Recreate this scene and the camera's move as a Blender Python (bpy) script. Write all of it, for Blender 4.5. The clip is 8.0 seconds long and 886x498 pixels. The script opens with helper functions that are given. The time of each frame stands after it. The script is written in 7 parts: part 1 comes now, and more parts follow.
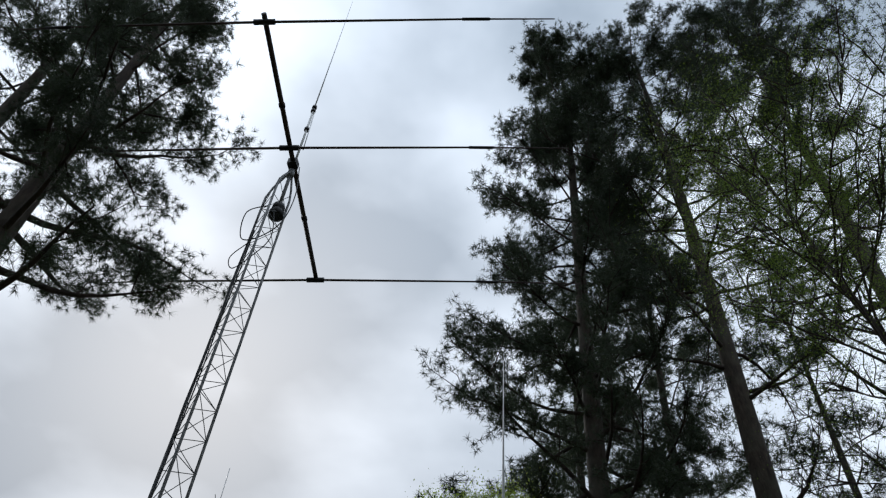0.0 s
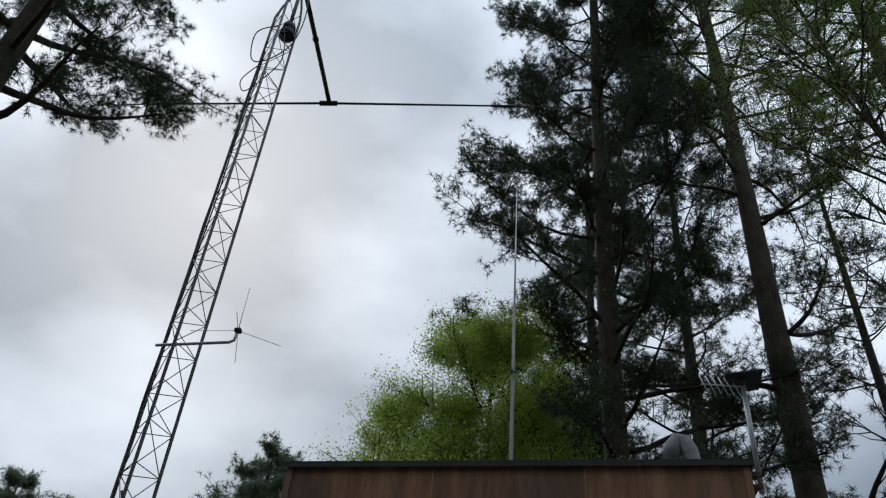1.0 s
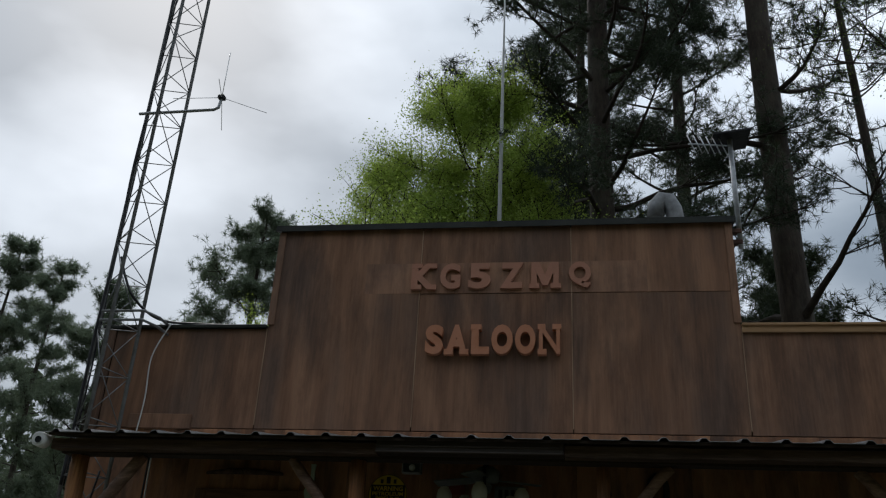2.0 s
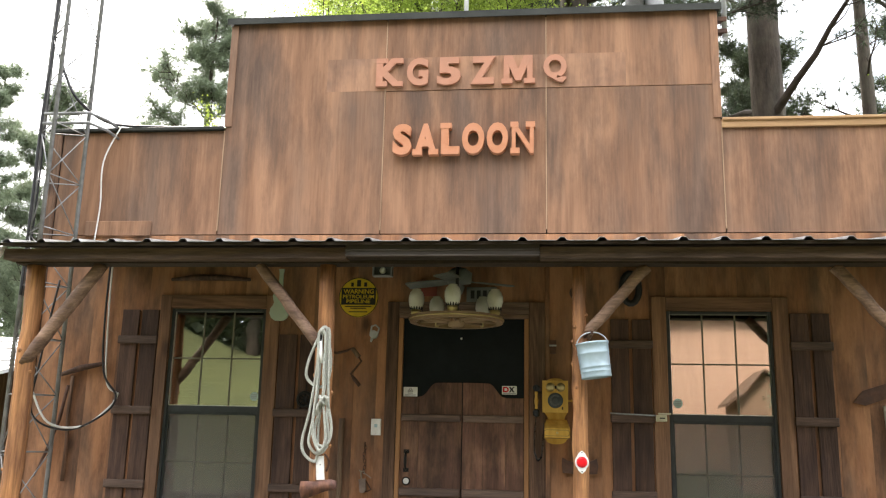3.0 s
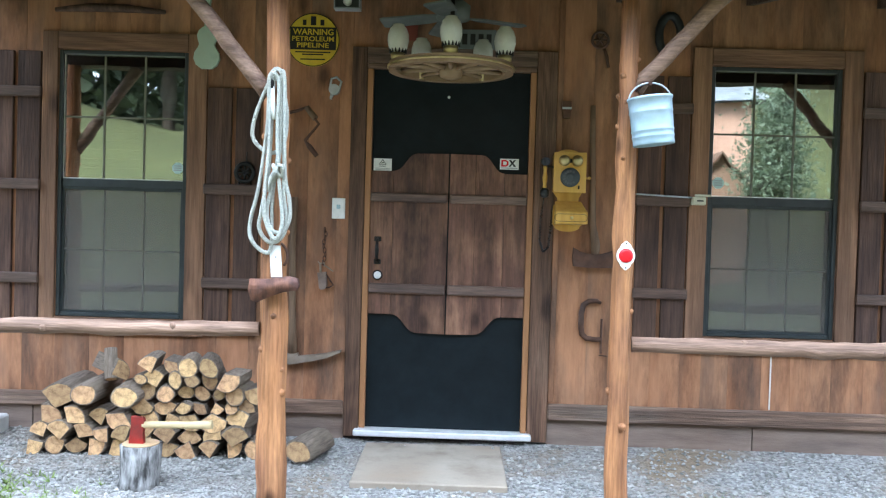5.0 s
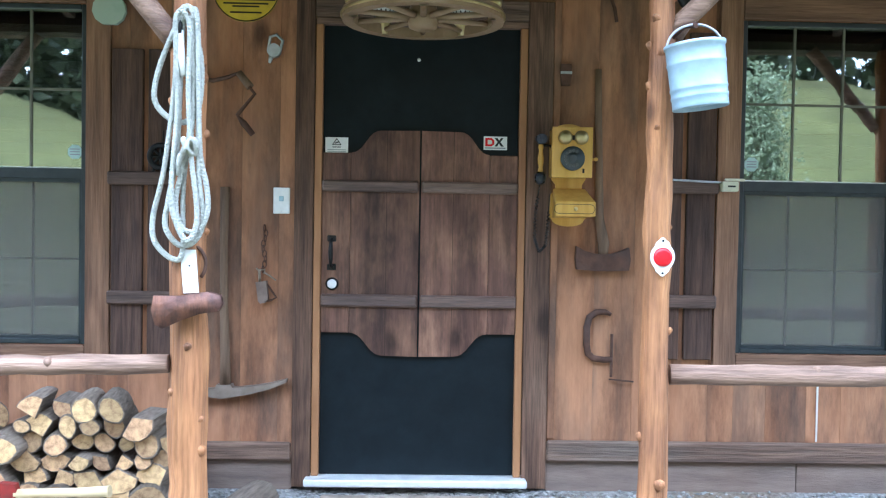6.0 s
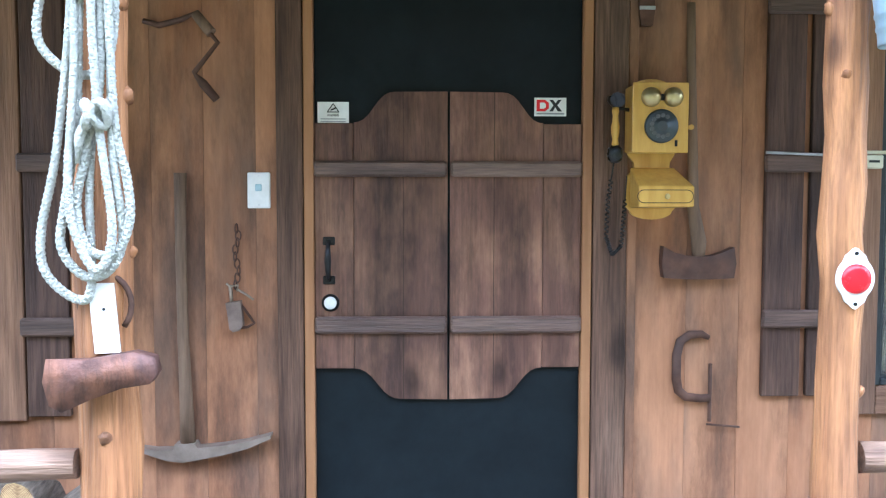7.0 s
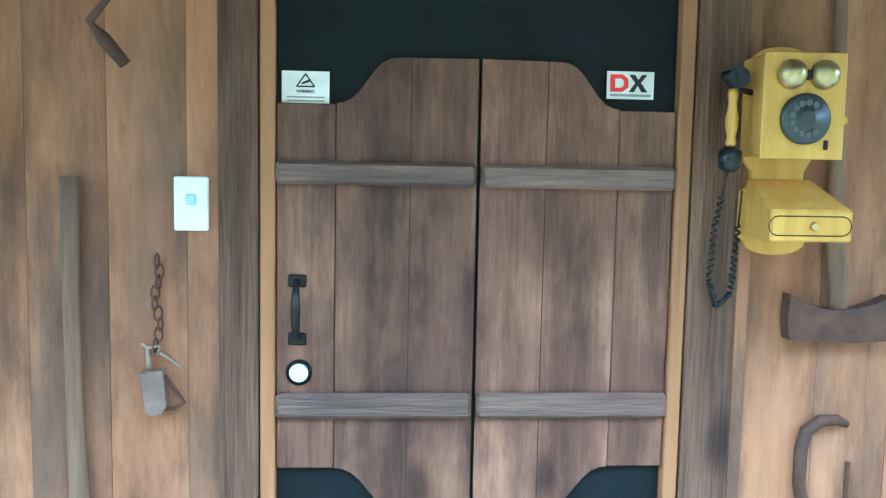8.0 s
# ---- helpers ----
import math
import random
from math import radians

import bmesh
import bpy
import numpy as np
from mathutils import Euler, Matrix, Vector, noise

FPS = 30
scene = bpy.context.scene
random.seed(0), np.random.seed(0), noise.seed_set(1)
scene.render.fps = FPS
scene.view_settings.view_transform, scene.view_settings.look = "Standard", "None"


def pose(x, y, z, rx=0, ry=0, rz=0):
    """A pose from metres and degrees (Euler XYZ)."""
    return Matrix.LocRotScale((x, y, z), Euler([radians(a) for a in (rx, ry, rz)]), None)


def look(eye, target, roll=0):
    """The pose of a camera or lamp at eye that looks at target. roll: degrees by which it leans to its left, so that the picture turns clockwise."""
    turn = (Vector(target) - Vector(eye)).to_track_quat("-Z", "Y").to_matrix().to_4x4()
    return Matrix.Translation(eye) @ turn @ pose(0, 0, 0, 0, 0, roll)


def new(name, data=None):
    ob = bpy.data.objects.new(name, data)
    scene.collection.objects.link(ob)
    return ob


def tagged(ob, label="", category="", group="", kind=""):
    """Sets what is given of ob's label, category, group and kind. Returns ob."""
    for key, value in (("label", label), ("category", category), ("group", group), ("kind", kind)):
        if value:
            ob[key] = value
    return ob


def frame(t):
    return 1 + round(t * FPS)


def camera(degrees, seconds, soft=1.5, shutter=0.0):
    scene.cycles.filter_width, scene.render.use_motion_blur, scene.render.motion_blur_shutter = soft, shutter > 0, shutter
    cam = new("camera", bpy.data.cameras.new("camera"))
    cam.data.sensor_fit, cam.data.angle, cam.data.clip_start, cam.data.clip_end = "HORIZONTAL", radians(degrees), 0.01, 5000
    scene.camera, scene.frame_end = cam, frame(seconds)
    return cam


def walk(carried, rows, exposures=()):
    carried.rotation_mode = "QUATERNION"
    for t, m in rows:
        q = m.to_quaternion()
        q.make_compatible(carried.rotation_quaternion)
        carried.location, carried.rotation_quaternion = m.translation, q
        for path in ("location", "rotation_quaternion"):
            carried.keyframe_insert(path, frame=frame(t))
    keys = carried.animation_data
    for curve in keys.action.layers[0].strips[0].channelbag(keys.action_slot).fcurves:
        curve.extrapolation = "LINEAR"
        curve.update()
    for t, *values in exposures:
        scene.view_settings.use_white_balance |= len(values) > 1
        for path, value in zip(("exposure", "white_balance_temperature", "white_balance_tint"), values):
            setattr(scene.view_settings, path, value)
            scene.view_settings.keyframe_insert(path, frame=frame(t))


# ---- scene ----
cam = camera(53.9, 8.0, soft=1.2)
PATH = [
    (0, (0.664, -6.625, 1.06), (0.406, -5.435, 2.642), 5.2),
    (0.5, (0.662, -6.629, 1.068), (0.375, -5.294, 2.53), 5.6),
    (1, (0.663, -6.63, 1.072), (0.348, -5.15, 2.38), 5.4),
    (1.2, (0.664, -6.632, 1.07), (0.337, -5.078, 2.286), 5.4),
    (2.5, (0.662, -6.542, 1.16), (0.387, -4.668, 1.802), 1.8),
    (3, (0.568, -6.332, 1.199), (0.343, -4.392, 1.63), 1.3),
    (3.5, (0.424, -6.082, 1.201), (0.245, -4.107, 1.459), 2.1),
    (4, (0.229, -5.756, 1.193), (0.096, -3.764, 1.304), 1.3),
    (4.5, (0.114, -5.323, 1.168), (0.032, -3.324, 1.143), 1.5),
    (4.7, (0.099, -5.191, 1.195), (0.029, -3.193, 1.145), 1.7),
    (5.8, (-0.005, -4.122, 1.202), (0.049, -2.124, 1.154), 1.0),
    (6, (-0.003, -3.951, 1.189), (0.053, -1.952, 1.136), 1.0),
    (6.5, (-0.052, -3.413, 1.231), (0.006, -1.415, 1.16), 1.7),
    (7, (-0.134, -2.893, 1.266), (-0.054, -0.898, 1.149), 0.1),
    (7.5, (-0.153, -2.346, 1.303), (-0.047, -0.357, 1.119), 0.1),
    (8, (-0.219, -1.933, 1.382), (-0.07, 0.052, 1.191), 1.1),
]
EXPOSURES = [(0.0, 0.22, 6250, 10), (1.2, 0.2, 6250, 10), (2.3, 0.5, 6500, 10), (2.5, 1.15, 6700, 10), (2.7, 2.0, 7000, 13), (3.1, 3.74, 7400, 15),
             (3.5, 4.15, 6650, 11), (4.0, 4.05, 5600, 4), (4.5, 3.95, 5850, 8), (6.0, 4.25, 5250, 11), (7.0, 4.56, 5350, 14), (7.5, 4.78, 5250, 11), (8.0, 5.2, 4750, -5)]
walk(cam, [(t, look(eye, target, roll)) for t, eye, target, roll in PATH], EXPOSURES)

# ---- sky and sun: an overcast day, brightest low behind the building ----
SUN_AZ, SUN_EL = radians(-32), radians(42)
world = bpy.data.worlds.new("overcast_sky")
scene.world = world
world.use_nodes = True
wn, wl = world.node_tree.nodes, world.node_tree.links
wn.clear()
w_out = wn.new("ShaderNodeOutputWorld")
w_bg = wn.new("ShaderNodeBackground")
w_sky = wn.new("ShaderNodeTexSky")
w_sky.sky_type = "NISHITA"
w_sky.sun_disc = False
w_sky.sun_elevation, w_sky.sun_rotation = SUN_EL, SUN_AZ
w_sky.air_density, w_sky.dust_density = 1.0, 4.0
w_co = wn.new("ShaderNodeTexCoord")
w_map = wn.new("ShaderNodeMapping")
w_map.inputs["Scale"].default_value = (1.0, 1.0, 1.9)
w_map.inputs["Location"].default_value = (0.35, 0.2, 0.1)
w_n = wn.new("ShaderNodeTexNoise")
w_n.inputs["Scale"].default_value = 2.9
w_n.inputs["Detail"].default_value = 5
w_n.inputs["Roughness"].default_value = 0.42
w_r = wn.new("ShaderNodeValToRGB")
w_r.color_ramp.elements[0].position, w_r.color_ramp.elements[0].color = 0.36, (2.9, 3.5, 4.15, 1)
w_r.color_ramp.elements[1].position, w_r.color_ramp.elements[1].color = 0.66, (8.6, 9.4, 10.3, 1)
w_mix = wn.new("ShaderNodeMixRGB")
w_mix.inputs["Fac"].default_value = 0.93
wl.new(w_co.outputs["Generated"], w_map.inputs["Vector"])
wl.new(w_map.outputs["Vector"], w_n.inputs["Vector"])
wl.new(w_n.outputs["Fac"], w_r.inputs["Fac"])
wl.new(w_sky.outputs["Color"], w_mix.inputs["Color1"])
wl.new(w_r.outputs["Color"], w_mix.inputs["Color2"])
# an overcast sky is brightest overhead and dims towards the horizon
w_sep = wn.new("ShaderNodeSeparateXYZ")
w_grad = wn.new("ShaderNodeMapRange")
w_grad.inputs["To Min"].default_value, w_grad.inputs["To Max"].default_value = 0.42, 1.25
w_mul = wn.new("ShaderNodeVectorMath")
w_mul.operation = "SCALE"
wl.new(w_co.outputs["Generated"], w_sep.inputs["Vector"])
wl.new(w_sep.outputs["Z"], w_grad.inputs["Value"])
wl.new(w_mix.outputs["Color"], w_mul.inputs[0])
wl.new(w_grad.outputs["Result"], w_mul.inputs["Scale"])
wl.new(w_mul.outputs["Vector"], w_bg.inputs["Color"])
w_bg.inputs["Strength"].default_value = 0.1
wl.new(w_bg.outputs["Background"], w_out.inputs["Surface"])

sun = new("sun", bpy.data.lights.new("sun", "SUN"))
sun.data.energy, sun.data.angle, sun.data.color = 0.8, radians(18), (1.0, 0.95, 0.88)
sun.matrix_basis = look((0, 0, 20), (-20 * math.cos(SUN_EL) * math.sin(SUN_AZ), -20 * math.cos(SUN_EL) * math.cos(SUN_AZ), 20 - 20 * math.sin(SUN_EL)))


# ---- materials ----
def nodes_of(name):
    m = bpy.data.materials.new(name)
    m.use_nodes = True
    return m, m.node_tree.nodes, m.node_tree.links, m.node_tree.nodes["Principled BSDF"]


def surface(name, c1, c2, scale=6.0, rough=0.7, metal=0.0, bump=0.15, stretch=(1, 1, 1), stain=None, stain_amt=0.5,
            stain_scale=1.3, stain_stretch=(1, 1, 1), vary=0.0, fine=30.0, island=False, contrast=0.22, coat=0.0, knots=None, grain=0.0, grain_amt=0.5, spec=0.35, smudge=0.0, smudge_scale=5.0, figure=0.0, figure_scale=3.0, rings=26.0):
    """Two-scale procedural surface: grain between two colours, larger stains, fine relief, and a tone that differs from piece to piece."""
    m, n, l, p = nodes_of(name)
    co = n.new("ShaderNodeTexCoord")
    info = n.new("ShaderNodeObjectInfo")
    off = n.new("ShaderNodeVectorMath")
    off.operation = "MULTIPLY_ADD"
    off.inputs[1].default_value = (1, 1, 1)
    rnd = n.new("ShaderNodeVectorMath")
    rnd.operation = "SCALE"
    rnd.inputs[0].default_value = (7.1, 3.3, 11.7)
    l.new(info.outputs["Random"], rnd.inputs["Scale"])
    l.new(co.outputs["Object"], off.inputs[0])
    l.new(rnd.outputs["Vector"], off.inputs[2])

    def tex(sc, st, detail, rgh):
        mp = n.new("ShaderNodeMapping")
        mp.inputs["Scale"].default_value = st
        t = n.new("ShaderNodeTexNoise")
        t.inputs["Scale"].default_value = sc
        t.inputs["Detail"].default_value = detail
        t.inputs["Roughness"].default_value = rgh
        l.new(off.outputs["Vector"], mp.inputs["Vector"])
        l.new(mp.outputs["Vector"], t.inputs["Vector"])
        return t
    g = tex(scale, stretch, 6, 0.62)
    ramp = n.new("ShaderNodeValToRGB")
    ramp.color_ramp.elements[0].position = 0.5 - contrast
    ramp.color_ramp.elements[1].position = 0.5 + contrast
    ramp.color_ramp.elements[0].color, ramp.color_ramp.elements[1].color = (*c1, 1), (*c2, 1)
    l.new(g.outputs["Fac"], ramp.inputs["Fac"])
    col = ramp.outputs["Color"]
    if stain:
        s = tex(stain_scale, stain_stretch, 4, 0.6)
        sr = n.new("ShaderNodeValToRGB")
        sr.color_ramp.elements[0].position, sr.color_ramp.elements[1].position = 0.45, 0.66
        l.new(s.outputs["Fac"], sr.inputs["Fac"])
        am = n.new("ShaderNodeMath")
        am.operation = "MULTIPLY"
        am.inputs[1].default_value = stain_amt
        l.new(sr.outputs["Color"], am.inputs[0])
        mx = n.new("ShaderNodeMixRGB")
        mx.inputs["Color2"].default_value = (*stain, 1)
        l.new(am.outputs["Value"], mx.inputs["Fac"])
        l.new(col, mx.inputs["Color1"])
        col = mx.outputs["Color"]
    if smudge:
        sm = tex(smudge_scale, (2.2, 2.2, 0.5), 9, 0.74)
        sd = n.new("ShaderNodeValToRGB")
        sd.color_ramp.elements[0].position, sd.color_ramp.elements[1].position = 0.36, 0.54
        sd.color_ramp.elements[0].color, sd.color_ramp.elements[1].color = (0.4, 0.41, 0.44, 1), (1.1, 1.08, 1.04, 1)
        sx = n.new("ShaderNodeMixRGB")
        sx.blend_type = "MULTIPLY"
        sx.inputs["Fac"].default_value = smudge
        l.new(sm.outputs["Fac"], sd.inputs["Fac"])
        l.new(col, sx.inputs["Color1"])
        l.new(sd.outputs["Color"], sx.inputs["Color2"])
        col = sx.outputs["Color"]
    if figure:
        # flat-sawn figure: the contour lines of a long stretched noise, with fine pores along the grain
        long_x = stretch[0] < 1
        fm = tex(figure_scale, (0.13, 1, 1) if long_x else (1, 1, 0.13), 2, 0.45)
        fk = n.new("ShaderNodeMath")
        fk.operation = "MULTIPLY"
        fk.inputs[1].default_value = rings * 6.283
        fsin = n.new("ShaderNodeMath")
        fsin.operation = "SINE"
        fp = tex(70, (0.025, 1, 1) if long_x else (1, 1, 0.025), 3, 0.7)
        fadd = n.new("ShaderNodeMath")
        fadd.operation = "MULTIPLY_ADD"
        fadd.inputs[1].default_value = 0.085
        fr_ = n.new("ShaderNodeValToRGB")
        fr_.color_ramp.elements[0].position, fr_.color_ramp.elements[1].position = 0.34, 0.6
        fr_.color_ramp.elements[0].color, fr_.color_ramp.elements[1].color = (0.38, 0.34, 0.32, 1), (1.12, 1.12, 1.1, 1)
        fx = n.new("ShaderNodeMixRGB")
        fx.blend_type = "MULTIPLY"
        fx.inputs["Fac"].default_value = figure
        l.new(fm.outputs["Fac"], fk.inputs[0])
        l.new(fk.outputs["Value"], fsin.inputs[0])
        l.new(fsin.outputs["Value"], fadd.inputs[0])
        fpr = n.new("ShaderNodeMapRange")
        fpr.inputs["From Min"].default_value, fpr.inputs["From Max"].default_value = 0.3, 0.7
        fpr.inputs["To Min"].default_value, fpr.inputs["To Max"].default_value = 0.4, 0.57
        l.new(fp.outputs["Fac"], fpr.inputs["Value"])
        l.new(fpr.outputs["Result"], fadd.inputs[2])
        l.new(fadd.outputs["Value"], fr_.inputs["Fac"])
        l.new(col, fx.inputs["Color1"])
        l.new(fr_.outputs["Color"], fx.inputs["Color2"])
        col = fx.outputs["Color"]
    if knots:
        km = n.new("ShaderNodeMapping")
        km.inputs["Scale"].default_value = (1, 1, 0.55) if stretch[2] < 1 else (0.55, 1, 1)
        kv = n.new("ShaderNodeTexVoronoi")
        kv.inputs["Scale"].default_value = knots
        kr = n.new("ShaderNodeValToRGB")
        kr.color_ramp.elements[0].position, kr.color_ramp.elements[1].position = 0.05, 0.16
        kr.color_ramp.elements[0].color, kr.color_ramp.elements[1].color = (0.2, 0.17, 0.16, 1), (1, 1, 1, 1)
        kx = n.new("ShaderNodeMixRGB")
        kx.blend_type = "MULTIPLY"
        kx.inputs["Fac"].default_value = 0.8
        l.new(off.outputs["Vector"], km.inputs["Vector"])
        l.new(km.outputs["Vector"], kv.inputs["Vector"])
        l.new(kv.outputs["Distance"], kr.inputs["Fac"])
        l.new(col, kx.inputs["Color1"])
        l.new(kr.outputs["Color"], kx.inputs["Color2"])
        col = kx.outputs["Color"]
    if vary:
        hsv = n.new("ShaderNodeHueSaturation")
        mr = n.new("ShaderNodeMapRange")
        mr.inputs["To Min"].default_value, mr.inputs["To Max"].default_value = 1 - vary, 1 + vary
        if island:
            geo = n.new("ShaderNodeNewGeometry")
            l.new(geo.outputs["Random Per Island"], mr.inputs["Value"])
        else:
            l.new(info.outputs["Random"], mr.inputs["Value"])
        l.new(mr.outputs["Result"], hsv.inputs["Value"])
        l.new(col, hsv.inputs["Color"])
        col = hsv.outputs["Color"]
    l.new(col, p.inputs["Base Color"])
    p.inputs["Metallic"].default_value = metal
    f = tex(fine, stretch, 4, 0.6)
    rr = n.new("ShaderNodeMapRange")
    rr.inputs["To Min"].default_value, rr.inputs["To Max"].default_value = max(rough - 0.14, 0.03), min(rough + 0.14, 1)
    l.new(f.outputs["Fac"], rr.inputs["Value"])
    l.new(rr.outputs["Result"], p.inputs["Roughness"])
    if grain:
        gt = tex(grain, stretch, 3, 0.65)
        gr = n.new("ShaderNodeValToRGB")
        gr.color_ramp.elements[0].position, gr.color_ramp.elements[1].position = 0.36, 0.6
        gr.color_ramp.elements[0].color, gr.color_ramp.elements[1].color = (0.42, 0.4, 0.39, 1), (1.12, 1.12, 1.12, 1)
        gx = n.new("ShaderNodeMixRGB")
        gx.blend_type = "MULTIPLY"
        gx.inputs["Fac"].default_value = grain_amt
        l.new(gt.outputs["Fac"], gr.inputs["Fac"])
        l.new(col, gx.inputs["Color1"])
        l.new(gr.outputs["Color"], gx.inputs["Color2"])
        l.new(gx.outputs["Color"], p.inputs["Base Color"])
    if bump:
        b = n.new("ShaderNodeBump")
        b.inputs["Strength"].default_value = bump
        b.inputs["Distance"].default_value = 0.01
        ad = n.new("ShaderNodeMath")
        l.new(g.outputs["Fac"], ad.inputs[0])
        l.new(f.outputs["Fac"], ad.inputs[1])
        l.new(ad.outputs["Value"], b.inputs["Height"])
        l.new(b.outputs["Normal"], p.inputs["Normal"])
    if coat:
        p.inputs["Coat Weight"].default_value = coat
    p.inputs["Specular IOR Level"].default_value = spec
    return m


UP = (9, 9, 0.7)
ALONG_X = (0.8, 14, 14)
M = {}
M["siding"] = surface("weathered_siding", (0.24, 0.104, 0.051), (0.465, 0.238, 0.13), 1.3, 0.8, stretch=(3, 3, 0.7), bump=0.3, stain=(0.1, 0.075, 0.061), stain_amt=0.65, stain_scale=2.0, stain_stretch=(2.2, 2.2, 0.6), vary=0.05, fine=14, contrast=0.2, knots=3.2, grain=17, grain_amt=0.12, smudge=0.85, smudge_scale=1.9, figure=0.28, figure_scale=1.6, rings=7)
M["upper"] = surface("faded_plywood", (0.18, 0.09, 0.052), (0.37, 0.2, 0.12), 1.0, 0.82, stretch=(4, 4, 0.3), bump=0.2, stain=(0.1, 0.073, 0.06), stain_amt=0.65, stain_scale=1.6, stain_stretch=(1.5, 1.5, 0.4), vary=0.1, fine=12, contrast=0.28, grain=13, grain_amt=0.14, smudge=0.55, smudge_scale=2.0, figure=0.4, figure_scale=1.6, rings=10)
M["trim"] = surface("dark_stained_trim", (0.07, 0.037, 0.024), (0.23, 0.128, 0.08), 1.6, 0.78, stretch=(12, 12, 0.5), bump=0.7, stain=(0.17, 0.11, 0.075), stain_amt=0.5, stain_scale=2, stain_stretch=(2, 2, 0.6), vary=0.15, fine=12, knots=3.0, grain=14, grain_amt=0.6, figure=0.6, figure_scale=3.5, rings=14)
M["trim_x"] = surface("dark_stained_board", (0.085, 0.05, 0.034), (0.27, 0.165, 0.11), 1.6, 0.78, stretch=(0.5, 12, 12), bump=0.7, stain=(0.22, 0.18, 0.145), stain_amt=0.5, stain_scale=2, stain_stretch=(0.6, 2, 2), vary=0.15, fine=12, knots=3.0, grain=14, figure=0.6, figure_scale=3.5, rings=14, spec=0.55)
M["shutter"] = surface("dark_shutter_wood", (0.04, 0.022, 0.018), (0.125, 0.07, 0.051), 1.8, 0.75, stretch=(9, 9, 0.6), bump=0.6, stain=(0.15, 0.08, 0.048), stain_amt=0.4, vary=0.2, fine=12, grain=14, figure=0.6, figure_scale=3, rings=14)
M["shutter_x"] = surface("dark_shutter_batten", (0.045, 0.027, 0.021), (0.16, 0.095, 0.07), 1.8, 0.7, stretch=(0.6, 9, 9), bump=0.6, stain=(0.16, 0.1, 0.07), stain_amt=0.4, vary=0.15, fine=12, grain=14, figure=0.5, figure_scale=3, rings=14, spec=0.5)
M["window_trim"] = surface("brown_window_trim", (0.12, 0.062, 0.036), (0.33, 0.18, 0.105), 1.6, 0.78, stretch=(9, 9, 0.5), bump=0.6, stain=(0.1, 0.06, 0.042), stain_amt=0.5, stain_scale=2, stain_stretch=(2, 2, 0.6), vary=0.12, fine=12, knots=3.0, grain=14, grain_amt=0.3, figure=0.55, figure_scale=3.0, rings=12)
M["window_trim_x"] = surface("brown_window_board", (0.11, 0.058, 0.035), (0.3, 0.165, 0.1), 1.6, 0.78, stretch=(0.5, 9, 9), bump=0.6, stain=(0.1, 0.06, 0.042), stain_amt=0.5, stain_scale=2, stain_stretch=(0.6, 2, 2), vary=0.12, fine=12, grain=14, grain_amt=0.3, figure=0.55, figure_scale=3.0, rings=12)
M["saloon"] = surface("saloon_panel_wood", (0.054, 0.026, 0.02), (0.24, 0.12, 0.084), 1.7, 0.6, stretch=(6, 6, 0.6), bump=0.6, stain=(0.35, 0.19, 0.115), stain_amt=0.6, stain_scale=4.5, stain_stretch=(1.4, 1.4, 0.65), vary=0.22, fine=14, contrast=0.3, knots=4.0, grain=18, grain_amt=0.2, smudge=0.75, smudge_scale=3.6, figure=0.6, figure_scale=2.2, rings=12)
M["saloon_x"] = surface("saloon_batten_wood", (0.065, 0.035, 0.026), (0.19, 0.11, 0.08), 1.7, 0.42, stretch=(0.6, 9, 9), bump=0.6, stain=(0.24, 0.165, 0.12), stain_amt=0.5, vary=0.15, fine=14, grain=16, figure=0.6, figure_scale=3, rings=14, spec=0.6)
M["jamb"] = surface("orange_stained_jamb", (0.24, 0.11, 0.045), (0.38, 0.19, 0.085), 2.0, 0.55, stretch=UP, bump=0.2, fine=6)
M["backing"] = surface("dark_sheathing_and_shade", (0.02, 0.014, 0.01), (0.05, 0.032, 0.022), 3, 0.9, stretch=UP)
M["seam"] = surface("pale_seam_strip", (0.22, 0.13, 0.08), (0.42, 0.28, 0.18), 4, 0.8, stretch=UP)
M["post"] = surface("peeled_cedar_post", (0.29, 0.112, 0.042), (0.57, 0.28, 0.12), 1.5, 0.6, stretch=(9, 9, 0.5), bump=0.8, stain=(0.2, 0.09, 0.05), stain_amt=0.65, stain_scale=3, stain_stretch=(2.2, 2.2, 0.7), fine=10, contrast=0.24, knots=5.0, grain=10, figure=0.6, figure_scale=3, rings=12)
M["rail"] = surface("weathered_rail_pole", (0.15, 0.085, 0.058), (0.42, 0.27, 0.19), 1.7, 0.65, stretch=(0.6, 9, 9), bump=0.7, stain=(0.12, 0.07, 0.053), stain_amt=0.55, stain_stretch=(0.7, 3, 3), fine=10, grain=10, figure=0.6, figure_scale=3, rings=12)
M["beam"] = surface("rough_grey_beam", (0.05, 0.032, 0.023), (0.16, 0.106, 0.074), 1.8, 0.85, stretch=(0.6, 10, 10), bump=0.7, stain=(0.1, 0.055, 0.03), stain_amt=0.5, stain_stretch=(0.6, 4, 4), fine=10, grain=12, figure=0.5, figure_scale=3, rings=12)
M["roofmetal"] = surface("galvanised_roof_sheet", (0.3, 0.31, 0.32), (0.55, 0.56, 0.57), 5, 0.42, 0.85, 0.08, stain=(0.2, 0.13, 0.09), stain_amt=0.35)
M["cap"] = surface("dark_metal_drip_edge", (0.012, 0.014, 0.011), (0.035, 0.036, 0.03), 5, 0.5, 0.3, 0.1)
M["capR"] = surface("pale_wood_cap", (0.3, 0.17, 0.08), (0.46, 0.28, 0.14), 3, 0.7, stretch=ALONG_X)
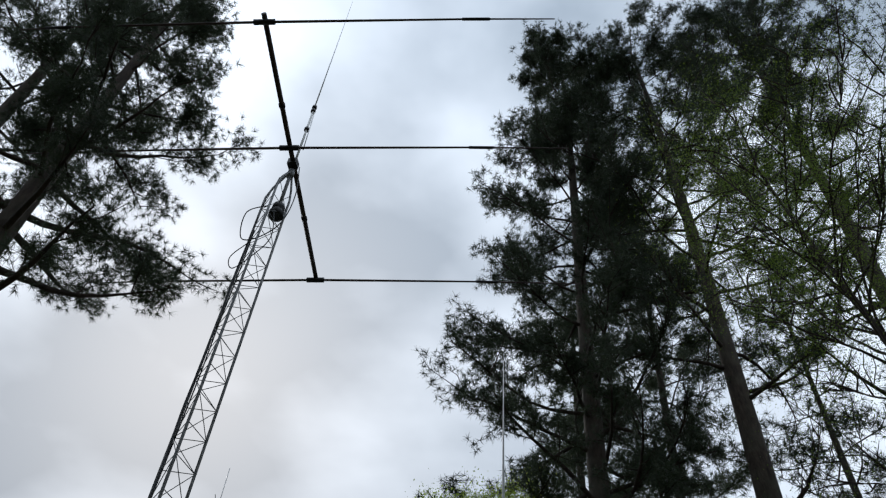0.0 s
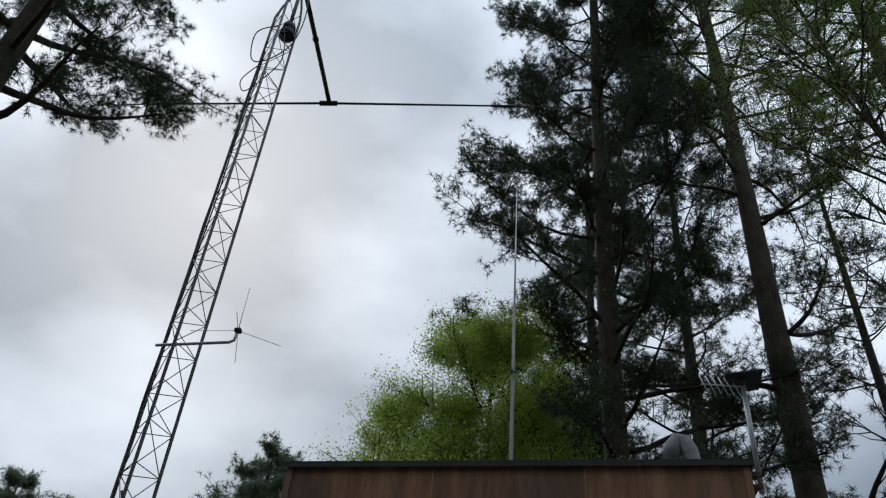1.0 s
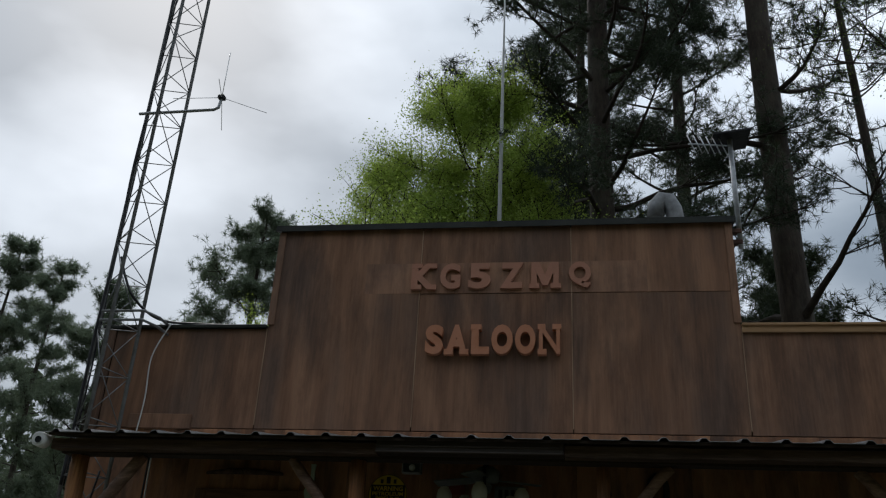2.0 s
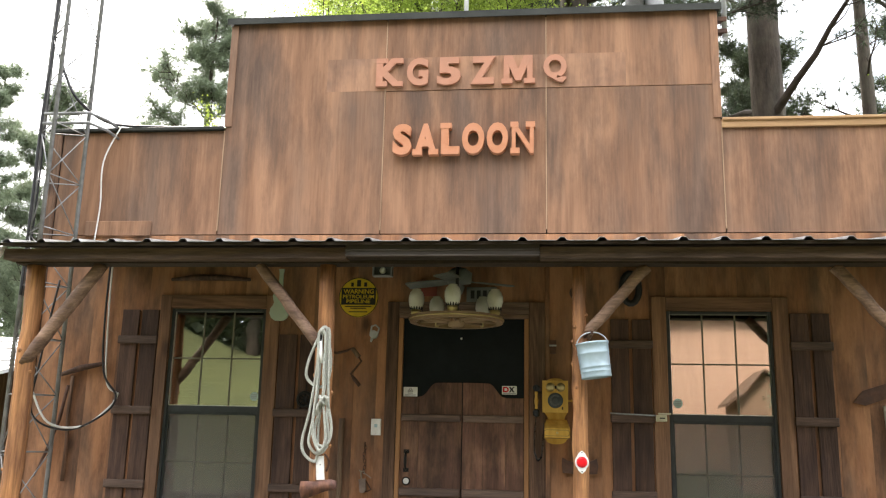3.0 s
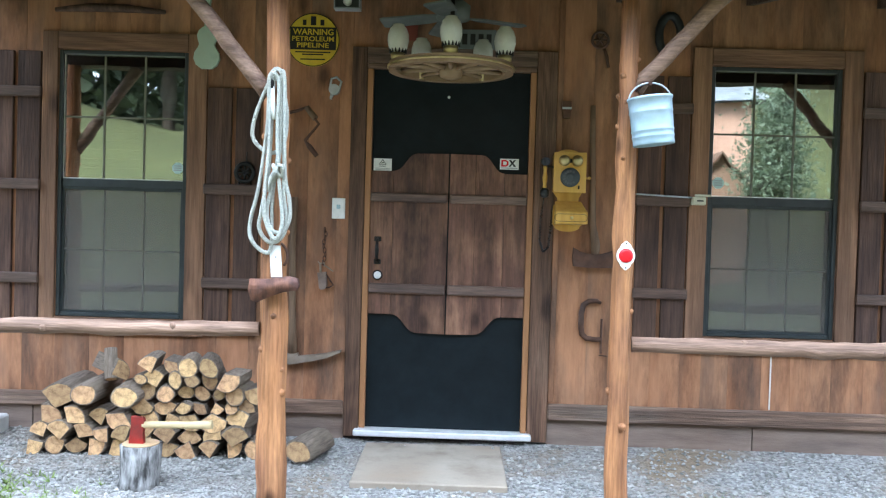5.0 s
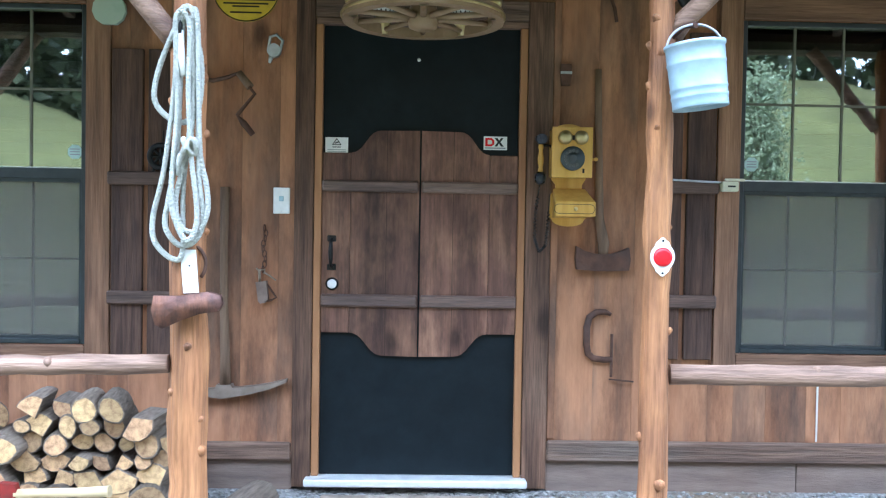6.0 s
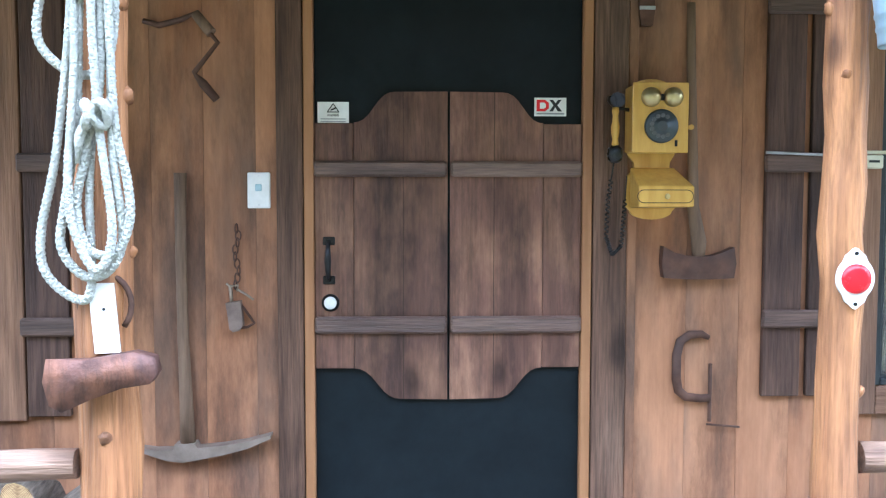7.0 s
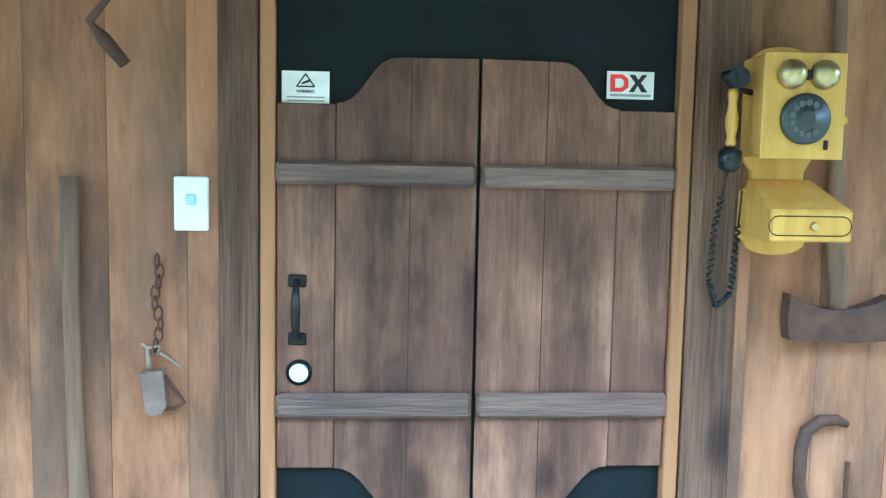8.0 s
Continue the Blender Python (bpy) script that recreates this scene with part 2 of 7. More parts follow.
M["letter"] = surface("terracotta_painted_letter", (0.4, 0.155, 0.075), (0.56, 0.25, 0.135), 5, 0.65, bump=0.25, stain=(0.36, 0.15, 0.09), stain_amt=0.4, stain_scale=5)
M["oldletter"] = surface("faded_brown_letter", (0.36, 0.16, 0.1), (0.52, 0.25, 0.16), 5, 0.75, bump=0.25, stain=(0.26, 0.13, 0.085), stain_amt=0.5, stain_scale=5)
M["door"] = surface("black_painted_door", (0.004, 0.0068, 0.0088), (0.008, 0.0128, 0.016), 9, 0.55, bump=0.05, stain=(0.01, 0.013, 0.015), stain_amt=0.3, stain_scale=3, spec=0.16)
M["bronze"] = surface("dark_bronze_frame", (0.028, 0.034, 0.038), (0.05, 0.058, 0.062), 12, 0.42, 0.3, 0.05)
M["muntin"] = surface("olive_grey_grid", (0.11, 0.11, 0.085), (0.16, 0.155, 0.12), 12, 0.5, 0.1, 0.05)
M["galv"] = surface("galvanised_steel", (0.34, 0.36, 0.37), (0.56, 0.58, 0.6), 14, 0.5, 0.5, 0.06, stain=(0.2, 0.19, 0.18), stain_amt=0.4)
M["alu"] = surface("dull_aluminium", (0.62, 0.62, 0.62), (0.8, 0.8, 0.8), 14, 0.4, 0.35, 0.06)
M["blackiron"] = surface("black_iron", (0.012, 0.012, 0.013), (0.035, 0.034, 0.034), 20, 0.4, 0.6, 0.15)
M["rust"] = surface("rusty_iron", (0.06, 0.032, 0.022), (0.16, 0.085, 0.06), 14, 0.72, 0.45, 0.3, stain=(0.09, 0.065, 0.06), stain_amt=0.6, stain_scale=6)
M["towersteel"] = surface("weathered_tower_steel", (0.15, 0.153, 0.157), (0.32, 0.325, 0.33), 14, 0.6, 0.3, 0.08, stain=(0.09, 0.08, 0.07), stain_amt=0.4)
M["boom"] = surface("dark_antenna_tube", (0.03, 0.022, 0.02), (0.08, 0.055, 0.045), 8, 0.5, 0.5, 0.05)
M["cable"] = surface("black_cable", (0.01, 0.01, 0.011), (0.025, 0.025, 0.027), 20, 0.5, 0, 0.05)
M["whitecable"] = surface("white_cable", (0.55, 0.55, 0.53), (0.7, 0.7, 0.68), 20, 0.5, 0, 0.05)
M["bark"] = surface("pine_bark", (0.022, 0.016, 0.012), (0.078, 0.058, 0.043), 5, 0.95, bump=1.0, stretch=(3, 3, 0.8), stain=(0.1, 0.095, 0.07), stain_amt=0.5, stain_scale=1.5, fine=12)
M["limb"] = surface("dark_limb_bark", (0.02, 0.015, 0.012), (0.065, 0.048, 0.038), 6, 0.95, bump=0.6)


def foliage(name, c1, c2, through_light=0.35):
    m, n, l, p = nodes_of(name)
    geo = n.new("ShaderNodeNewGeometry")
    co = n.new("ShaderNodeTexCoord")
    noi = n.new("ShaderNodeTexNoise")
    noi.inputs["Scale"].default_value = 0.9
    l.new(co.outputs["Object"], noi.inputs["Vector"])
    mul = n.new("ShaderNodeMath")
    mul.operation = "MULTIPLY_ADD"
    mul.inputs[1].default_value = 0.5
    l.new(geo.outputs["Random Per Island"], mul.inputs[0])
    half = n.new("ShaderNodeMath")
    half.operation = "MULTIPLY"
    half.inputs[1].default_value = 0.6
    l.new(noi.outputs["Fac"], half.inputs[0])
    l.new(half.outputs["Value"], mul.inputs[2])
    r = n.new("ShaderNodeValToRGB")
    r.color_ramp.elements[0].position, r.color_ramp.elements[1].position = 0.2, 0.85
    r.color_ramp.elements[0].color, r.color_ramp.elements[1].color = (*c1, 1), (*c2, 1)
    l.new(mul.outputs["Value"], r.inputs["Fac"])
    l.new(r.outputs["Color"], p.inputs["Base Color"])
    p.inputs["Roughness"].default_value = 0.6
    tr = n.new("ShaderNodeBsdfTranslucent")
    l.new(r.outputs["Color"], tr.inputs["Color"])
    mx = n.new("ShaderNodeMixShader")
    mx.inputs["Fac"].default_value = through_light
    l.new(p.outputs["BSDF"], mx.inputs[1])
    l.new(tr.outputs["BSDF"], mx.inputs[2])
    l.new(mx.outputs["Shader"], n["Material Output"].inputs["Surface"])
    return m


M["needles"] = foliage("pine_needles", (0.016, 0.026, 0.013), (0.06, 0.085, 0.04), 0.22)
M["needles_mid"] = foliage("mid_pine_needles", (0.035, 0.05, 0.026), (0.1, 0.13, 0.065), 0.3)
# distance haze is put into these paler needle colours
M["needles_hazed"] = foliage("hazed_pine_needles", (0.1, 0.135, 0.085), (0.2, 0.245, 0.155), 0.45)
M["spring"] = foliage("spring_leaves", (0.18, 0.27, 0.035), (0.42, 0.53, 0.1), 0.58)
# darker copy of the spring leaves, with shade mixed into the colour
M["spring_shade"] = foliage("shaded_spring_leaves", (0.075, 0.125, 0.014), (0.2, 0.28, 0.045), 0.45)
M["grass"] = foliage("grass_blades", (0.1, 0.15, 0.03), (0.28, 0.37, 0.1), 0.3)


def plain(name, colour, rough=0.5, metal=0.0):
    return surface(name, tuple(c * 0.88 for c in colour), tuple(min(1, c * 1.1) for c in colour), 18, rough, metal, 0.06)


def glass_pane(name):
    """Coated window glass: part mirror, part see-through."""
    m, n, l, p = nodes_of(name)
    tr = n.new("ShaderNodeBsdfTransparent")
    tr.inputs["Color"].default_value = (0.62, 0.68, 0.64, 1)
    gl = n.new("ShaderNodeBsdfGlossy")
    gl.inputs["Roughness"].default_value = 0.015
    gl.inputs["Color"].default_value = (0.95, 0.97, 0.94, 1)
    co = n.new("ShaderNodeTexCoord")
    noi = n.new("ShaderNodeTexNoise")
    noi.inputs["Scale"].default_value = 2.2
    b = n.new("ShaderNodeBump")
    b.inputs["Strength"].default_value, b.inputs["Distance"].default_value = 0.12, 0.012
    l.new(co.outputs["Object"], noi.inputs["Vector"])
    l.new(noi.outputs["Fac"], b.inputs["Height"])
    l.new(b.outputs["Normal"], gl.inputs["Normal"])
    mx = n.new("ShaderNodeMixShader")
    mx.inputs["Fac"].default_value = 0.42
    l.new(tr.outputs["BSDF"], mx.inputs[1])
    l.new(gl.outputs["BSDF"], mx.inputs[2])
    l.new(mx.outputs["Shader"], n["Material Output"].inputs["Surface"])
    return m


M["glass"] = glass_pane("window_glass")


def screen_mesh():
    m, n, l, p = nodes_of("insect_screen")
    p.inputs["Base Color"].default_value = (0.15, 0.14, 0.125, 1)
    p.inputs["Roughness"].default_value = 0.8
    tr = n.new("ShaderNodeBsdfTransparent")
    mx = n.new("ShaderNodeMixShader")
    mx.inputs["Fac"].default_value = 0.4
    l.new(tr.outputs["BSDF"], mx.inputs[1])
    l.new(p.outputs["BSDF"], mx.inputs[2])
    l.new(mx.outputs["Shader"], n["Material Output"].inputs["Surface"])
    return m


M["screen"] = screen_mesh()
M["mastgrey"] = plain("grey_white_fibreglass", (0.5, 0.5, 0.49), 0.5)
M["dullgalv"] = surface("dull_old_galvanised", (0.17, 0.175, 0.18), (0.33, 0.335, 0.34), 14, 0.6, 0.5, 0.1, stain=(0.12, 0.1, 0.08), stain_amt=0.5)
M["white"] = plain("white_plastic", (0.78, 0.78, 0.76), 0.4)
M["blackpaint"] = plain("black_print", (0.015, 0.015, 0.015), 0.5)


# ---- mesh helpers ----
def box(bm, x0, x1, y0, y1, z0, z1, bevel=0.0):
    r = bmesh.ops.create_cube(bm, size=1.0)
    vs = r["verts"]
    bmesh.ops.scale(bm, vec=(x1 - x0, y1 - y0, z1 - z0), verts=vs)
    bmesh.ops.translate(bm, vec=((x0 + x1) / 2, (y0 + y1) / 2, (z0 + z1) / 2), verts=vs)
    if bevel:
        es = list({e for v in vs for e in v.link_edges})
        bmesh.ops.bevel(bm, geom=es, offset=bevel, segments=1, affect="EDGES")
    return bm


def tube(bm, pts, radii, n=10, wobble=0.0, rng=None, flat=1.0, caps=True):
    """A swept round bar along pts, with a radius for each point."""
    pts = [Vector(p) for p in pts]
    if not isinstance(radii, (list, tuple)):
        radii = [radii] * len(pts)
    ref = Vector((0, 0, 1)) if abs((pts[-1] - pts[0]).normalized().z) < 0.9 else Vector((1, 0, 0))
    rings = []
    for i, p in enumerate(pts):
        d = (pts[min(i + 1, len(pts) - 1)] - pts[max(i - 1, 0)])
        d = d.normalized() if d.length > 1e-9 else Vector((0, 0, 1))
        u = ref - d * ref.dot(d)
        if u.length < 1e-4:
            u = Vector((0, 1, 0)) - d * d.y
        u.normalize()
        ref = u
        v = d.cross(u)
        ring = []
        for k in range(n):
            a = 2 * math.pi * k / n
            r = radii[i] * (1 + (rng.uniform(-wobble, wobble) if rng else 0))
            ring.append(bm.verts.new(p + u * (math.cos(a) * r) + v * (math.sin(a) * r * flat)))
        rings.append(ring)
    for a, b in zip(rings, rings[1:]):
        for k in range(n):
            bm.faces.new((a[k], a[(k + 1) % n], b[(k + 1) % n], b[k])).smooth = True
    if caps:
        bm.faces.new(rings[0][::-1])
        bm.faces.new(rings[-1])
    return bm


def lathe(bm, profile, centre, axis="z", n=20):
    """Turned shape: profile of (radius, height) round an axis through centre."""
    c = Vector(centre)
    rings = []
    for r, h in profile:
        ring = []
        for k in range(n):
            a = 2 * math.pi * k / n
            p = (math.cos(a) * r, math.sin(a) * r, h)
            if axis == "y":
                p = (p[0], -p[2], p[1])
            elif axis == "x":
                p = (p[2], p[0], p[1])
            ring.append(bm.verts.new(c + Vector(p)))
        rings.append(ring)
    for a, b in zip(rings, rings[1:]):
        for k in range(n):
            bm.faces.new((a[k], a[(k + 1) % n], b[(k + 1) % n], b[k])).smooth = True
    bm.faces.new(rings[0][::-1])
    bm.faces.new(rings[-1])
    return bm


def plate(bm, outline, y0, y1):
    """A flat piece with an outline in x and z, from y0 to y1."""
    f = [bm.verts.new((x, y0, z)) for x, z in outline]
    b = [bm.verts.new((x, y1, z)) for x, z in outline]
    bm.faces.new(f)
    bm.faces.new(b[::-1])
    k = len(f)
    for i in range(k):
        bm.faces.new((f[i], b[i], b[(i + 1) % k], f[(i + 1) % k]))
    return bm


def mesh_of(name, bm, material):
    bmesh.ops.recalc_face_normals(bm, faces=bm.faces)
    me = bpy.data.meshes.new(name)
    bm.to_mesh(me)
    bm.free()
    for m in (material if isinstance(material, (list, tuple)) else [material]):
        me.materials.append(m)
    return me


def part(name, bm, material, parent, label=""):
    """One mesh object under a thing or a part, its shape given in world places."""
    ob = new(name, mesh_of(name, bm, material))
    ob.parent = parent
    if parent.type == "EMPTY":
        ob.matrix_parent_inverse = Matrix.Translation(-parent.location)
    return tagged(ob, label)


def thing(name, base, label, category, group="", kind=""):
    e = new(name)
    e.location = base
    e.empty_display_size = 0.1
    return tagged(e, label, category, group, kind)


def solid(name, bm, material, label="", category="", group="", kind=""):
    return tagged(new(name, mesh_of(name, bm, material)), label, category, group, kind)


B = bmesh.new


# ---- ground: gravel yard, grass beyond, a bank behind the yard ----
def ground_height(x, y):
    h = 0.012 * noise.noise(Vector((x * 1.7, y * 1.7, 0))) + 0.03 * noise.noise(Vector((x * 0.4, y * 0.4, 3)))
    near = max(0.0, min(1.0, (math.hypot(x, y + 2) - 4) / 10))
    bank = max(0.0, min(1.0, (-y - 10) / 12)) 
    slope = -0.015 - 0.03 * max(0.0, min(1.0, -y / 1.1))
    return h * (0.4 + near * 3) + slope + (4.6 + 2.2 * noise.noise(Vector((x * 0.11, y * 0.11, 9)))) * bank * bank * (3 - 2 * bank)


def ground_sheet():
    steps = [-400, -200, -100, -60, -40, -30, -25, -20, -17, -14, -12, -10, -8.5, -7, -6]
    line = steps + [-5 + 0.25 * i for i in range(41)] + [-s for s in steps[::-1]]
    vs = [(x, y - 2, ground_height(x, y - 2)) for y in line for x in line]
    w = len(line)
    fs = [(j * w + i, j * w + i + 1, (j + 1) * w + i + 1, (j + 1) * w + i) for j in range(w - 1) for i in range(w - 1)]
    me = bpy.data.meshes.new("ground")
    me.from_pydata(vs, [], fs)
    me.polygons.foreach_set("use_smooth", [True] * len(fs))
    m, n, l, p = nodes_of("gravel_and_grass")
    co = n.new("ShaderNodeTexCoord")
    vor = n.new("ShaderNodeTexVoronoi")
    vor.inputs["Scale"].default_value = 55
    l.new(co.outputs["Object"], vor.inputs["Vector"])
    stone = n.new("ShaderNodeValToRGB")
    stone.color_ramp.elements[0].color, stone.color_ramp.elements[1].color = (0.13, 0.126, 0.118, 1), (0.36, 0.352, 0.335, 1)
    sep = n.new("ShaderNodeSeparateColor")
    l.new(vor.outputs["Color"], sep.inputs["Color"])
    l.new(sep.outputs["Red"], stone.inputs["Fac"])
    big = n.new("ShaderNodeTexNoise")
    big.inputs["Scale"].default_value, big.inputs["Detail"].default_value = 1.1, 5
    l.new(co.outputs["Object"], big.inputs["Vector"])
    dirt = n.new("ShaderNodeMixRGB")
    dirt.inputs["Color2"].default_value = (0.2, 0.15, 0.1, 1)
    dr = n.new("ShaderNodeValToRGB")
    dr.color_ramp.elements[0].position, dr.color_ramp.elements[1].position = 0.48, 0.66
    l.new(big.outputs["Fac"], dr.inputs["Fac"])
    l.new(dr.outputs["Color"], dirt.inputs["Fac"])
    l.new(stone.outputs["Color"], dirt.inputs["Color1"])
    ln = n.new("ShaderNodeVectorMath")
    ln.operation = "LENGTH"
    apron = n.new("ShaderNodeMapping")
    apron.inputs["Scale"].default_value = (0.5, 1, 1)
    l.new(co.outputs["Object"], apron.inputs["Vector"])
    l.new(apron.outputs["Vector"], ln.inputs[0])
    far = n.new("ShaderNodeMapRange")
    far.inputs["From Min"].default_value, far.inputs["From Max"].default_value = 2.1, 2.8
    l.new(ln.outputs["Value"], far.inputs["Value"])
    gn = n.new("ShaderNodeTexNoise")
    gn.inputs["Scale"].default_value, gn.inputs["Detail"].default_value = 0.8, 9
    l.new(co.outputs["Object"], gn.inputs["Vector"])
    gr = n.new("ShaderNodeValToRGB")
    gr.color_ramp.elements[0].color, gr.color_ramp.elements[1].color = (0.027, 0.032, 0.008, 1), (0.09, 0.095, 0.027, 1)
    l.new(gn.outputs["Fac"], gr.inputs["Fac"])
    mx = n.new("ShaderNodeMixRGB")
    l.new(far.outputs["Result"], mx.inputs["Fac"])
    l.new(dirt.outputs["Color"], mx.inputs["Color1"])
    l.new(gr.outputs["Color"], mx.inputs["Color2"])
    l.new(mx.outputs["Color"], p.inputs["Base Color"])
    p.inputs["Roughness"].default_value = 0.95
    b = n.new("ShaderNodeBump")
    b.inputs["Strength"].default_value, b.inputs["Distance"].default_value = 0.8, 0.02
    l.new(vor.outputs["Distance"], b.inputs["Height"])
    l.new(b.outputs["Normal"], p.inputs["Normal"])
    me.materials.append(m)
    tagged(new("ground", me), "grey gravel yard with dirt patches, grass beyond", "ground", kind="structure")


ground_sheet()

# ---- the saloon front ----
WALL_L, WALL_R, STEP_L, STEP_R = -3.35, 3.42, -1.93, 1.9
LOW_TOP, HIGH_TOP, BAND = 3.57, 4.49, 2.72
DOOR = (-0.475, 0.475, 0.02, 2.11)
WIN_L = (-2.23, -1.49, 0.63, 2.145)
WIN_R = (1.45, 2.178, 0.63, 2.145)
OPENINGS = [WIN_L, DOOR, WIN_R]


def spans(x0, x1, z0, z1, holes=OPENINGS):
    """The z stretches of an upright strip that miss the openings."""
    cut = [(h[2], h[3]) for h in holes if h[0] < (x0 + x1) / 2 < h[1]]
    out, z = [], z0
    for a, b in sorted(cut):
        if a > z:
            out.append((z, a))
        z = max(z, b)
    if z < z1:
        out.append((z, z1))
    return out


bm = B()
cols = sorted({WALL_L, WALL_R, STEP_L, STEP_R, *[v for o in OPENINGS for v in o[:2]]})
for a, b in zip(cols, cols[1:]):
    top = HIGH_TOP if STEP_L <= (a + b) / 2 <= STEP_R else LOW_TOP
    for z0, z1 in spans(a, b, -0.1, top):
        box(bm, a, b, 0.02, 0.14, z0, z1)
wall_front = solid("wall_front", bm, M["backing"], "brown weathered wooden saloon front with a stepped parapet", "wall", kind="structure")

bm = B()
box(bm, WALL_L, WALL_L + 0.12, 0.14, 4.2, -0.1, 3.4)
wall_west = solid("wall_west", bm, M["siding"], "brown weathered wooden side wall", "wall", kind="structure")
bm = B()
box(bm, WALL_R - 0.12, WALL_R, 0.14, 4.2, -0.1, 3.4)
solid("wall_east", bm, M["siding"], "brown weathered wooden side wall", "wall", kind="structure")
bm = B()
box(bm, WALL_L, WALL_R, 4.2, 4.32, -0.1, 3.4)
solid("wall_north", bm, M["siding"], "brown weathered wooden rear wall", "wall", kind="structure")
bm = B()
box(bm, WALL_L - 0.1, WALL_R + 0.1, 0.145, 4.42, 3.4, 3.46)
solid("roof", bm, M["roofmetal"], "low metal roof behind the parapet", "roof", kind="structure")
bm = B()
box(bm, WALL_L + 0.12, WALL_R - 0.12, 0.14, 4.2, 2.6, 2.66)
solid("ceiling", bm, M["backing"], "dark board ceiling inside", "ceiling", kind="structure")
bm = B()
box(bm, WALL_L + 0.12, WALL_R - 0.12, 0.14, 4.2, -0.02, 0.03)
solid("floor", bm, M["backing"], "dark wooden floor inside", "floor", kind="structure")

# parapet caps and corner trim
bm = B()
box(bm, STEP_L - 0.035, STEP_R + 0.035, -0.045, 0.19, HIGH_TOP, HIGH_TOP + 0.03, 0.004)
box(bm, STEP_L - 0.035, STEP_R + 0.035, -0.052, -0.045, HIGH_TOP - 0.025, HIGH_TOP + 0.03)
solid("trim_cap_high", bm, M["cap"], "dark metal drip edge on the high parapet", "trim", kind="structure")
bm = B()
box(bm, WALL_L - 0.05, STEP_L - 0.002, -0.045, 0.19, LOW_TOP, LOW_TOP + 0.03, 0.004)
solid("trim_cap_low", bm, M["cap"], "dark metal drip edge on the low parapet", "trim", kind="structure")
bm = B()
box(bm, STEP_R + 0.002, WALL_R + 0.05, -0.05, 0.19, LOW_TOP, LOW_TOP + 0.022, 0.004)
box(bm, STEP_R + 0.002, WALL_R + 0.05, -0.035, -0.014, LOW_TOP - 0.05, LOW_TOP)
solid("trim_cap_pale", bm, M["capR"], "pale wooden cap board on the low parapet", "trim", kind="structure")
for x in (STEP_L, STEP_R - 0.05):
    bm = B()
    box(bm, x - 0.004, x + 0.054, -0.026, -0.012, LOW_TOP + 0.03, HIGH_TOP - 0.026, 0.003)
    solid("trim_corner", bm, M["upper"], "brown corner board on the parapet step", "trim", kind="structure")
bm = B()
box(bm, WALL_L - 0.02, WALL_L + 0.07, -0.03, -0.012, -0.02, LOW_TOP - 0.002, 0.004)
solid("trim_corner_west", bm, M["trim"], "dark corner board at the end of the front", "trim", kind="structure")


def upright_trim(name, x0, x1, z0, z1, y0=-0.034, y1=-0.0125, mat="trim", label="dark-stained upright trim board"):
    bm = B()
    box(bm, x0, x1, y0, y1, z0, z1, 0.003)
    return solid(name, bm, M[mat], label, "trim", kind="structure")


# door surround
upright_trim("trim_door_west", -0.562, -0.478, 0.0, 2.2)
upright_trim("trim_door_east", 0.478, 0.59, 0.0, 2.2)
upright_trim("trim_door_head", -0.476, 0.476, 2.112, 2.2, mat="trim_x", label="dark-stained board over the door")
upright_trim("jamb_west", -0.4745, -0.442, 0.05, 2.08, -0.03, 0.1, "jamb", "orange-stained door jamb")
upright_trim("jamb_east", 0.442, 0.4745, 0.05, 2.08, -0.03, 0.1, "jamb", "orange-stained door jamb")
upright_trim("jamb_head", -0.4745, 0.4745, 2.081, 2.1095, -0.03, 0.1, "trim_x", "dark head jamb")
upright_trim("trim_strip_east", 0.592, 0.625, 0.23, 2.5, -0.026, -0.0125, "siding", "thin brown batten beside the door trim")

# baseboards and skirting
for x0, x1, z0, z1 in ((-3.27, -0.565, 0.118, 0.202), (0.593, 3.4, 0.126, 0.222)):
    bm = B()
    box(bm, x0, x1, -0.04, -0.0125, z0, z1, 0.008)
    solid("baseboard", bm, M["trim_x"], "weathered brown board along the wall foot", "baseboard", kind="structure")
bm = B()
box(bm, -0.5, 0.5, -0.09, 0.12, 0.015, 0.049, 0.006)
solid("door_sill", bm, M["alu"], "dull aluminium door sill", "sill", kind="structure")
bm = B()
box(bm, -0.42, 0.33, -0.86, -0.1, -0.05, -0.012, 0.006)
solid("step_slab", bm, surface("dusty_concrete", (0.2, 0.16, 0.12), (0.36, 0.31, 0.25), 6, 0.9, stain=(0.2, 0.14, 0.09), stain_amt=0.6, stain_scale=3), "dusty brown concrete slab before the door", "slab", kind="structure")


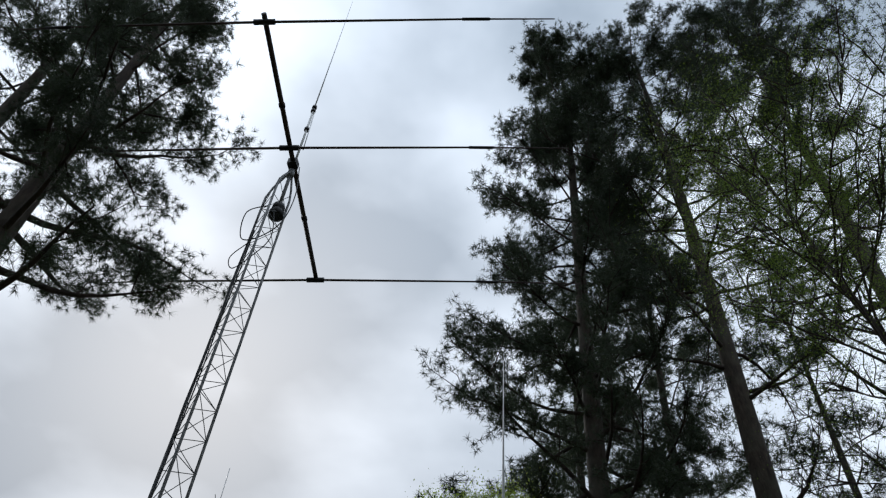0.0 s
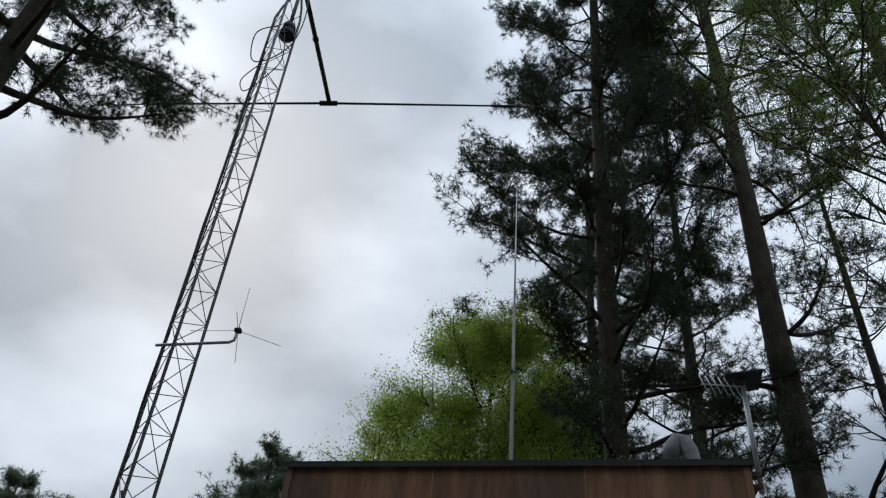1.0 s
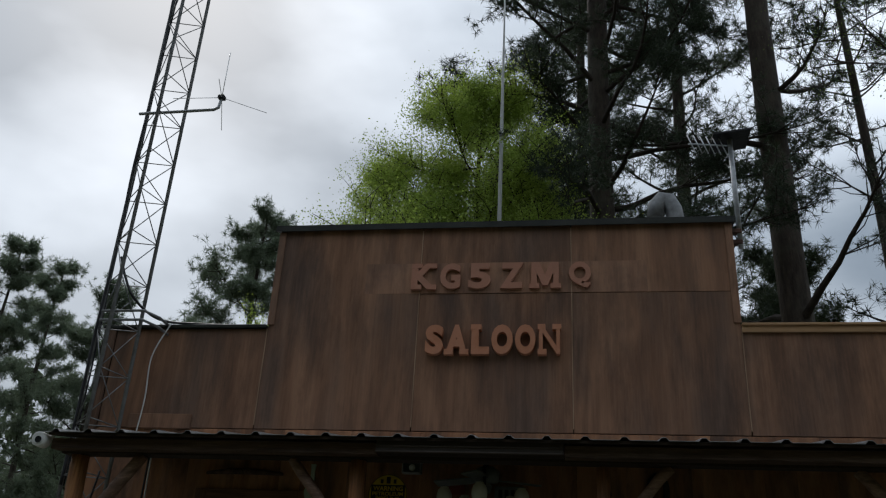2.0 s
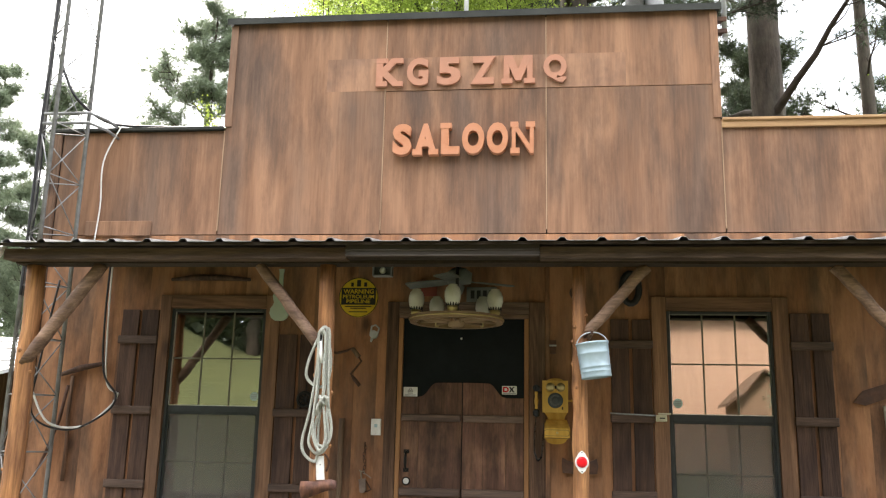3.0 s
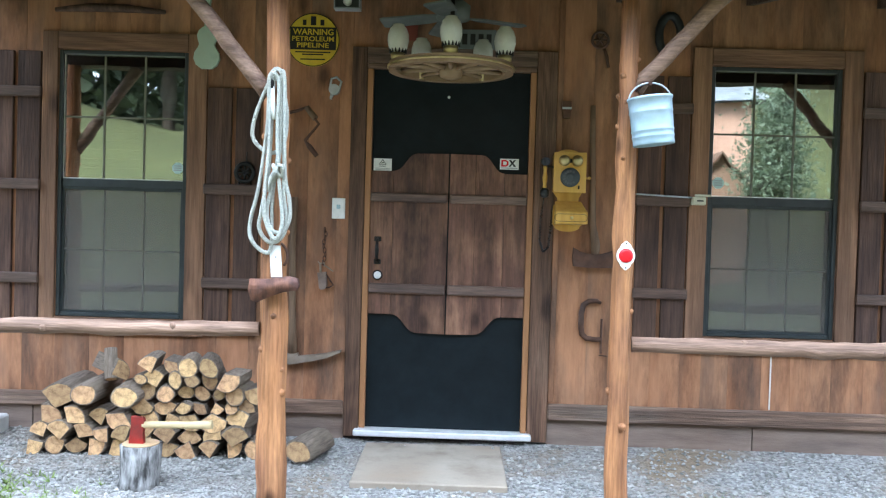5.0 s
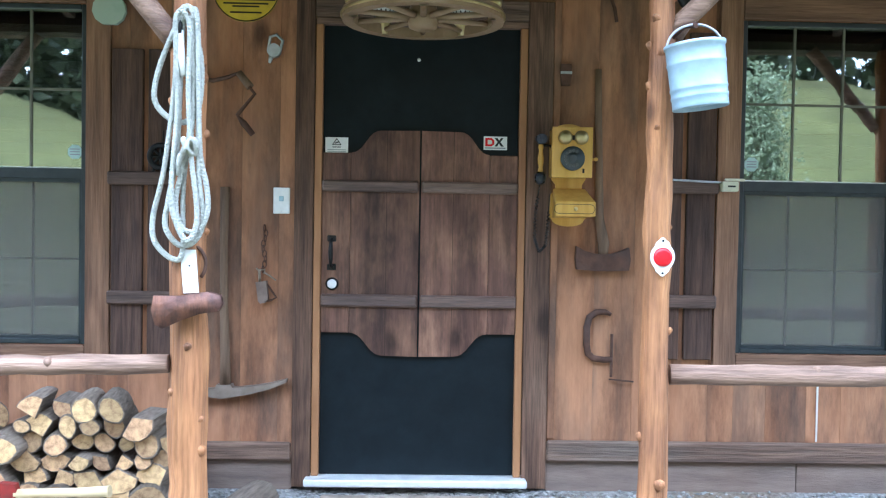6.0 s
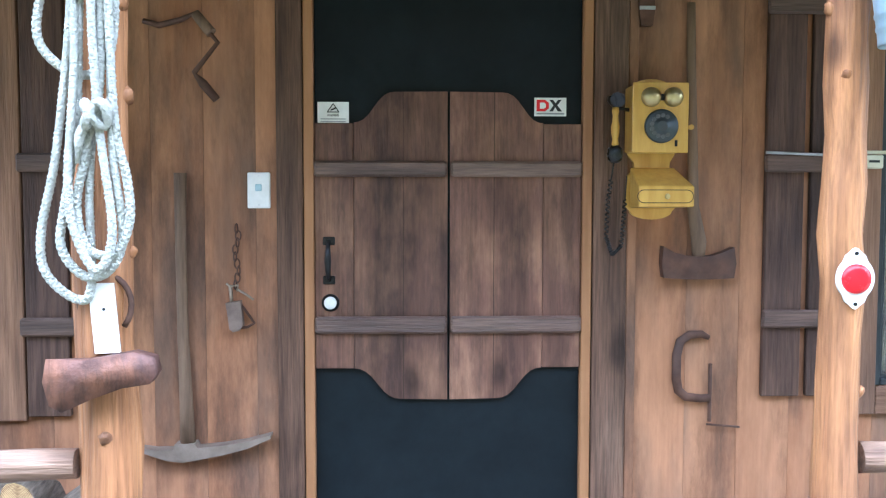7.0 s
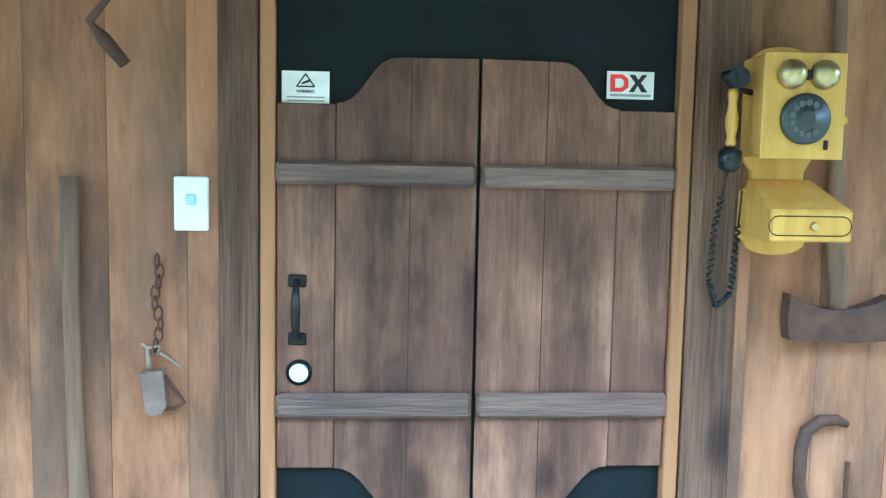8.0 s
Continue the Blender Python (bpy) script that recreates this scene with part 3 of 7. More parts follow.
# ---- windows ----
def window(o, name, label):
    x0, x1, z0, z1 = o
    w = thing(name, ((x0 + x1) / 2, 0, z0), label, "window", kind="structure")
    bm = B()
    t = 0.024
    for a, b, c, d in ((x0, x0 + t, z0, z1), (x1 - t, x1, z0, z1), (x0 + t, x1 - t, z1 - t, z1), (x0 + t, x1 - t, z0, z0 + t)):
        box(bm, a + 0.001, b - 0.001, -0.016, 0.07, c + 0.001, d - 0.001, 0.003)
    part("window_frame", bm, M["bronze"], w)
    mid = 1.395
    bm = B()
    box(bm, x0 + t, x1 - t, -0.006, 0.045, mid - 0.026, mid + 0.022, 0.003)
    part("meeting_rail", bm, M["bronze"], w)
    third = (x1 - x0 - 2 * t) / 3
    for s, (c, d, y) in enumerate(((mid + 0.022, z1 - t, 0.012), (z0 + t, mid - 0.026, 0.036))):
        bm = B()
        box(bm, x0 + t, x1 - t, y, y + 0.004, c, d)
        p = part("pane", bm, M["glass"], w, "reflective double-hung window pane")
        p.visible_shadow = False
        bm = B()
        for k in (1, 2):
            box(bm, x0 + t + third * k - 0.005, x0 + t + third * k + 0.005, y - 0.006, y - 0.0005, c, d)
        zc = (c + d) / 2
        for k in range(3):
            box(bm, x0 + t + third * k + (0.008 if k else 0), x0 + t + third * (k + 1) - (0.008 if k < 2 else 0), y - 0.006, y - 0.0005, zc - 0.005, zc + 0.005)
        part("muntin_grid", bm, M["muntin"], w)
    bm = B()
    box(bm, x0 + t, x1 - t, 0.003, 0.0075, mid + 0.0222, mid + 0.0275)
    box(bm, x0 + t, x0 + t + 0.004, 0.003, 0.0075, mid + 0.0275, z1 - t)
    part("glazing_bead", bm, M["alu"], w, "bright metal glazing bead round the upper pane")
    bm = B()
    box(bm, x0 + t + 0.012, x1 - t - 0.012, 0.008, 0.0095, z0 + t + 0.012, mid - 0.04)
    part("insect_screen", bm, M["screen"], w, "grey insect screen over the lower sash")
    bm = B()
    for a, b, c, d in ((x0 + t, x0 + t + 0.012, z0 + t, mid - 0.026), (x1 - t - 0.012, x1 - t, z0 + t, mid - 0.026),
                       (x0 + t + 0.012, x1 - t - 0.012, z0 + t, z0 + t + 0.012), (x0 + t + 0.012, x1 - t - 0.012, mid - 0.04, mid - 0.026)):
        box(bm, a, b, 0.001, 0.012, c, d)
    part("screen_frame", bm, M["bronze"], w)
    bm = B()
    for k in range(26):
        z = z0 + 0.05 + k * 0.054
        box(bm, x0 + 0.02, x1 - 0.02, 0.115, 0.12, z, z + 0.05)
    part("blind", bm, plain("tan_blind", (0.36, 0.31, 0.24), 0.7), w, "tan slatted blind behind the glass")
    return w


window(WIN_L, "window_1", "double-hung window with dark frame and grids, lower screen")
window(WIN_R, "window_2", "double-hung window with dark frame reflecting the yard")
for (x0, x1, z0, z1), (l0, r1) in ((WIN_L, (-2.318, -1.38)), (WIN_R, (1.345, 2.285))):
    upright_trim("trim_window_side", l0, x0 - 0.002, z0 - 0.095, z1 + 0.1, mat="window_trim", label="brown upright trim board beside a window")
    upright_trim("trim_window_side", x1 + 0.002, r1, z0 - 0.095, z1 + 0.1, mat="window_trim", label="brown upright trim board beside a window")
    upright_trim("trim_window_head", x0, x1, z1 + 0.003, z1 + 0.1, mat="window_trim_x", label="brown board over a window")
    upright_trim("trim_window_sill", x0, x1, z0 - 0.095, z0 - 0.003, mat="window_trim_x", label="brown sill board under a window")


def shutter(x0, x1, z0, z1, battens, label):
    s = thing("shutter", ((x0 + x1) / 2, -0.02, z0), label, "shutter", "board shutters")
    mid = (x0 + x1) / 2
    for a, b in ((x0, mid - 0.012), (mid + 0.012, x1)):
        bm = B()
        box(bm, a, b, -0.036, -0.0125, z0, z1, 0.003)
        part("board", bm, M["shutter"], s)
    for z in battens:
        bm = B()
        box(bm, x0 - 0.012, x1 + 0.012, -0.06, -0.037, z - 0.03, z + 0.03, 0.007)
        part("batten", bm, M["shutter_x"], s)


shutter(-2.612, -2.325, 0.55, 2.13, (1.9, 1.377, 0.847), "dark brown board shutter with cross battens beside a window")
shutter(-1.372, -1.075, 0.55, 1.95, (1.377, 0.847), "dark brown board shutter with an iron caster hung on it")
shutter(1.055, 1.335, 0.6, 2.08, (1.9, 1.383, 0.865), "dark brown board shutter with cross battens beside a window")
shutter(2.295, 2.56, 0.55, 2.13, (1.9, 1.383, 0.865), "dark brown board shutter with cross battens beside a window")


# ---- door with its swing-door panels ----
def arc_pts(p, q, bend, n=8):
    """Points from p to q on an S-shaped sweep."""
    out = []
    for i in range(1, n):
        u = i / n
        s = u + bend * math.sin(2 * math.pi * u) / (2 * math.pi)
        out.append((p[0] + (q[0] - p[0]) * u, p[1] + (q[1] - p[1]) * (3 * s * s - 2 * s ** 3)))
    return out


door = thing("door_1", (0, 0, 0.05), "closed black door faced with brown saloon half-door boards", "door", kind="structure")
bm = B()
box(bm, -0.4415, 0.4415, 0.004, 0.05, 0.051, 2.08, 0.002)
part("door_leaf", bm, M["door"], door, "black painted door leaf")
for sgn in (-1, 1):
    top = [(0.178, 1.612)] + arc_pts((0.178, 1.612), (0.313, 1.512), -0.3)
    low = arc_pts((0.313, 0.7), (0.16, 0.597), -0.3) + [(0.16, 0.597)]
    inner = [(0.004, 1.614)] + top + [(0.3115, 1.512), (0.3115, 0.7)] + low + [(0.004, 0.594)]
    bm = B()
    plate(bm, [(sgn * x, z) for x, z in inner], -0.017, 0.003)
    panel = part("saloon_panel", bm, M["saloon"], door, "brown swing-door board with a curved top and foot")
    bm = B()
    box(bm, min(sgn * 0.3135, sgn * 0.44), max(sgn * 0.3135, sgn * 0.44), -0.017, 0.003, 0.7, 1.51, 0.002)
    part("side_board", bm, M["saloon"], door)
    bm = B()
    box(bm, min(sgn * 0.149, sgn * 0.151), max(sgn * 0.149, sgn * 0.151), -0.0178, -0.017, 0.597, 1.612)
    part("board_joint", bm, M["backing"], door)
    for z0, z1 in ((1.335, 1.387), (0.817, 0.875)):
        bm = B()
        box(bm, min(sgn * 0.006, sgn * 0.441), max(sgn * 0.006, sgn * 0.441), -0.038, -0.0182, z0, z1, 0.008)
        part("batten", bm, M["saloon_x"], door)
bm = B()
tube(bm, [(-0.394, -0.02, 0.997), (-0.394, -0.05, 1.005), (-0.394, -0.062, 1.03), (-0.394, -0.066, 1.06), (-0.394, -0.062, 1.09), (-0.394, -0.05, 1.115), (-0.394, -0.02, 1.122)],
     [0.008, 0.007, 0.009, 0.011, 0.009, 0.007, 0.008], 10)
for z in (0.995, 1.124):
    box(bm, -0.414, -0.374, -0.022, -0.0175, z - 0.014, z + 0.014, 0.003)
part("door_handle", bm, M["blackiron"], door, "black iron pull handle")
bm = B()
lathe(bm, [(0.029, 0.0172), (0.029, 0.024), (0.022, 0.026), (0.022, 0.0262)], (-0.39, 0, 0.92), "y", 24)
lockring = part("deadbolt_ring", bm, M["blackiron"], door)
bm = B()
lathe(bm, [(0.021, 0.0264), (0.021, 0.03), (0.018, 0.032)], (-0.39, 0, 0.92), "y", 24)
box(bm, -0.3915, -0.3885, -0.0345, -0.032, 0.912, 0.926)
part("lock_cylinder", bm, M["alu"], lockring, "bright metal lock cylinder")
bm = B()
lathe(bm, [(0.008, 0.0), (0.008, 0.006), (0.004, 0.009)], (-0.015, 0.004, 1.935), "y", 12)
part("peephole", bm, M["alu"], door)


# ---- porch roof, beams, posts, rails ----
EAVE_Y, EAVE_Z, BACK_Z = -1.38, 2.352, 2.6


def roof_panel(x0, x1):
    bm = B()
    pitch = 0.2286
    pts = []
    i = math.floor(x0 / pitch)
    while True:
        c = i * pitch
        for dx, dz in ((-0.03, 0.0), (-0.012, 0.019), (0.012, 0.019), (0.03, 0.0)):
            if x0 <= c + dx <= x1:
                pts.append((c + dx, dz))
        i += 1
        if c > x1:
            break
    pts = [(x0, 0.0)] + pts + [(x1, 0.0)]
    rows = []
    for y, z in ((EAVE_Y, EAVE_Z), (-0.013, BACK_Z)):
        rows.append([bm.verts.new((x, y, z + dz)) for x, dz in pts])
        rows.append([bm.verts.new((x, y, z + dz - 0.003)) for x, dz in pts])
    a, b, c, d = rows
    for j in range(len(pts) - 1):
        bm.faces.new((a[j], a[j + 1], c[j + 1], c[j]))
        bm.faces.new((b[j], b[j + 1], d[j + 1], d[j]))
        bm.faces.new((a[j], a[j + 1], b[j + 1], b[j]))
    return bm


porch = thing("porch_roof", (0, EAVE_Y, EAVE_Z), "ribbed metal porch roof on rough wooden beams", "porch roof", kind="structure")
xs = [-2.83, -1.91, -1.0, -0.09, 0.82, 1.74, 2.65, 3.3]
for a, b in zip(xs, xs[1:]):
    part("roof_sheet", roof_panel(a, b), M["roofmetal"], porch)
rng = random.Random(4)
# dark boards added under the sheets to stop light bouncing onto the wall
for k in range(9):
    ya, yb = -1.36 + k * 0.149, -1.36 + k * 0.149 + 0.146
    za, zb = EAVE_Z - 0.006 + (ya - EAVE_Y) * 0.1815, EAVE_Z - 0.006 + (yb - EAVE_Y) * 0.1815
    bm = B()
    vs = [bm.verts.new(q) for q in ((-2.8, ya, za), (3.28, ya, za), (3.28, yb, zb), (-2.8, yb, zb), (-2.8, ya, za - 0.018), (3.28, ya, za - 0.018), (3.28, yb, zb - 0.018), (-2.8, yb, zb - 0.018))]
    for f in ((0, 1, 2, 3), (4, 5, 6, 7), (0, 1, 5, 4), (1, 2, 6, 5), (2, 3, 7, 6), (3, 0, 4, 7)):
        bm.faces.new([vs[q] for q in f])
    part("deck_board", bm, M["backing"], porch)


def rough_beam(x0, x1, y0, y1, z0, z1):
    bm = B()
    k = 14
    rows = []
    for i in range(k + 1):
        x = x0 + (x1 - x0) * i / k
        j = [rng.uniform(-0.006, 0.006) for _ in range(4)]
        rows.append([bm.verts.new((x, y0 + j[0], z0 + j[1])), bm.verts.new((x, y1, z0)), bm.verts.new((x, y1, z1)), bm.verts.new((x, y0 + j[2], z1 - abs(j[3])))])
    for a, b in zip(rows, rows[1:]):
        for q in range(4):
            bm.faces.new((a[q], a[(q + 1) % 4], b[(q + 1) % 4], b[q]))
    bm.faces.new(rows[0])
    bm.faces.new(rows[-1][::-1])
    return bm


part("front_beam", rough_beam(-2.8, -0.6, -1.3, -1.2, 2.262, 2.33), M["beam"], porch, "rough grey front beam")
part("front_beam", rough_beam(0.56, 3.28, -1.3, -1.2, 2.262, 2.33), M["beam"], porch, "rough grey front beam")
# header wears the near-black backing colour: porch shade painted on, not its wood
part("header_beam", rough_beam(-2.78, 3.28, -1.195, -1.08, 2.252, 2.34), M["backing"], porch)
for i in range(9):
    x = -2.7 + i * 0.72
    bm = B()
    y0, y1 = -0.975, -0.035
    za, zb = EAVE_Z - 0.026 + (y0 - EAVE_Y) * 0.1815, EAVE_Z - 0.026 + (y1 - EAVE_Y) * 0.1815
    vs = [bm.verts.new(p) for p in ((x, y0, za - 0.09), (x + 0.04, y0, za - 0.09), (x + 0.04, y0, za), (x, y0, za), (x, y1, zb - 0.09), (x + 0.04, y1, zb - 0.09), (x + 0.04, y1, zb), (x, y1, zb))]
    for f in ((0, 1, 2, 3), (4, 5, 6, 7), (0, 1, 5, 4), (1, 2, 6, 5), (2, 3, 7, 6), (3, 0, 4, 7)):
        bm.faces.new([vs[q] for q in f])
    part("rafter", bm, M["beam"], porch)
bm = B()
plate(bm, [(-0.6, 2.27), (0.555, 2.27), (0.555, 2.345), (-0.6, 2.345)], -1.325, -1.2)
gut = part("gutter", bm, plain("brown_gutter", (0.05, 0.04, 0.034), 0.45, 0.2), porch, "short brown rain gutter over the entrance")
for z in (2.272, 2.305, 2.343):
    bm = B()
    tube(bm, [(-0.6, -1.327, z), (0.555, -1.327, z)], 0.006, 8)
    part("gutter_lip", bm, plain("gutter_lip_brown", (0.07, 0.055, 0.045), 0.4, 0.2), gut)


def log_pts(p, q, n, wob, r):
    p, q = Vector(p), Vector(q)
    return [p.lerp(q, i / n) + Vector((r.uniform(-wob, wob), r.uniform(-wob, wob), 0 if abs(q.z - p.z) > 0.5 else r.uniform(-wob, wob))) for i in range(n + 1)]


def post(base, top, r0, r1, seed, label, knots=9):
    r = random.Random(seed)
    t = thing("porch_post", base, label, "post", "porch posts")
    n = 22
    pts = log_pts(base, top, n, 0.004, r)
    bm = B()
    tube(bm, pts, [r0 + (r1 - r0) * i / n + r.uniform(-0.003, 0.003) for i in range(n + 1)], 18, 0.05, r)
    shaft = part("shaft", bm, M["post"], t)
    for _ in range(knots):
        u = r.uniform(0.1, 0.95)
        a = r.choice((r.uniform(math.pi * 0.9, math.pi * 1.25), r.uniform(math.pi * 1.75, math.pi * 2.1), r.uniform(math.pi, math.pi * 2)))
        c = Vector(base).lerp(Vector(top), u)
        rr = r0 + (r1 - r0) * u
        d = Vector((math.cos(a), math.sin(a), 0))
        bm = B()
        k = r.uniform(0.5, 1.0)
        tube(bm, [c + d * rr * 0.6 - Vector((0, 0, 0.01)), c + d * (rr - 0.002), c + d * (rr + 0.006 * k) + Vector((0, 0, 0.004)), c + d * (rr + 0.009 * k) + Vector((0, 0, 0.006))], [0.024 * k, 0.02 * k, 0.012 * k, 0.005], 9, 0.2, r)
        part("knot", bm, M["post"], shaft)
    return t


post((-0.734, -1.12, -0.08), (-0.754, -1.12, 2.25), 0.066, 0.05, 11, "orange peeled cedar log post hung with rope and an axe head")
post((0.794, -1.07, -0.08), (0.79, -1.07, 2.25), 0.05, 0.04, 12, "slim orange cedar log post with a bucket and red reflector", 14)
post((-2.67, -1.12, -0.08), (-2.68, -1.12, 2.25), 0.064, 0.055, 13, "orange cedar log post at the porch end")
post((2.72, -1.05, -0.08), (2.7, -1.05, 2.25), 0.06, 0.05, 14, "orange cedar log post at the porch end")


def brace(p, q, r0, r1, seed):
    r = random.Random(seed)
    bm = B()
    tube(bm, log_pts(p, q, 9, 0.004, r), [r0 + (r1 - r0) * i / 9 for i in range(10)], 12, 0.05, r)
    solid("brace", bm, M["rail"], "grey-brown pole brace between post and beam", "brace", "porch braces")


brace((-0.78, -1.125, 1.75), (-1.19, -1.14, 2.255), 0.036, 0.033, 1)
brace((0.82, -1.075, 1.83), (1.195, -1.1, 2.255), 0.033, 0.036, 2)
brace((-2.68, -1.14, 1.62), (-2.22, -1.15, 2.255), 0.042, 0.04, 3)
brace((2.66, -1.06, 1.8), (2.27, -1.1, 2.255), 0.036, 0.036, 4)


def rail(p, q, r0, r1, seed, label):
    r = random.Random(seed)
    n = 26
    bm = B()
    tube(bm, log_pts(p, q, n, 0.005, r), [r0 + (r1 - r0) * i / n + r.uniform(-0.003, 0.003) for i in range(n + 1)], 14, 0.05, r)
    t = thing("porch_rail", p, label, "rail", "porch rails")
    pole = part("pole", bm, M["rail"], t)
    for u in (0.2, 0.45, 0.62, 0.85):
        c = Vector(p).lerp(Vector(q), u)
        rr = r0 + (r1 - r0) * u
        a = r.uniform(-0.6, 0.9)
        d = Vector((0, -math.cos(a), math.sin(a)))
        bm = B()
        tube(bm, [c + d * rr * 0.6, c + d * (rr - 0.002), c + d * (rr + 0.005), c + d * (rr + 0.008)], [0.02, 0.017, 0.01, 0.004], 8, 0.2, r)
        part("knot", bm, M["rail"], pole)


rail((-3.3, -1.13, 0.695), (-0.795, -1.14, 0.728), 0.036, 0.032, 5, "weathered pole rail between porch posts")
rail((0.842, -1.07, 0.706), (3.3, -1.08, 0.706), 0.032, 0.046, 6, "weathered pole rail between porch posts")


# ---- lettering on the parapet ----
def glyph_mesh(ch, x0, x1, z0, z1, y0, y1, bold=0.02):
    """A cut-out letter: the built-in font's shape, thickened, fitted to its box, with slab serifs."""
    cu = bpy.data.curves.new("letter", "FONT")
    cu.body, cu.size, cu.extrude, cu.offset = ch, 1.0, 0.5, bold
    cu.resolution_u = 4
    ob = bpy.data.objects.new("letter_shape", cu)
    me = bpy.data.meshes.new_from_object(ob)
    bpy.data.objects.remove(ob)
    vs = [v.co.copy() for v in me.vertices]
    ax, bx = min(v.x for v in vs), max(v.x for v in vs)
    ay, by = min(v.y for v in vs), max(v.y for v in vs)
    for v in me.vertices:
        c = v.co.copy()
        v.co = (x0 + (c.x - ax) / (bx - ax) * (x1 - x0), y0 + (0.5 - c.z) * (y1 - y0), z0 + (c.y - ay) / (by - ay) * (z1 - z0))
    bm = B()
    bm.from_mesh(me)
    bpy.data.meshes.remove(me)
    return bm


SERIFS = {"K": [(0, 0.42, 0), (0.62, 1, 0), (0, 0.42, 1), (0.6, 1, 1)], "A": [(-0.06, 0.36, 0), (0.64, 1.06, 0)], "L": [(-0.05, 0.55, 1)],
          "N": [(-0.06, 0.36, 0), (-0.06, 0.3, 1), (0.64, 1.06, 1)], "M": [(-0.08, 0.3, 0), (0.7, 1.08, 0), (-0.08, 0.12, 1), (0.88, 1.08, 1)],
          "Z": [], "S": [], "O": [], "G": [], "5": [], "Q": []}


def sign_letters(word, boxes, z0, z1, y0, y1, mat, label, group, bold):
    for ch, (a, b) in zip(word, boxes):
        if ch == "M":
            bm, w, h = B(), b - a, z1 - z0
            for q0, q1 in ((0.0, 0.2), (0.8, 1.0)):
                box(bm, a + q0 * w, a + q1 * w, y0, y1, z0 + 0.17 * h, z1)
            for q0, q1 in ((-0.08, 0.3), (0.7, 1.08)):
                box(bm, a + q0 * w, a + q1 * w, y0 - 0.001, y1, z0, z0 + 0.17 * h)
            plate(bm, [(a + u * w, z0 + v * h) for u, v in ((0.02, 0.99), (0.3, 0.99), (0.5, 0.5), (0.7, 0.99), (0.98, 0.99), (0.6, 0.1), (0.4, 0.1))], y0 - 0.0015, y1 + 0.001)
            solid("letter_m", bm, M[mat], label, "letter", group)
            continue
        bm = glyph_mesh(ch, a, b, z0, z1, y0, y1, bold if ch not in "MN" else 0.012)
        h, w = (z1 - z0) * 0.17, b - a
        for s0, s1, up in SERIFS[ch]:
            zz = z1 - h if up else z0
            box(bm, a + s0 * w, a + s1 * w, y0 - 0.0015, y1 - 0.001, zz - (0 if up else 0.002), zz + h + (0.002 if up else 0))
        solid("letter_" + ("five" if ch == "5" else ch.lower()), bm, M[mat], label, "letter", group)


sign_letters("SALOON", [(-0.566, -0.42), (-0.4, -0.222), (-0.192, -0.05), (-0.032, 0.138), (0.156, 0.318), (0.345, 0.51)], 3.327, 3.575, -0.075, -0.022,
             "letter", "cut-out terracotta wooden slab-serif letter on the parapet", "SALOON letters", 0.055)
sign_letters("KG5ZMQ", [(-0.722, -0.51), (-0.478, -0.31), (-0.24, -0.055), (0.023, 0.215), (0.28, 0.502), (0.585, 0.762)], 3.905, 4.135, -0.04, -0.0135,
             "oldletter", "faded brown cut-out wooden letter on the parapet", "upper sign letters", 0.045)


# ---- lattice tower and beam antenna ----
TX, TY, TS = -3.075, -0.35, 0.33
LEGS = [(-0.06 + 0.195 * math.cos(radians(a)), 0.05 + 0.195 * math.sin(radians(a))) for a in (46, 166, 286)]
tower = thing("lattice_tower", (TX, TY + 0.1, 0.07), "tall grey steel lattice tower beside the saloon", "tower")
ROT_Z = 10.9
for dx, dy in LEGS:
    bm = B()
    tube(bm, [(TX + dx, TY + dy, 0.07), (TX + dx, TY + dy, 11.05), (TX + dx * 0.75, TY + 0.1 + (dy - 0.1) * 0.75, 11.3), (TX + dx * 0.2, TY + 0.1 + (dy - 0.1) * 0.2, 11.62)], 0.0165, 8)
    part("leg", bm, M["towersteel"], tower)
step = 0.405
for i in range(27):
    z = 0.25 + i * step
    for k in range(3):
        (ax, ay), (bx, by) = LEGS[k], LEGS[(k + 1) % 3]
        bm = B()
        tube(bm, [(TX + ax, TY + ay, z), (TX + bx, TY + by, z)], 0.0048, 5)
        d0, d1 = (z, z + step) if (i + k) % 2 else (z + step, z)
        tube(bm, [(TX + ax, TY + ay, d0), (TX + bx, TY + by, d1)], 0.0048, 5)
        part("lattice_bar", bm, M["towersteel"], tower)
bm = B()
tube(bm, [(TX, TY + 0.1, 10.85), (TX, TY + 0.1, 11.9)], 0.025, 12)
part("mast", bm, M["towersteel"], tower)
bm = B()
lathe(bm, [(0.06, 0), (0.1, 0.02), (0.105, 0.1), (0.07, 0.16), (0.09, 0.18), (0.08, 0.27), (0.04, 0.3)], (TX, TY + 0.1, 10.55), "z", 16)
part("rotator", bm, M["blackiron"], tower, "black rotator housing")
bm = B()
tube(bm, [(TX, TY + 0.1, 11.55), (TX, TY + 0.1, 11.72)], 0.05, 12)
part("top_sleeve", bm, M["towersteel"], tower)
bm = B()
for z in (3.52, 3.6):
    tube(bm, [(TX - 0.17, TY - 0.02, z), (TX + 0.2, TY - 0.02, z), (TX + 0.26, TY + 0.15, z), (TX + 0.26, 0.02, z)], 0.012, 8)
part("wall_bracket", bm, M["towersteel"], tower, "steel bracket to the parapet")

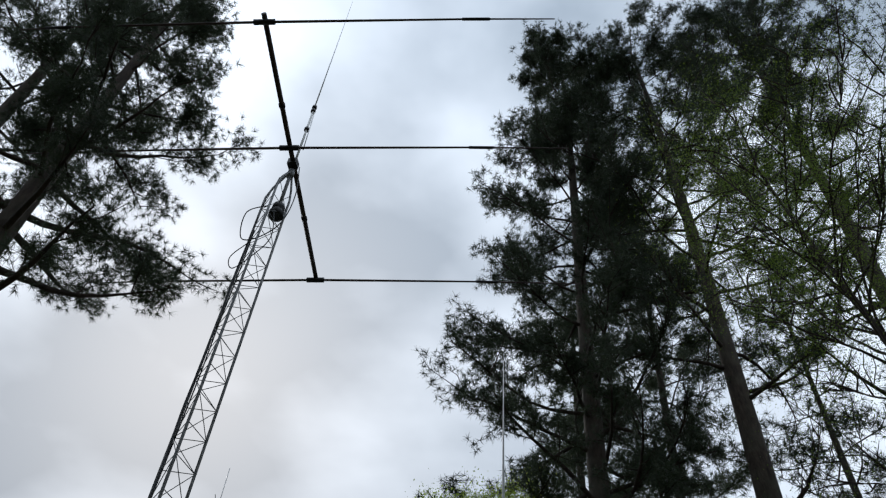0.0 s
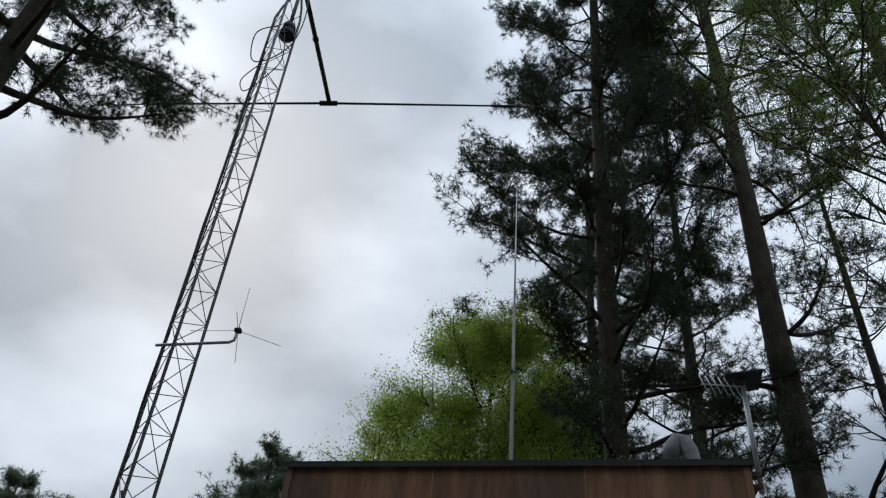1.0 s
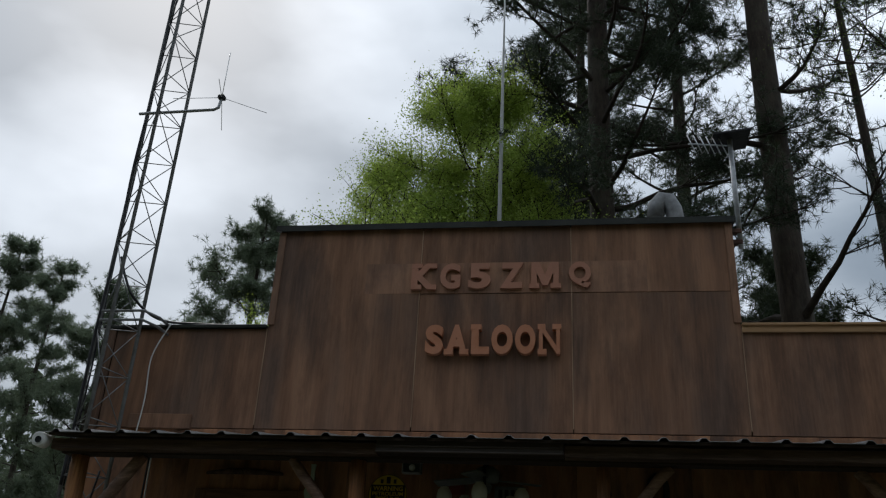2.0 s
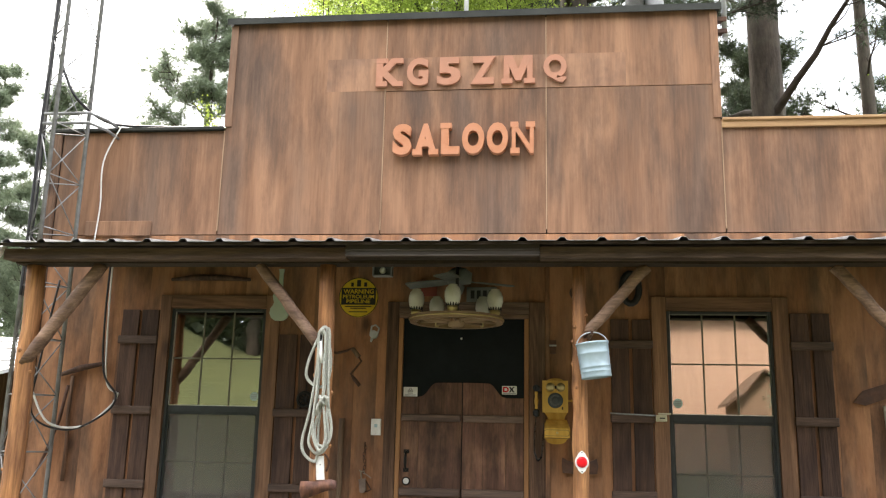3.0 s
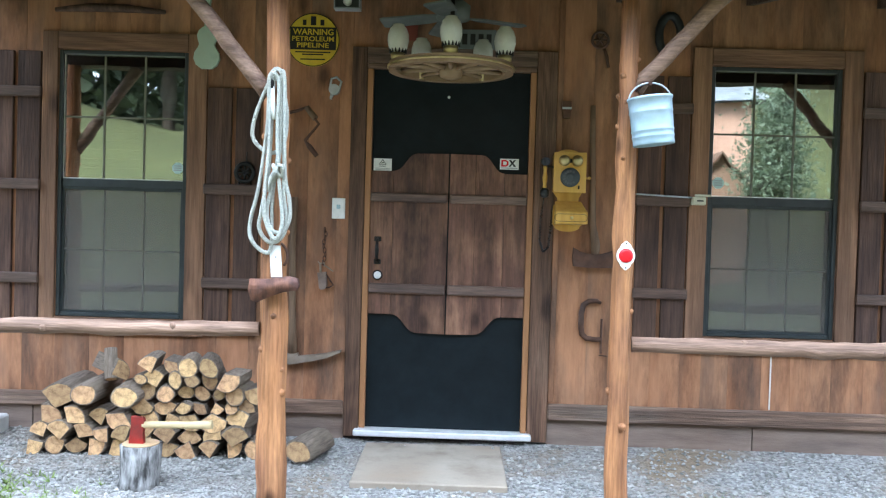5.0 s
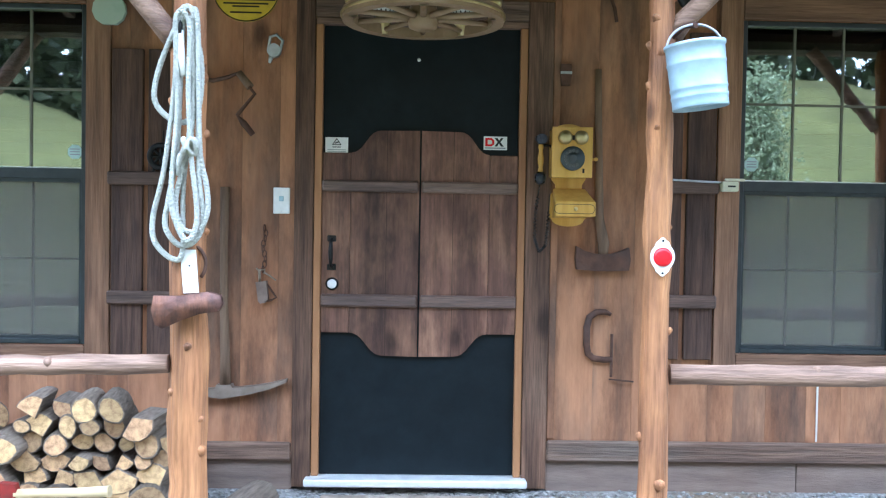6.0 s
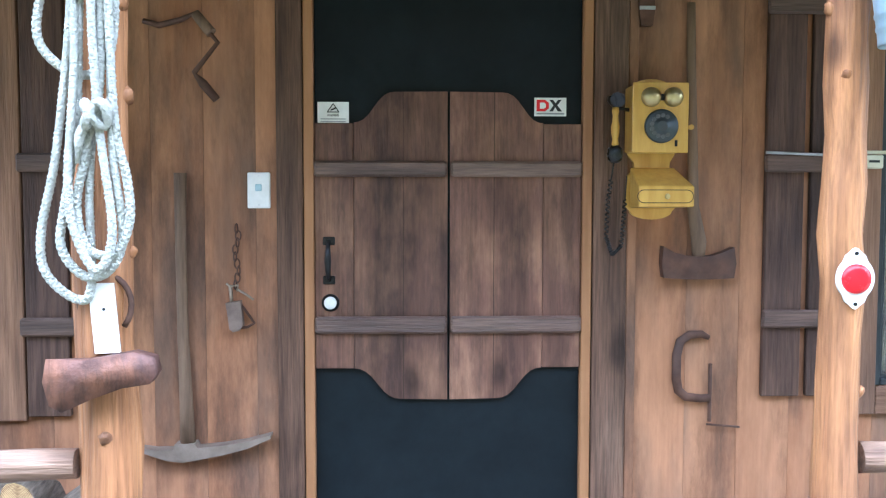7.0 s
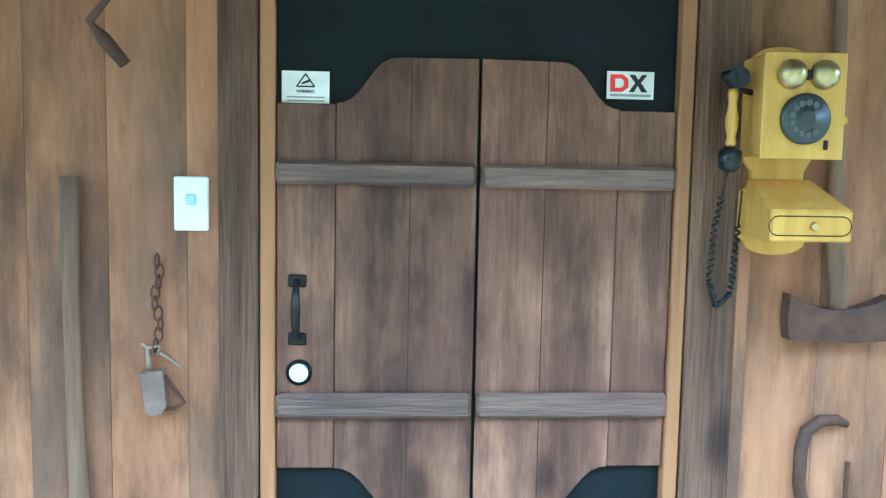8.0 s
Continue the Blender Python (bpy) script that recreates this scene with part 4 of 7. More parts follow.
beam = thing("beam_antenna", (TX, -0.3, 11.85), "large dark three-element beam antenna on the tower top", "antenna")
BZ = 11.85
bdir = Vector((-0.34, 4.4, 0)).normalized()
edir = Vector((bdir.y, -bdir.x + 0.02, 0)).normalized()
bc = Vector((-3.065, -0.3, BZ))
bm = B()
tube(bm, [bc - bdir * 2.3, bc + bdir * 2.25], 0.036, 12)
part("boom", bm, M["boom"], beam)
for s, lhs, rhs in ((-2.2, 3.3, 3.78), (-0.29, 3.9, 4.0), (2.18, 3.9, 4.25)):
    c = bc + bdir * s + Vector((0, 0, -0.05))
    bm = B()
    tube(bm, [c - edir * lhs - Vector((0, 0, 0.09)), c - edir * 2.7 - Vector((0, 0, 0.04)), c, c + edir * 2.7 - Vector((0, 0, 0.04)), c + edir * rhs - Vector((0, 0, 0.09))], [0.008, 0.014, 0.02, 0.014, 0.008], 8)
    el = part("element", bm, M["boom"], beam)
    bm = B()
    tube(bm, [c - edir * 0.14, c + edir * 0.14], 0.042, 8)
    part("clamp", bm, M["blackiron"], el)
    for sg in (-1, 1):
        bm = B()
        tube(bm, [c + edir * sg * 2.6 - Vector((0, 0, 0.038)), c + edir * sg * 2.95 - Vector((0, 0, 0.052))], 0.022, 8)
        part("trap", bm, M["blackiron"], el)
for s in (-0.95, 1.0):
    bm = B()
    tube(bm, [bc + bdir * (s - 0.03), bc + bdir * (s + 0.03)], 0.046, 10)
    part("boom_clamp", bm, M["blackiron"], beam)
bm = B()
box(bm, bc.x - 0.07, bc.x + 0.07, bc.y - 0.07, bc.y + 0.07, BZ - 0.09, BZ + 0.05, 0.01)
part("mast_plate", bm, M["blackiron"], beam)

whip = thing("whip_antenna", (TX, -0.25, 11.9), "white fibreglass whip antenna standing above the tower", "antenna")
bm = B()
tube(bm, [(TX, -0.25, 11.9), (TX, -0.25, 13.6)], 0.018, 10)
part("base_tube", bm, M["white"], whip)
bm = B()
tube(bm, [(TX + 0.06, -0.25, 12.3), (TX + 0.03, -0.25, 13.5)], 0.008, 8)
part("matching_rod", bm, M["alu"], whip)
bm = B()
for z in (12.9, 13.5, 13.62):
    tube(bm, [(TX, -0.25, z), (TX, -0.25, z + 0.06)], 0.04, 10)
part("collar", bm, M["blackiron"], whip)
bm = B()
tube(bm, [(TX, -0.25, 13.6), (TX, -0.25, 18.2)], [0.012, 0.004], 8)
part("rod", bm, M["alu"], whip)

side = thing("ground_plane_antenna", (-2.9, TY - 0.02, 5.55), "small ground-plane antenna on a side arm of the tower", "antenna")
bm = B()
tube(bm, [(TX - 0.25, TY - 0.03, 5.55), (-2.6, TY - 0.03, 5.56), (-2.56, TY - 0.03, 5.58), (-2.545, TY - 0.03, 5.68)], 0.014, 10)
part("arm", bm, M["galv"], side)
bm = B()
box(bm, -2.575, -2.515, TY - 0.06, TY, 5.67, 5.71, 0.005)
part("hub", bm, M["blackiron"], side)
bm = B()
tube(bm, [(-2.545, TY - 0.03, 5.7), (-2.545, TY - 0.03, 6.2)], 0.004, 6)
part("radiator", bm, M["alu"], side)
for a in (20, 110, 200, 290):
    bm = B()
    ca, sa = math.cos(radians(a)), math.sin(radians(a))
    tube(bm, [(-2.545, TY - 0.03, 5.69), (-2.545 + 0.42 * ca, TY - 0.03 + 0.42 * sa, 5.6)], 0.0032, 6)
    part("radial", bm, M["alu"], side)


def cable(pts, r, mat, label, name="cable", n=7):
    """A smooth run of cable through pts."""
    P = [Vector(p) for p in pts]
    out = []
    for i in range(len(P) - 1):
        a, b, c, d = P[max(i - 1, 0)], P[i], P[i + 1], P[min(i + 2, len(P) - 1)]
        for k in range(n):
            t = k / n
            out.append(0.5 * ((2 * b) + (c - a) * t + (2 * a - 5 * b + 4 * c - d) * t * t + (3 * b - a - 3 * c + d) * t ** 3))
    out.append(P[-1])
    bm = B()
    tube(bm, out, r, 7)
    return solid(name, bm, M[mat], label, "cable")


cr = random.Random(9)
cable([(TX - 0.24 + cr.uniform(-0.012, 0.012), TY + 0.08, 2.2 + i * 0.7) for i in range(13)], 0.012, "cable", "black coaxial cable tied to the tower leg")
cable([(TX - 0.235 + cr.uniform(-0.012, 0.012), TY + 0.115, 2.2 + i * 0.9) for i in range(10)], 0.008, "cable", "thin black control cable on the tower leg")
cable([(TX - 0.1, TY, 10.7), (TX - 0.35, TY - 0.05, 10.5), (TX - 0.32, TY, 10.0), (TX - 0.05, TY - 0.05, 9.9), (TX + 0.2, TY - 0.05, 10.2), (TX + 0.24, TY, 10.9), (TX + 0.1, TY + 0.1, 11.8)], 0.008, "cable", "looped black rotator cable at the tower top")
cable([(TX - 0.16, TY, 9.9), (TX - 0.36, TY, 9.6), (TX - 0.25, TY - 0.04, 9.3), (TX - 0.05, TY - 0.05, 9.5), (TX + 0.12, TY - 0.04, 9.9), (TX, TY, 10.6)], 0.007, "cable", "looped black cable at the tower top")
cable([(TX - 0.12, TY, 4.1), (TX - 0.02, TY - 0.04, 3.9), (TX + 0.1, TY - 0.02, 3.7), (TX + 0.22, -0.1, 3.62), (TX + 0.6, 0.0, 3.615), (-2.0, 0.05, 3.612)], 0.011, "cable", "black cable run from the tower to the parapet")
cable([(TX + 0.3, -0.06, 3.6), (TX + 0.2, -0.09, 3.3), (TX + 0.19, -0.05, 2.95), (TX + 0.17, -0.05, 2.62)], 0.006, "whitecable", "white cable hanging down the wall")
cable([(TX + 0.35, -0.06, 2.58), (TX + 0.36, -0.06, 2.1), (TX + 0.4, -0.07, 1.6), (TX + 0.48, -0.05, 1.5)], 0.007, "whitecable", "white cable hanging down the wall")
cable([(TX + 0.33, -0.05, 2.55), (TX + 0.34, -0.07, 2.05), (TX + 0.38, -0.08, 1.65), (TX + 0.5, -0.09, 1.47), (TX + 0.42, -0.12, 1.33), (TX + 0.2, -0.2, 1.22), (TX - 0.02, -0.3, 1.33), (TX + 0.02, -0.34, 1.7), (TX + 0.1, -0.34, 2.3)], 0.008, "cable", "thick black cables looping from wall to tower")
cable([(TX + 0.5, -0.06, 1.5), (TX + 0.47, -0.1, 1.4), (TX + 0.3, -0.16, 1.25), (TX + 0.1, -0.28, 1.27), (TX - 0.03, -0.32, 1.5)], 0.008, "whitecable", "pale cable looping from wall to tower")
bm = B()
box(bm, TX - 0.55, TX + 0.62, -0.95, -0.06, -0.06, 0.075, 0.012)
solid("tower_base_slab", bm, surface("pale_concrete", (0.42, 0.42, 0.4), (0.62, 0.62, 0.6), 7, 0.9, stain=(0.3, 0.29, 0.27), stain_amt=0.4, stain_scale=3), "pale concrete slab under the tower", "slab", kind="structure")

# ---- masts and vent above the roof ----
bm = B()
tube(bm, [(-0.34, 3.4, 3.46), (-0.34, 3.4, 7.6), (-0.34, 3.4, 9.4), (-0.34, 3.4, 11.2)], [0.03, 0.026, 0.014, 0.005], 10)
solid("vertical_antenna", bm, M["mastgrey"], "tall thin white vertical antenna on the roof", "antenna")

tvm = thing("antenna_pole", (2.0, 0.11, 4.3), "galvanised pole with panel and small yagi clamped to the parapet", "antenna")
bm = B()
tube(bm, [(1.985, 0.11, 4.3), (1.985, 0.11, 5.35)], 0.022, 12)
part("pole", bm, M["galv"], tvm)
bm = B()
box(bm, 1.92, 2.0, 0.08, 0.14, 4.33, 4.37, 0.004)
box(bm, 1.92, 2.0, 0.08, 0.14, 4.43, 4.47, 0.004)
part("bracket", bm, M["rust"], tvm)
bm = B()
plate(bm, [(1.83, 5.33), (2.15, 5.37), (2.15, 5.385), (1.83, 5.345)], -0.02, 0.3)
part("panel", bm, M["blackiron"], tvm, "small dark panel tilted on the pole top")
bm = B()
tube(bm, [(1.99, 0.1, 5.28), (1.62, -0.02, 5.24)], 0.008, 6)
yb = part("yagi_boom", bm, M["galv"], tvm)
for i in range(6):
    x = 1.64 + i * 0.055
    bm = B()
    tube(bm, [(x - 0.03, -0.02 + i * 0.018, 5.33 + i * 0.004), (x + 0.03, -0.02 + i * 0.018, 5.15 + i * 0.004)], 0.0055, 6)
    part("yagi_element", bm, M["galv"], yb)

vent = thing("roof_vent", (1.55, 1.2, 3.46), "grey galvanised goose-neck vent pipe on the roof", "vent pipe")
bm = B()
tube(bm, [(1.62, 1.2, 3.46), (1.62, 1.2, 5.1), (1.6, 1.2, 5.25), (1.55, 1.2, 5.36), (1.5, 1.2, 5.37), (1.44, 1.2, 5.3), (1.42, 1.2, 5.15)], 0.085, 16)
part("pipe", bm, M["dullgalv"], vent)
for z in (4.9, 5.0, 5.1):
    bm = B()
    tube(bm, [(1.62, 1.2, z), (1.62, 1.2, z + 0.03)], 0.091, 16)
    part("seam_ring", bm, M["dullgalv"], vent)


# ---- trees ----
def soft_mesh(name, verts, faces_n, k, material):
    """A mesh of many separate small blades, each with k corners."""
    me = bpy.data.meshes.new(name)
    v = np.asarray(verts, dtype=np.float32).reshape(-1, 3)
    f = len(v) // k
    me.vertices.add(len(v))
    me.vertices.foreach_set("co", v.ravel())
    me.loops.add(f * k)
    me.loops.foreach_set("vertex_index", np.arange(f * k, dtype=np.int32))
    me.polygons.add(f)
    me.polygons.foreach_set("loop_start", np.arange(0, f * k, k, dtype=np.int32))
    me.update(calc_edges=True)
    me.materials.append(material)
    return me


def tufts(points, dirs, length, width, count, gen):
    """Needles fanning out of each point along its twig."""
    n = len(points)
    P = np.repeat(points, count, axis=0)
    D = np.repeat(dirs, count, axis=0) * 0.55 + gen.normal(size=(n * count, 3)) * 0.75
    D /= np.linalg.norm(D, axis=1, keepdims=True)
    S = np.cross(D, gen.normal(size=D.shape))
    S /= np.linalg.norm(S, axis=1, keepdims=True) + 1e-9
    L = length * gen.uniform(0.65, 1.15, size=(n * count, 1))
    return np.stack([P - S * width / 2, P + S * width / 2, P + D * L], axis=1)


def leaf_quads(points, size, count, spread, gen):
    n = len(points)
    P = np.repeat(points, count, axis=0) + gen.normal(size=(n * count, 3)) * spread
    A = gen.normal(size=P.shape)
    A /= np.linalg.norm(A, axis=1, keepdims=True)
    S = np.cross(A, gen.normal(size=A.shape))
    S /= np.linalg.norm(S, axis=1, keepdims=True) + 1e-9
    L = size * gen.uniform(0.6, 1.3, size=(n * count, 1))
    return np.stack([P, P + A * L * 0.5 + S * L * 0.28, P + A * L, P + A * L * 0.5 - S * L * 0.28], axis=1)


def tree(name, label, base, height, r, crown_z, limb_len, seed, kind="pine", limbs=34, twigs=7, blade=0.2, width=0.009, count=20, group="",
         lean=(0, 0), top_taper=0.75, mat=None, bark="bark", rise=(0.1, 0.5), bare=0, leaf_spread=0.16, limb_r=0.28, puff=0, puff_r=0.17):
    g = np.random.default_rng(seed)
    rr = random.Random(seed)
    t = thing(name, base, label, "tree", group)
    base = Vector(base)
    n = 16
    trunk = []
    for i in range(n + 1):
        u = i / n
        trunk.append(base + Vector((lean[0] * u + 0.1 * math.sin(u * 5 + seed), lean[1] * u + 0.1 * math.sin(u * 4 + 2 * seed), height * u)))
    bm = B()
    tube(bm, trunk, [r * (1.15 if i == 0 else 1) * (1 - 0.86 * i / n) for i in range(n + 1)], 12, 0.06, rr)

    def at(z):
        u = max(0, min(n - 1e-6, z / height * n))
        i = int(u)
        return trunk[i].lerp(trunk[i + 1], u - i), r * (1 - 0.86 * u / n)
    part("trunk", bm, M[bark], t)
    bl = B()
    pts, dirs = [], []
    for k in range(limbs + bare):
        isbare = k >= limbs
        u = (k + rr.random()) / limbs if not isbare else 0
        z = crown_z + (height - crown_z) * min(u, 0.985) if not isbare else rr.uniform(crown_z * 0.35, crown_z)
        p, tr = at(z)
        a = k * 2.4 + rr.uniform(-0.5, 0.5)
        ln = limb_len * (1 - top_taper * max(u, 0) ** 1.4) * rr.uniform(0.6, 1.15) * (0.7 if isbare else 1)
        up = rr.uniform(*rise)
        d = Vector((math.cos(a), math.sin(a), up)).normalized()
        pos, path, rad = p.copy(), [p.copy()], [max(tr * limb_r, 0.018) if limb_len > 1.5 else 0.015]
        seg = 7
        for s in range(seg):
            d = (d + Vector((rr.uniform(-0.22, 0.22), rr.uniform(-0.22, 0.22), rr.uniform(-0.16, 0.2)))).normalized()
            pos = pos + d * ln / seg
            path.append(pos.copy())
            rad.append(rad[0] * (1 - 0.85 * (s + 1) / seg))
        tube(bl, path, rad, 5, caps=False)
        for q in range(twigs):
            w = rr.uniform(0.3, 1.0) if q else 1.0
            i = min(int(w * seg), seg - 1)
            tp = path[i].lerp(path[i + 1], w * seg - i) if w < 1 else path[-1].copy()
            td = (d + Vector((rr.uniform(-1.2, 1.2), rr.uniform(-1.2, 1.2), rr.uniform(-0.5, 0.9)))).normalized()
            tl = ln * rr.uniform(0.14, 0.34)
            mid = tp + td * tl * 0.5 + Vector((0, 0, rr.uniform(-0.05, 0.06)))
            td2 = (td + Vector((rr.uniform(-0.5, 0.5), rr.uniform(-0.5, 0.5), rr.uniform(-0.1, 0.6)))).normalized()
            end = mid + td2 * tl * 0.5
            tube(bl, [tp, mid, end], [0.011, 0.008, 0.004], 4, caps=False)
            if isbare and rr.random() < 0.75:
                continue
            for v in (0.35, 0.6, 0.8, 1.0):
                pp = tp.lerp(mid, v * 2) if v < 0.5 else mid.lerp(end, v * 2 - 1)
                off = Vector((rr.uniform(-0.1, 0.1), rr.uniform(-0.1, 0.1), rr.uniform(-0.06, 0.1))) * (0 if v == 1.0 else 1)
                pts.append(pp + off)
                dirs.append(td2)
                if rr.random() < 0.45:
                    fork = pp + Vector((rr.uniform(-0.3, 0.3), rr.uniform(-0.3, 0.3), rr.uniform(-0.1, 0.3)))
                    tube(bl, [pp, fork], [0.006, 0.003], 3, caps=False)
                    pts.append(fork)
                    dirs.append((fork - pp).normalized())
    part("branch_work", bl, M["limb"], t)
    P, D = np.array([tuple(p) for p in pts]), np.array([tuple(p) for p in dirs])
    if puff:
        # side shoots: each twig tip carries a rounded bunch of tufts
        off = g.normal(size=(len(P) * puff, 3))
        off /= np.linalg.norm(off, axis=1, keepdims=True)
        Q = np.repeat(P, puff, axis=0) + off * g.uniform(0.04, puff_r, size=(len(off), 1)) + (0, 0, 0.03)
        P, D = np.concatenate([P, Q]), np.concatenate([D, off])
    if kind == "pine":
        me = soft_mesh("crown", tufts(P, D, blade, width, count, g), 0, 3, M[mat or "needles"])
    else:
        me = soft_mesh("crown", leaf_quads(P, blade, count, leaf_spread, g), 0, 4, M[mat or "spring"])
    ob = new("crown", me)
    ob.parent = t
    ob.matrix_parent_inverse = Matrix.Translation(-t.location)
    return t


PINE = "tall pine with dark green needle tufts and scaly bark"
tree("pine_tree", "pine with long dark limbs and bunched needle tufts over the tower", (-6.2, -1.0, -0.05), 17.5, 0.3, 8.2, 2.7, 105, limbs=40, twigs=6, blade=0.115, width=0.007, count=24, puff=9, puff_r=0.27, rise=(-0.15, 0.5), limb_r=0.36, group="pines", lean=(-0.2, 0.1))
tree("pine_tree", PINE, (-8.9, -0.5, -0.05), 21.5, 0.28, 13, 2.7, 106, limbs=30, twigs=8, blade=0.12, width=0.008, count=18, puff=5, puff_r=0.25, rise=(-0.1, 0.5), group="pines")
tree("pine_tree", PINE, (1.15, 5.7, -0.05), 27, 0.26, 6.0, 3.0, 22, limbs=102, twigs=15, blade=0.14, width=0.01, count=16, puff=3, group="pines", top_taper=0.6, rise=(-0.1, 0.45))
tree("pine_tree", "tall pine with dark needle tufts and bare lower trunk", (3.97, 5.7, -0.05), 27, 0.29, 15, 3.9, 23, limbs=50, twigs=15, blade=0.14, width=0.01, count=16, puff=3, lean=(-0.55, 0), group="pines", bare=14, top_taper=0.6)
tree("pine_tree", PINE, (6.6, 5.0, -0.05), 27, 0.28, 16, 4.0, 24, limbs=48, twigs=15, blade=0.14, width=0.01, count=16, puff=3, group="pines", bare=10, top_taper=0.6)
tree("pine_tree", PINE + ", thin trunk", (6.3, 9.0, -0.05), 20, 0.17, 12, 2.4, 25, limbs=26, twigs=8, blade=0.22, width=0.013, count=18, group="pines", bare=16)
tree("pine_tree", "small pine with dense needle tufts behind the saloon", (-7.5, 13.2, -0.05), 11.6, 0.18, 4.0, 3.0, 26, limbs=46, twigs=12, blade=0.17, width=0.014, count=12, puff=2, group="pines", top_taper=0.85, mat="needles_hazed")
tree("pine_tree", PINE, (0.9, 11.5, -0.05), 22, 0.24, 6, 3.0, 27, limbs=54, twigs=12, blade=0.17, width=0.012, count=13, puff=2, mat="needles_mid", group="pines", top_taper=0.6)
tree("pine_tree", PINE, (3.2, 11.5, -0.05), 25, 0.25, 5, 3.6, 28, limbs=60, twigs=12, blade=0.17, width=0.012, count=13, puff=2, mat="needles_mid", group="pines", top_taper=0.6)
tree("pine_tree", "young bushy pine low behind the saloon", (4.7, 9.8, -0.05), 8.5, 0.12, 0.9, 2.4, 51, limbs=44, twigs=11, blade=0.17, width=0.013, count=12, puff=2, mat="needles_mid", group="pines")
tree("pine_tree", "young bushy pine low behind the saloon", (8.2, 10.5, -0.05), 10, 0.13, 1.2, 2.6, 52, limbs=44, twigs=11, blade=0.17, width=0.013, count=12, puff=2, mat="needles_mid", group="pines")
SPRING = "broadleaf tree with fine yellow-green spring leaves"
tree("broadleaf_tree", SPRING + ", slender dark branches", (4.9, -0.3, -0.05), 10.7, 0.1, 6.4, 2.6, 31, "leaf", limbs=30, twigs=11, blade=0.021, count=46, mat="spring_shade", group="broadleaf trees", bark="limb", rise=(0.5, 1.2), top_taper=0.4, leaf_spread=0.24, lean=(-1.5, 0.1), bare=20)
tree("broadleaf_tree", SPRING + " behind the parapet", (-0.75, 5.1, -0.05), 9.2, 0.13, 2.7, 2.8, 32, "leaf", limbs=52, twigs=16, blade=0.036, count=58, group="broadleaf trees", bark="limb", rise=(0.4, 1.0), leaf_spread=0.12)
tree("broadleaf_tree", SPRING + ", thin outer twigs", (-2.5, 5.9, -0.05), 8.5, 0.1, 2.2, 2.6, 33, "leaf", limbs=44, twigs=15, blade=0.034, count=32, group="broadleaf trees", bark="limb", rise=(0.4, 1.1), leaf_spread=0.09)
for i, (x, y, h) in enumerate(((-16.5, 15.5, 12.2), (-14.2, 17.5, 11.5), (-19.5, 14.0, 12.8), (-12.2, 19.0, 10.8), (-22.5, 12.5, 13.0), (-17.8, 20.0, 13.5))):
    tree("pine_tree", "pine at the wood's edge with needles paled to grey-green as haze", (x, y, -0.05), h, 0.16, 1.8, 2.3, 40 + i, limbs=46, twigs=12, blade=0.19, width=0.017, count=10, puff=2, group="wood-edge pines", mat="needles_hazed", top_taper=0.8)


def far_woods():
    g = np.random.default_rng(77)
    blocks = []
    for k in range(210):
        yard = k >= 110
        a = math.pi + g.uniform(-1.15, 1.15) if yard else g.uniform(0, 2 * math.pi)
        rad = g.uniform(25, 33) if yard else g.uniform(30, 55)
        x, y, h = rad * math.sin(a), rad * math.cos(a), g.uniform(8, 12) if yard else g.uniform(8, 13)
        if abs(math.degrees(math.atan2(x, y)) + 20) < 12:
            h *= 0.6
        u = g.uniform(0, 1, size=(420, 1)) ** 0.8
        th = g.uniform(0, 2 * math.pi, size=(420, 1))
        rr = (1.02 - u) * 3.0 * g.uniform(0.2, 1.0, size=(420, 1))
        pts = np.concatenate([x + rr * np.cos(th), y + rr * np.sin(th), 0.5 + u * h], axis=1)
        blocks.append(leaf_quads(pts, 0.5, 2, 0.25, g))
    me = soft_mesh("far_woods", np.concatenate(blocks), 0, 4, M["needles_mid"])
    tagged(new("far_woods", me), "dark green woods around the yard", "woods", kind="stuff")


far_woods()


# ---- things on the front wall ----
M["brass"] = surface("dull_brass", (0.42, 0.33, 0.14), (0.6, 0.5, 0.26), 20, 0.35, 0.8, 0.08)
M["phonewood"] = surface("yellow_oak_case", (0.5, 0.27, 0.045), (0.68, 0.42, 0.09), 3, 0.42, stretch=(8, 8, 1), bump=0.12, coat=0.25)
M["black"] = surface("black_bakelite", (0.008, 0.009, 0.01), (0.02, 0.022, 0.024), 12, 0.28, 0, 0.03)
M["oldhandle"] = surface("grey_tool_handle", (0.09, 0.056, 0.036), (0.25, 0.16, 0.1), 3, 0.75, stretch=UP, bump=0.4)
M["opal"] = surface("opal_glass", (0.5, 0.51, 0.45), (0.62, 0.62, 0.56), 8, 0.25, 0, 0.03)
M["yellowsign"] = surface("yellow_enamel", (0.52, 0.36, 0.02), (0.72, 0.52, 0.04), 6, 0.45, 0, 0.1, stain=(0.3, 0.2, 0.04), stain_amt=0.4, stain_scale=9)
M["rope"] = surface("white_braided_rope", (0.4, 0.41, 0.36), (0.63, 0.63, 0.57), 110, 0.85, bump=1.0, fine=150, contrast=0.2)
M["bucket"] = surface("pale_blue_zinc", (0.26, 0.36, 0.42), (0.42, 0.54, 0.61), 9, 0.42, 0.25, 0.1, stain=(0.3, 0.36, 0.4), stain_amt=0.4, stain_scale=5)
M["red"] = plain("red_reflector", (0.72, 0.012, 0.02), 0.25)
M["redpaint"] = surface("worn_red_paint", (0.2, 0.012, 0.01), (0.36, 0.025, 0.02), 14, 0.5, 0.1, 0.2, stain=(0.08, 0.05, 0.04), stain_amt=0.5, stain_scale=8)
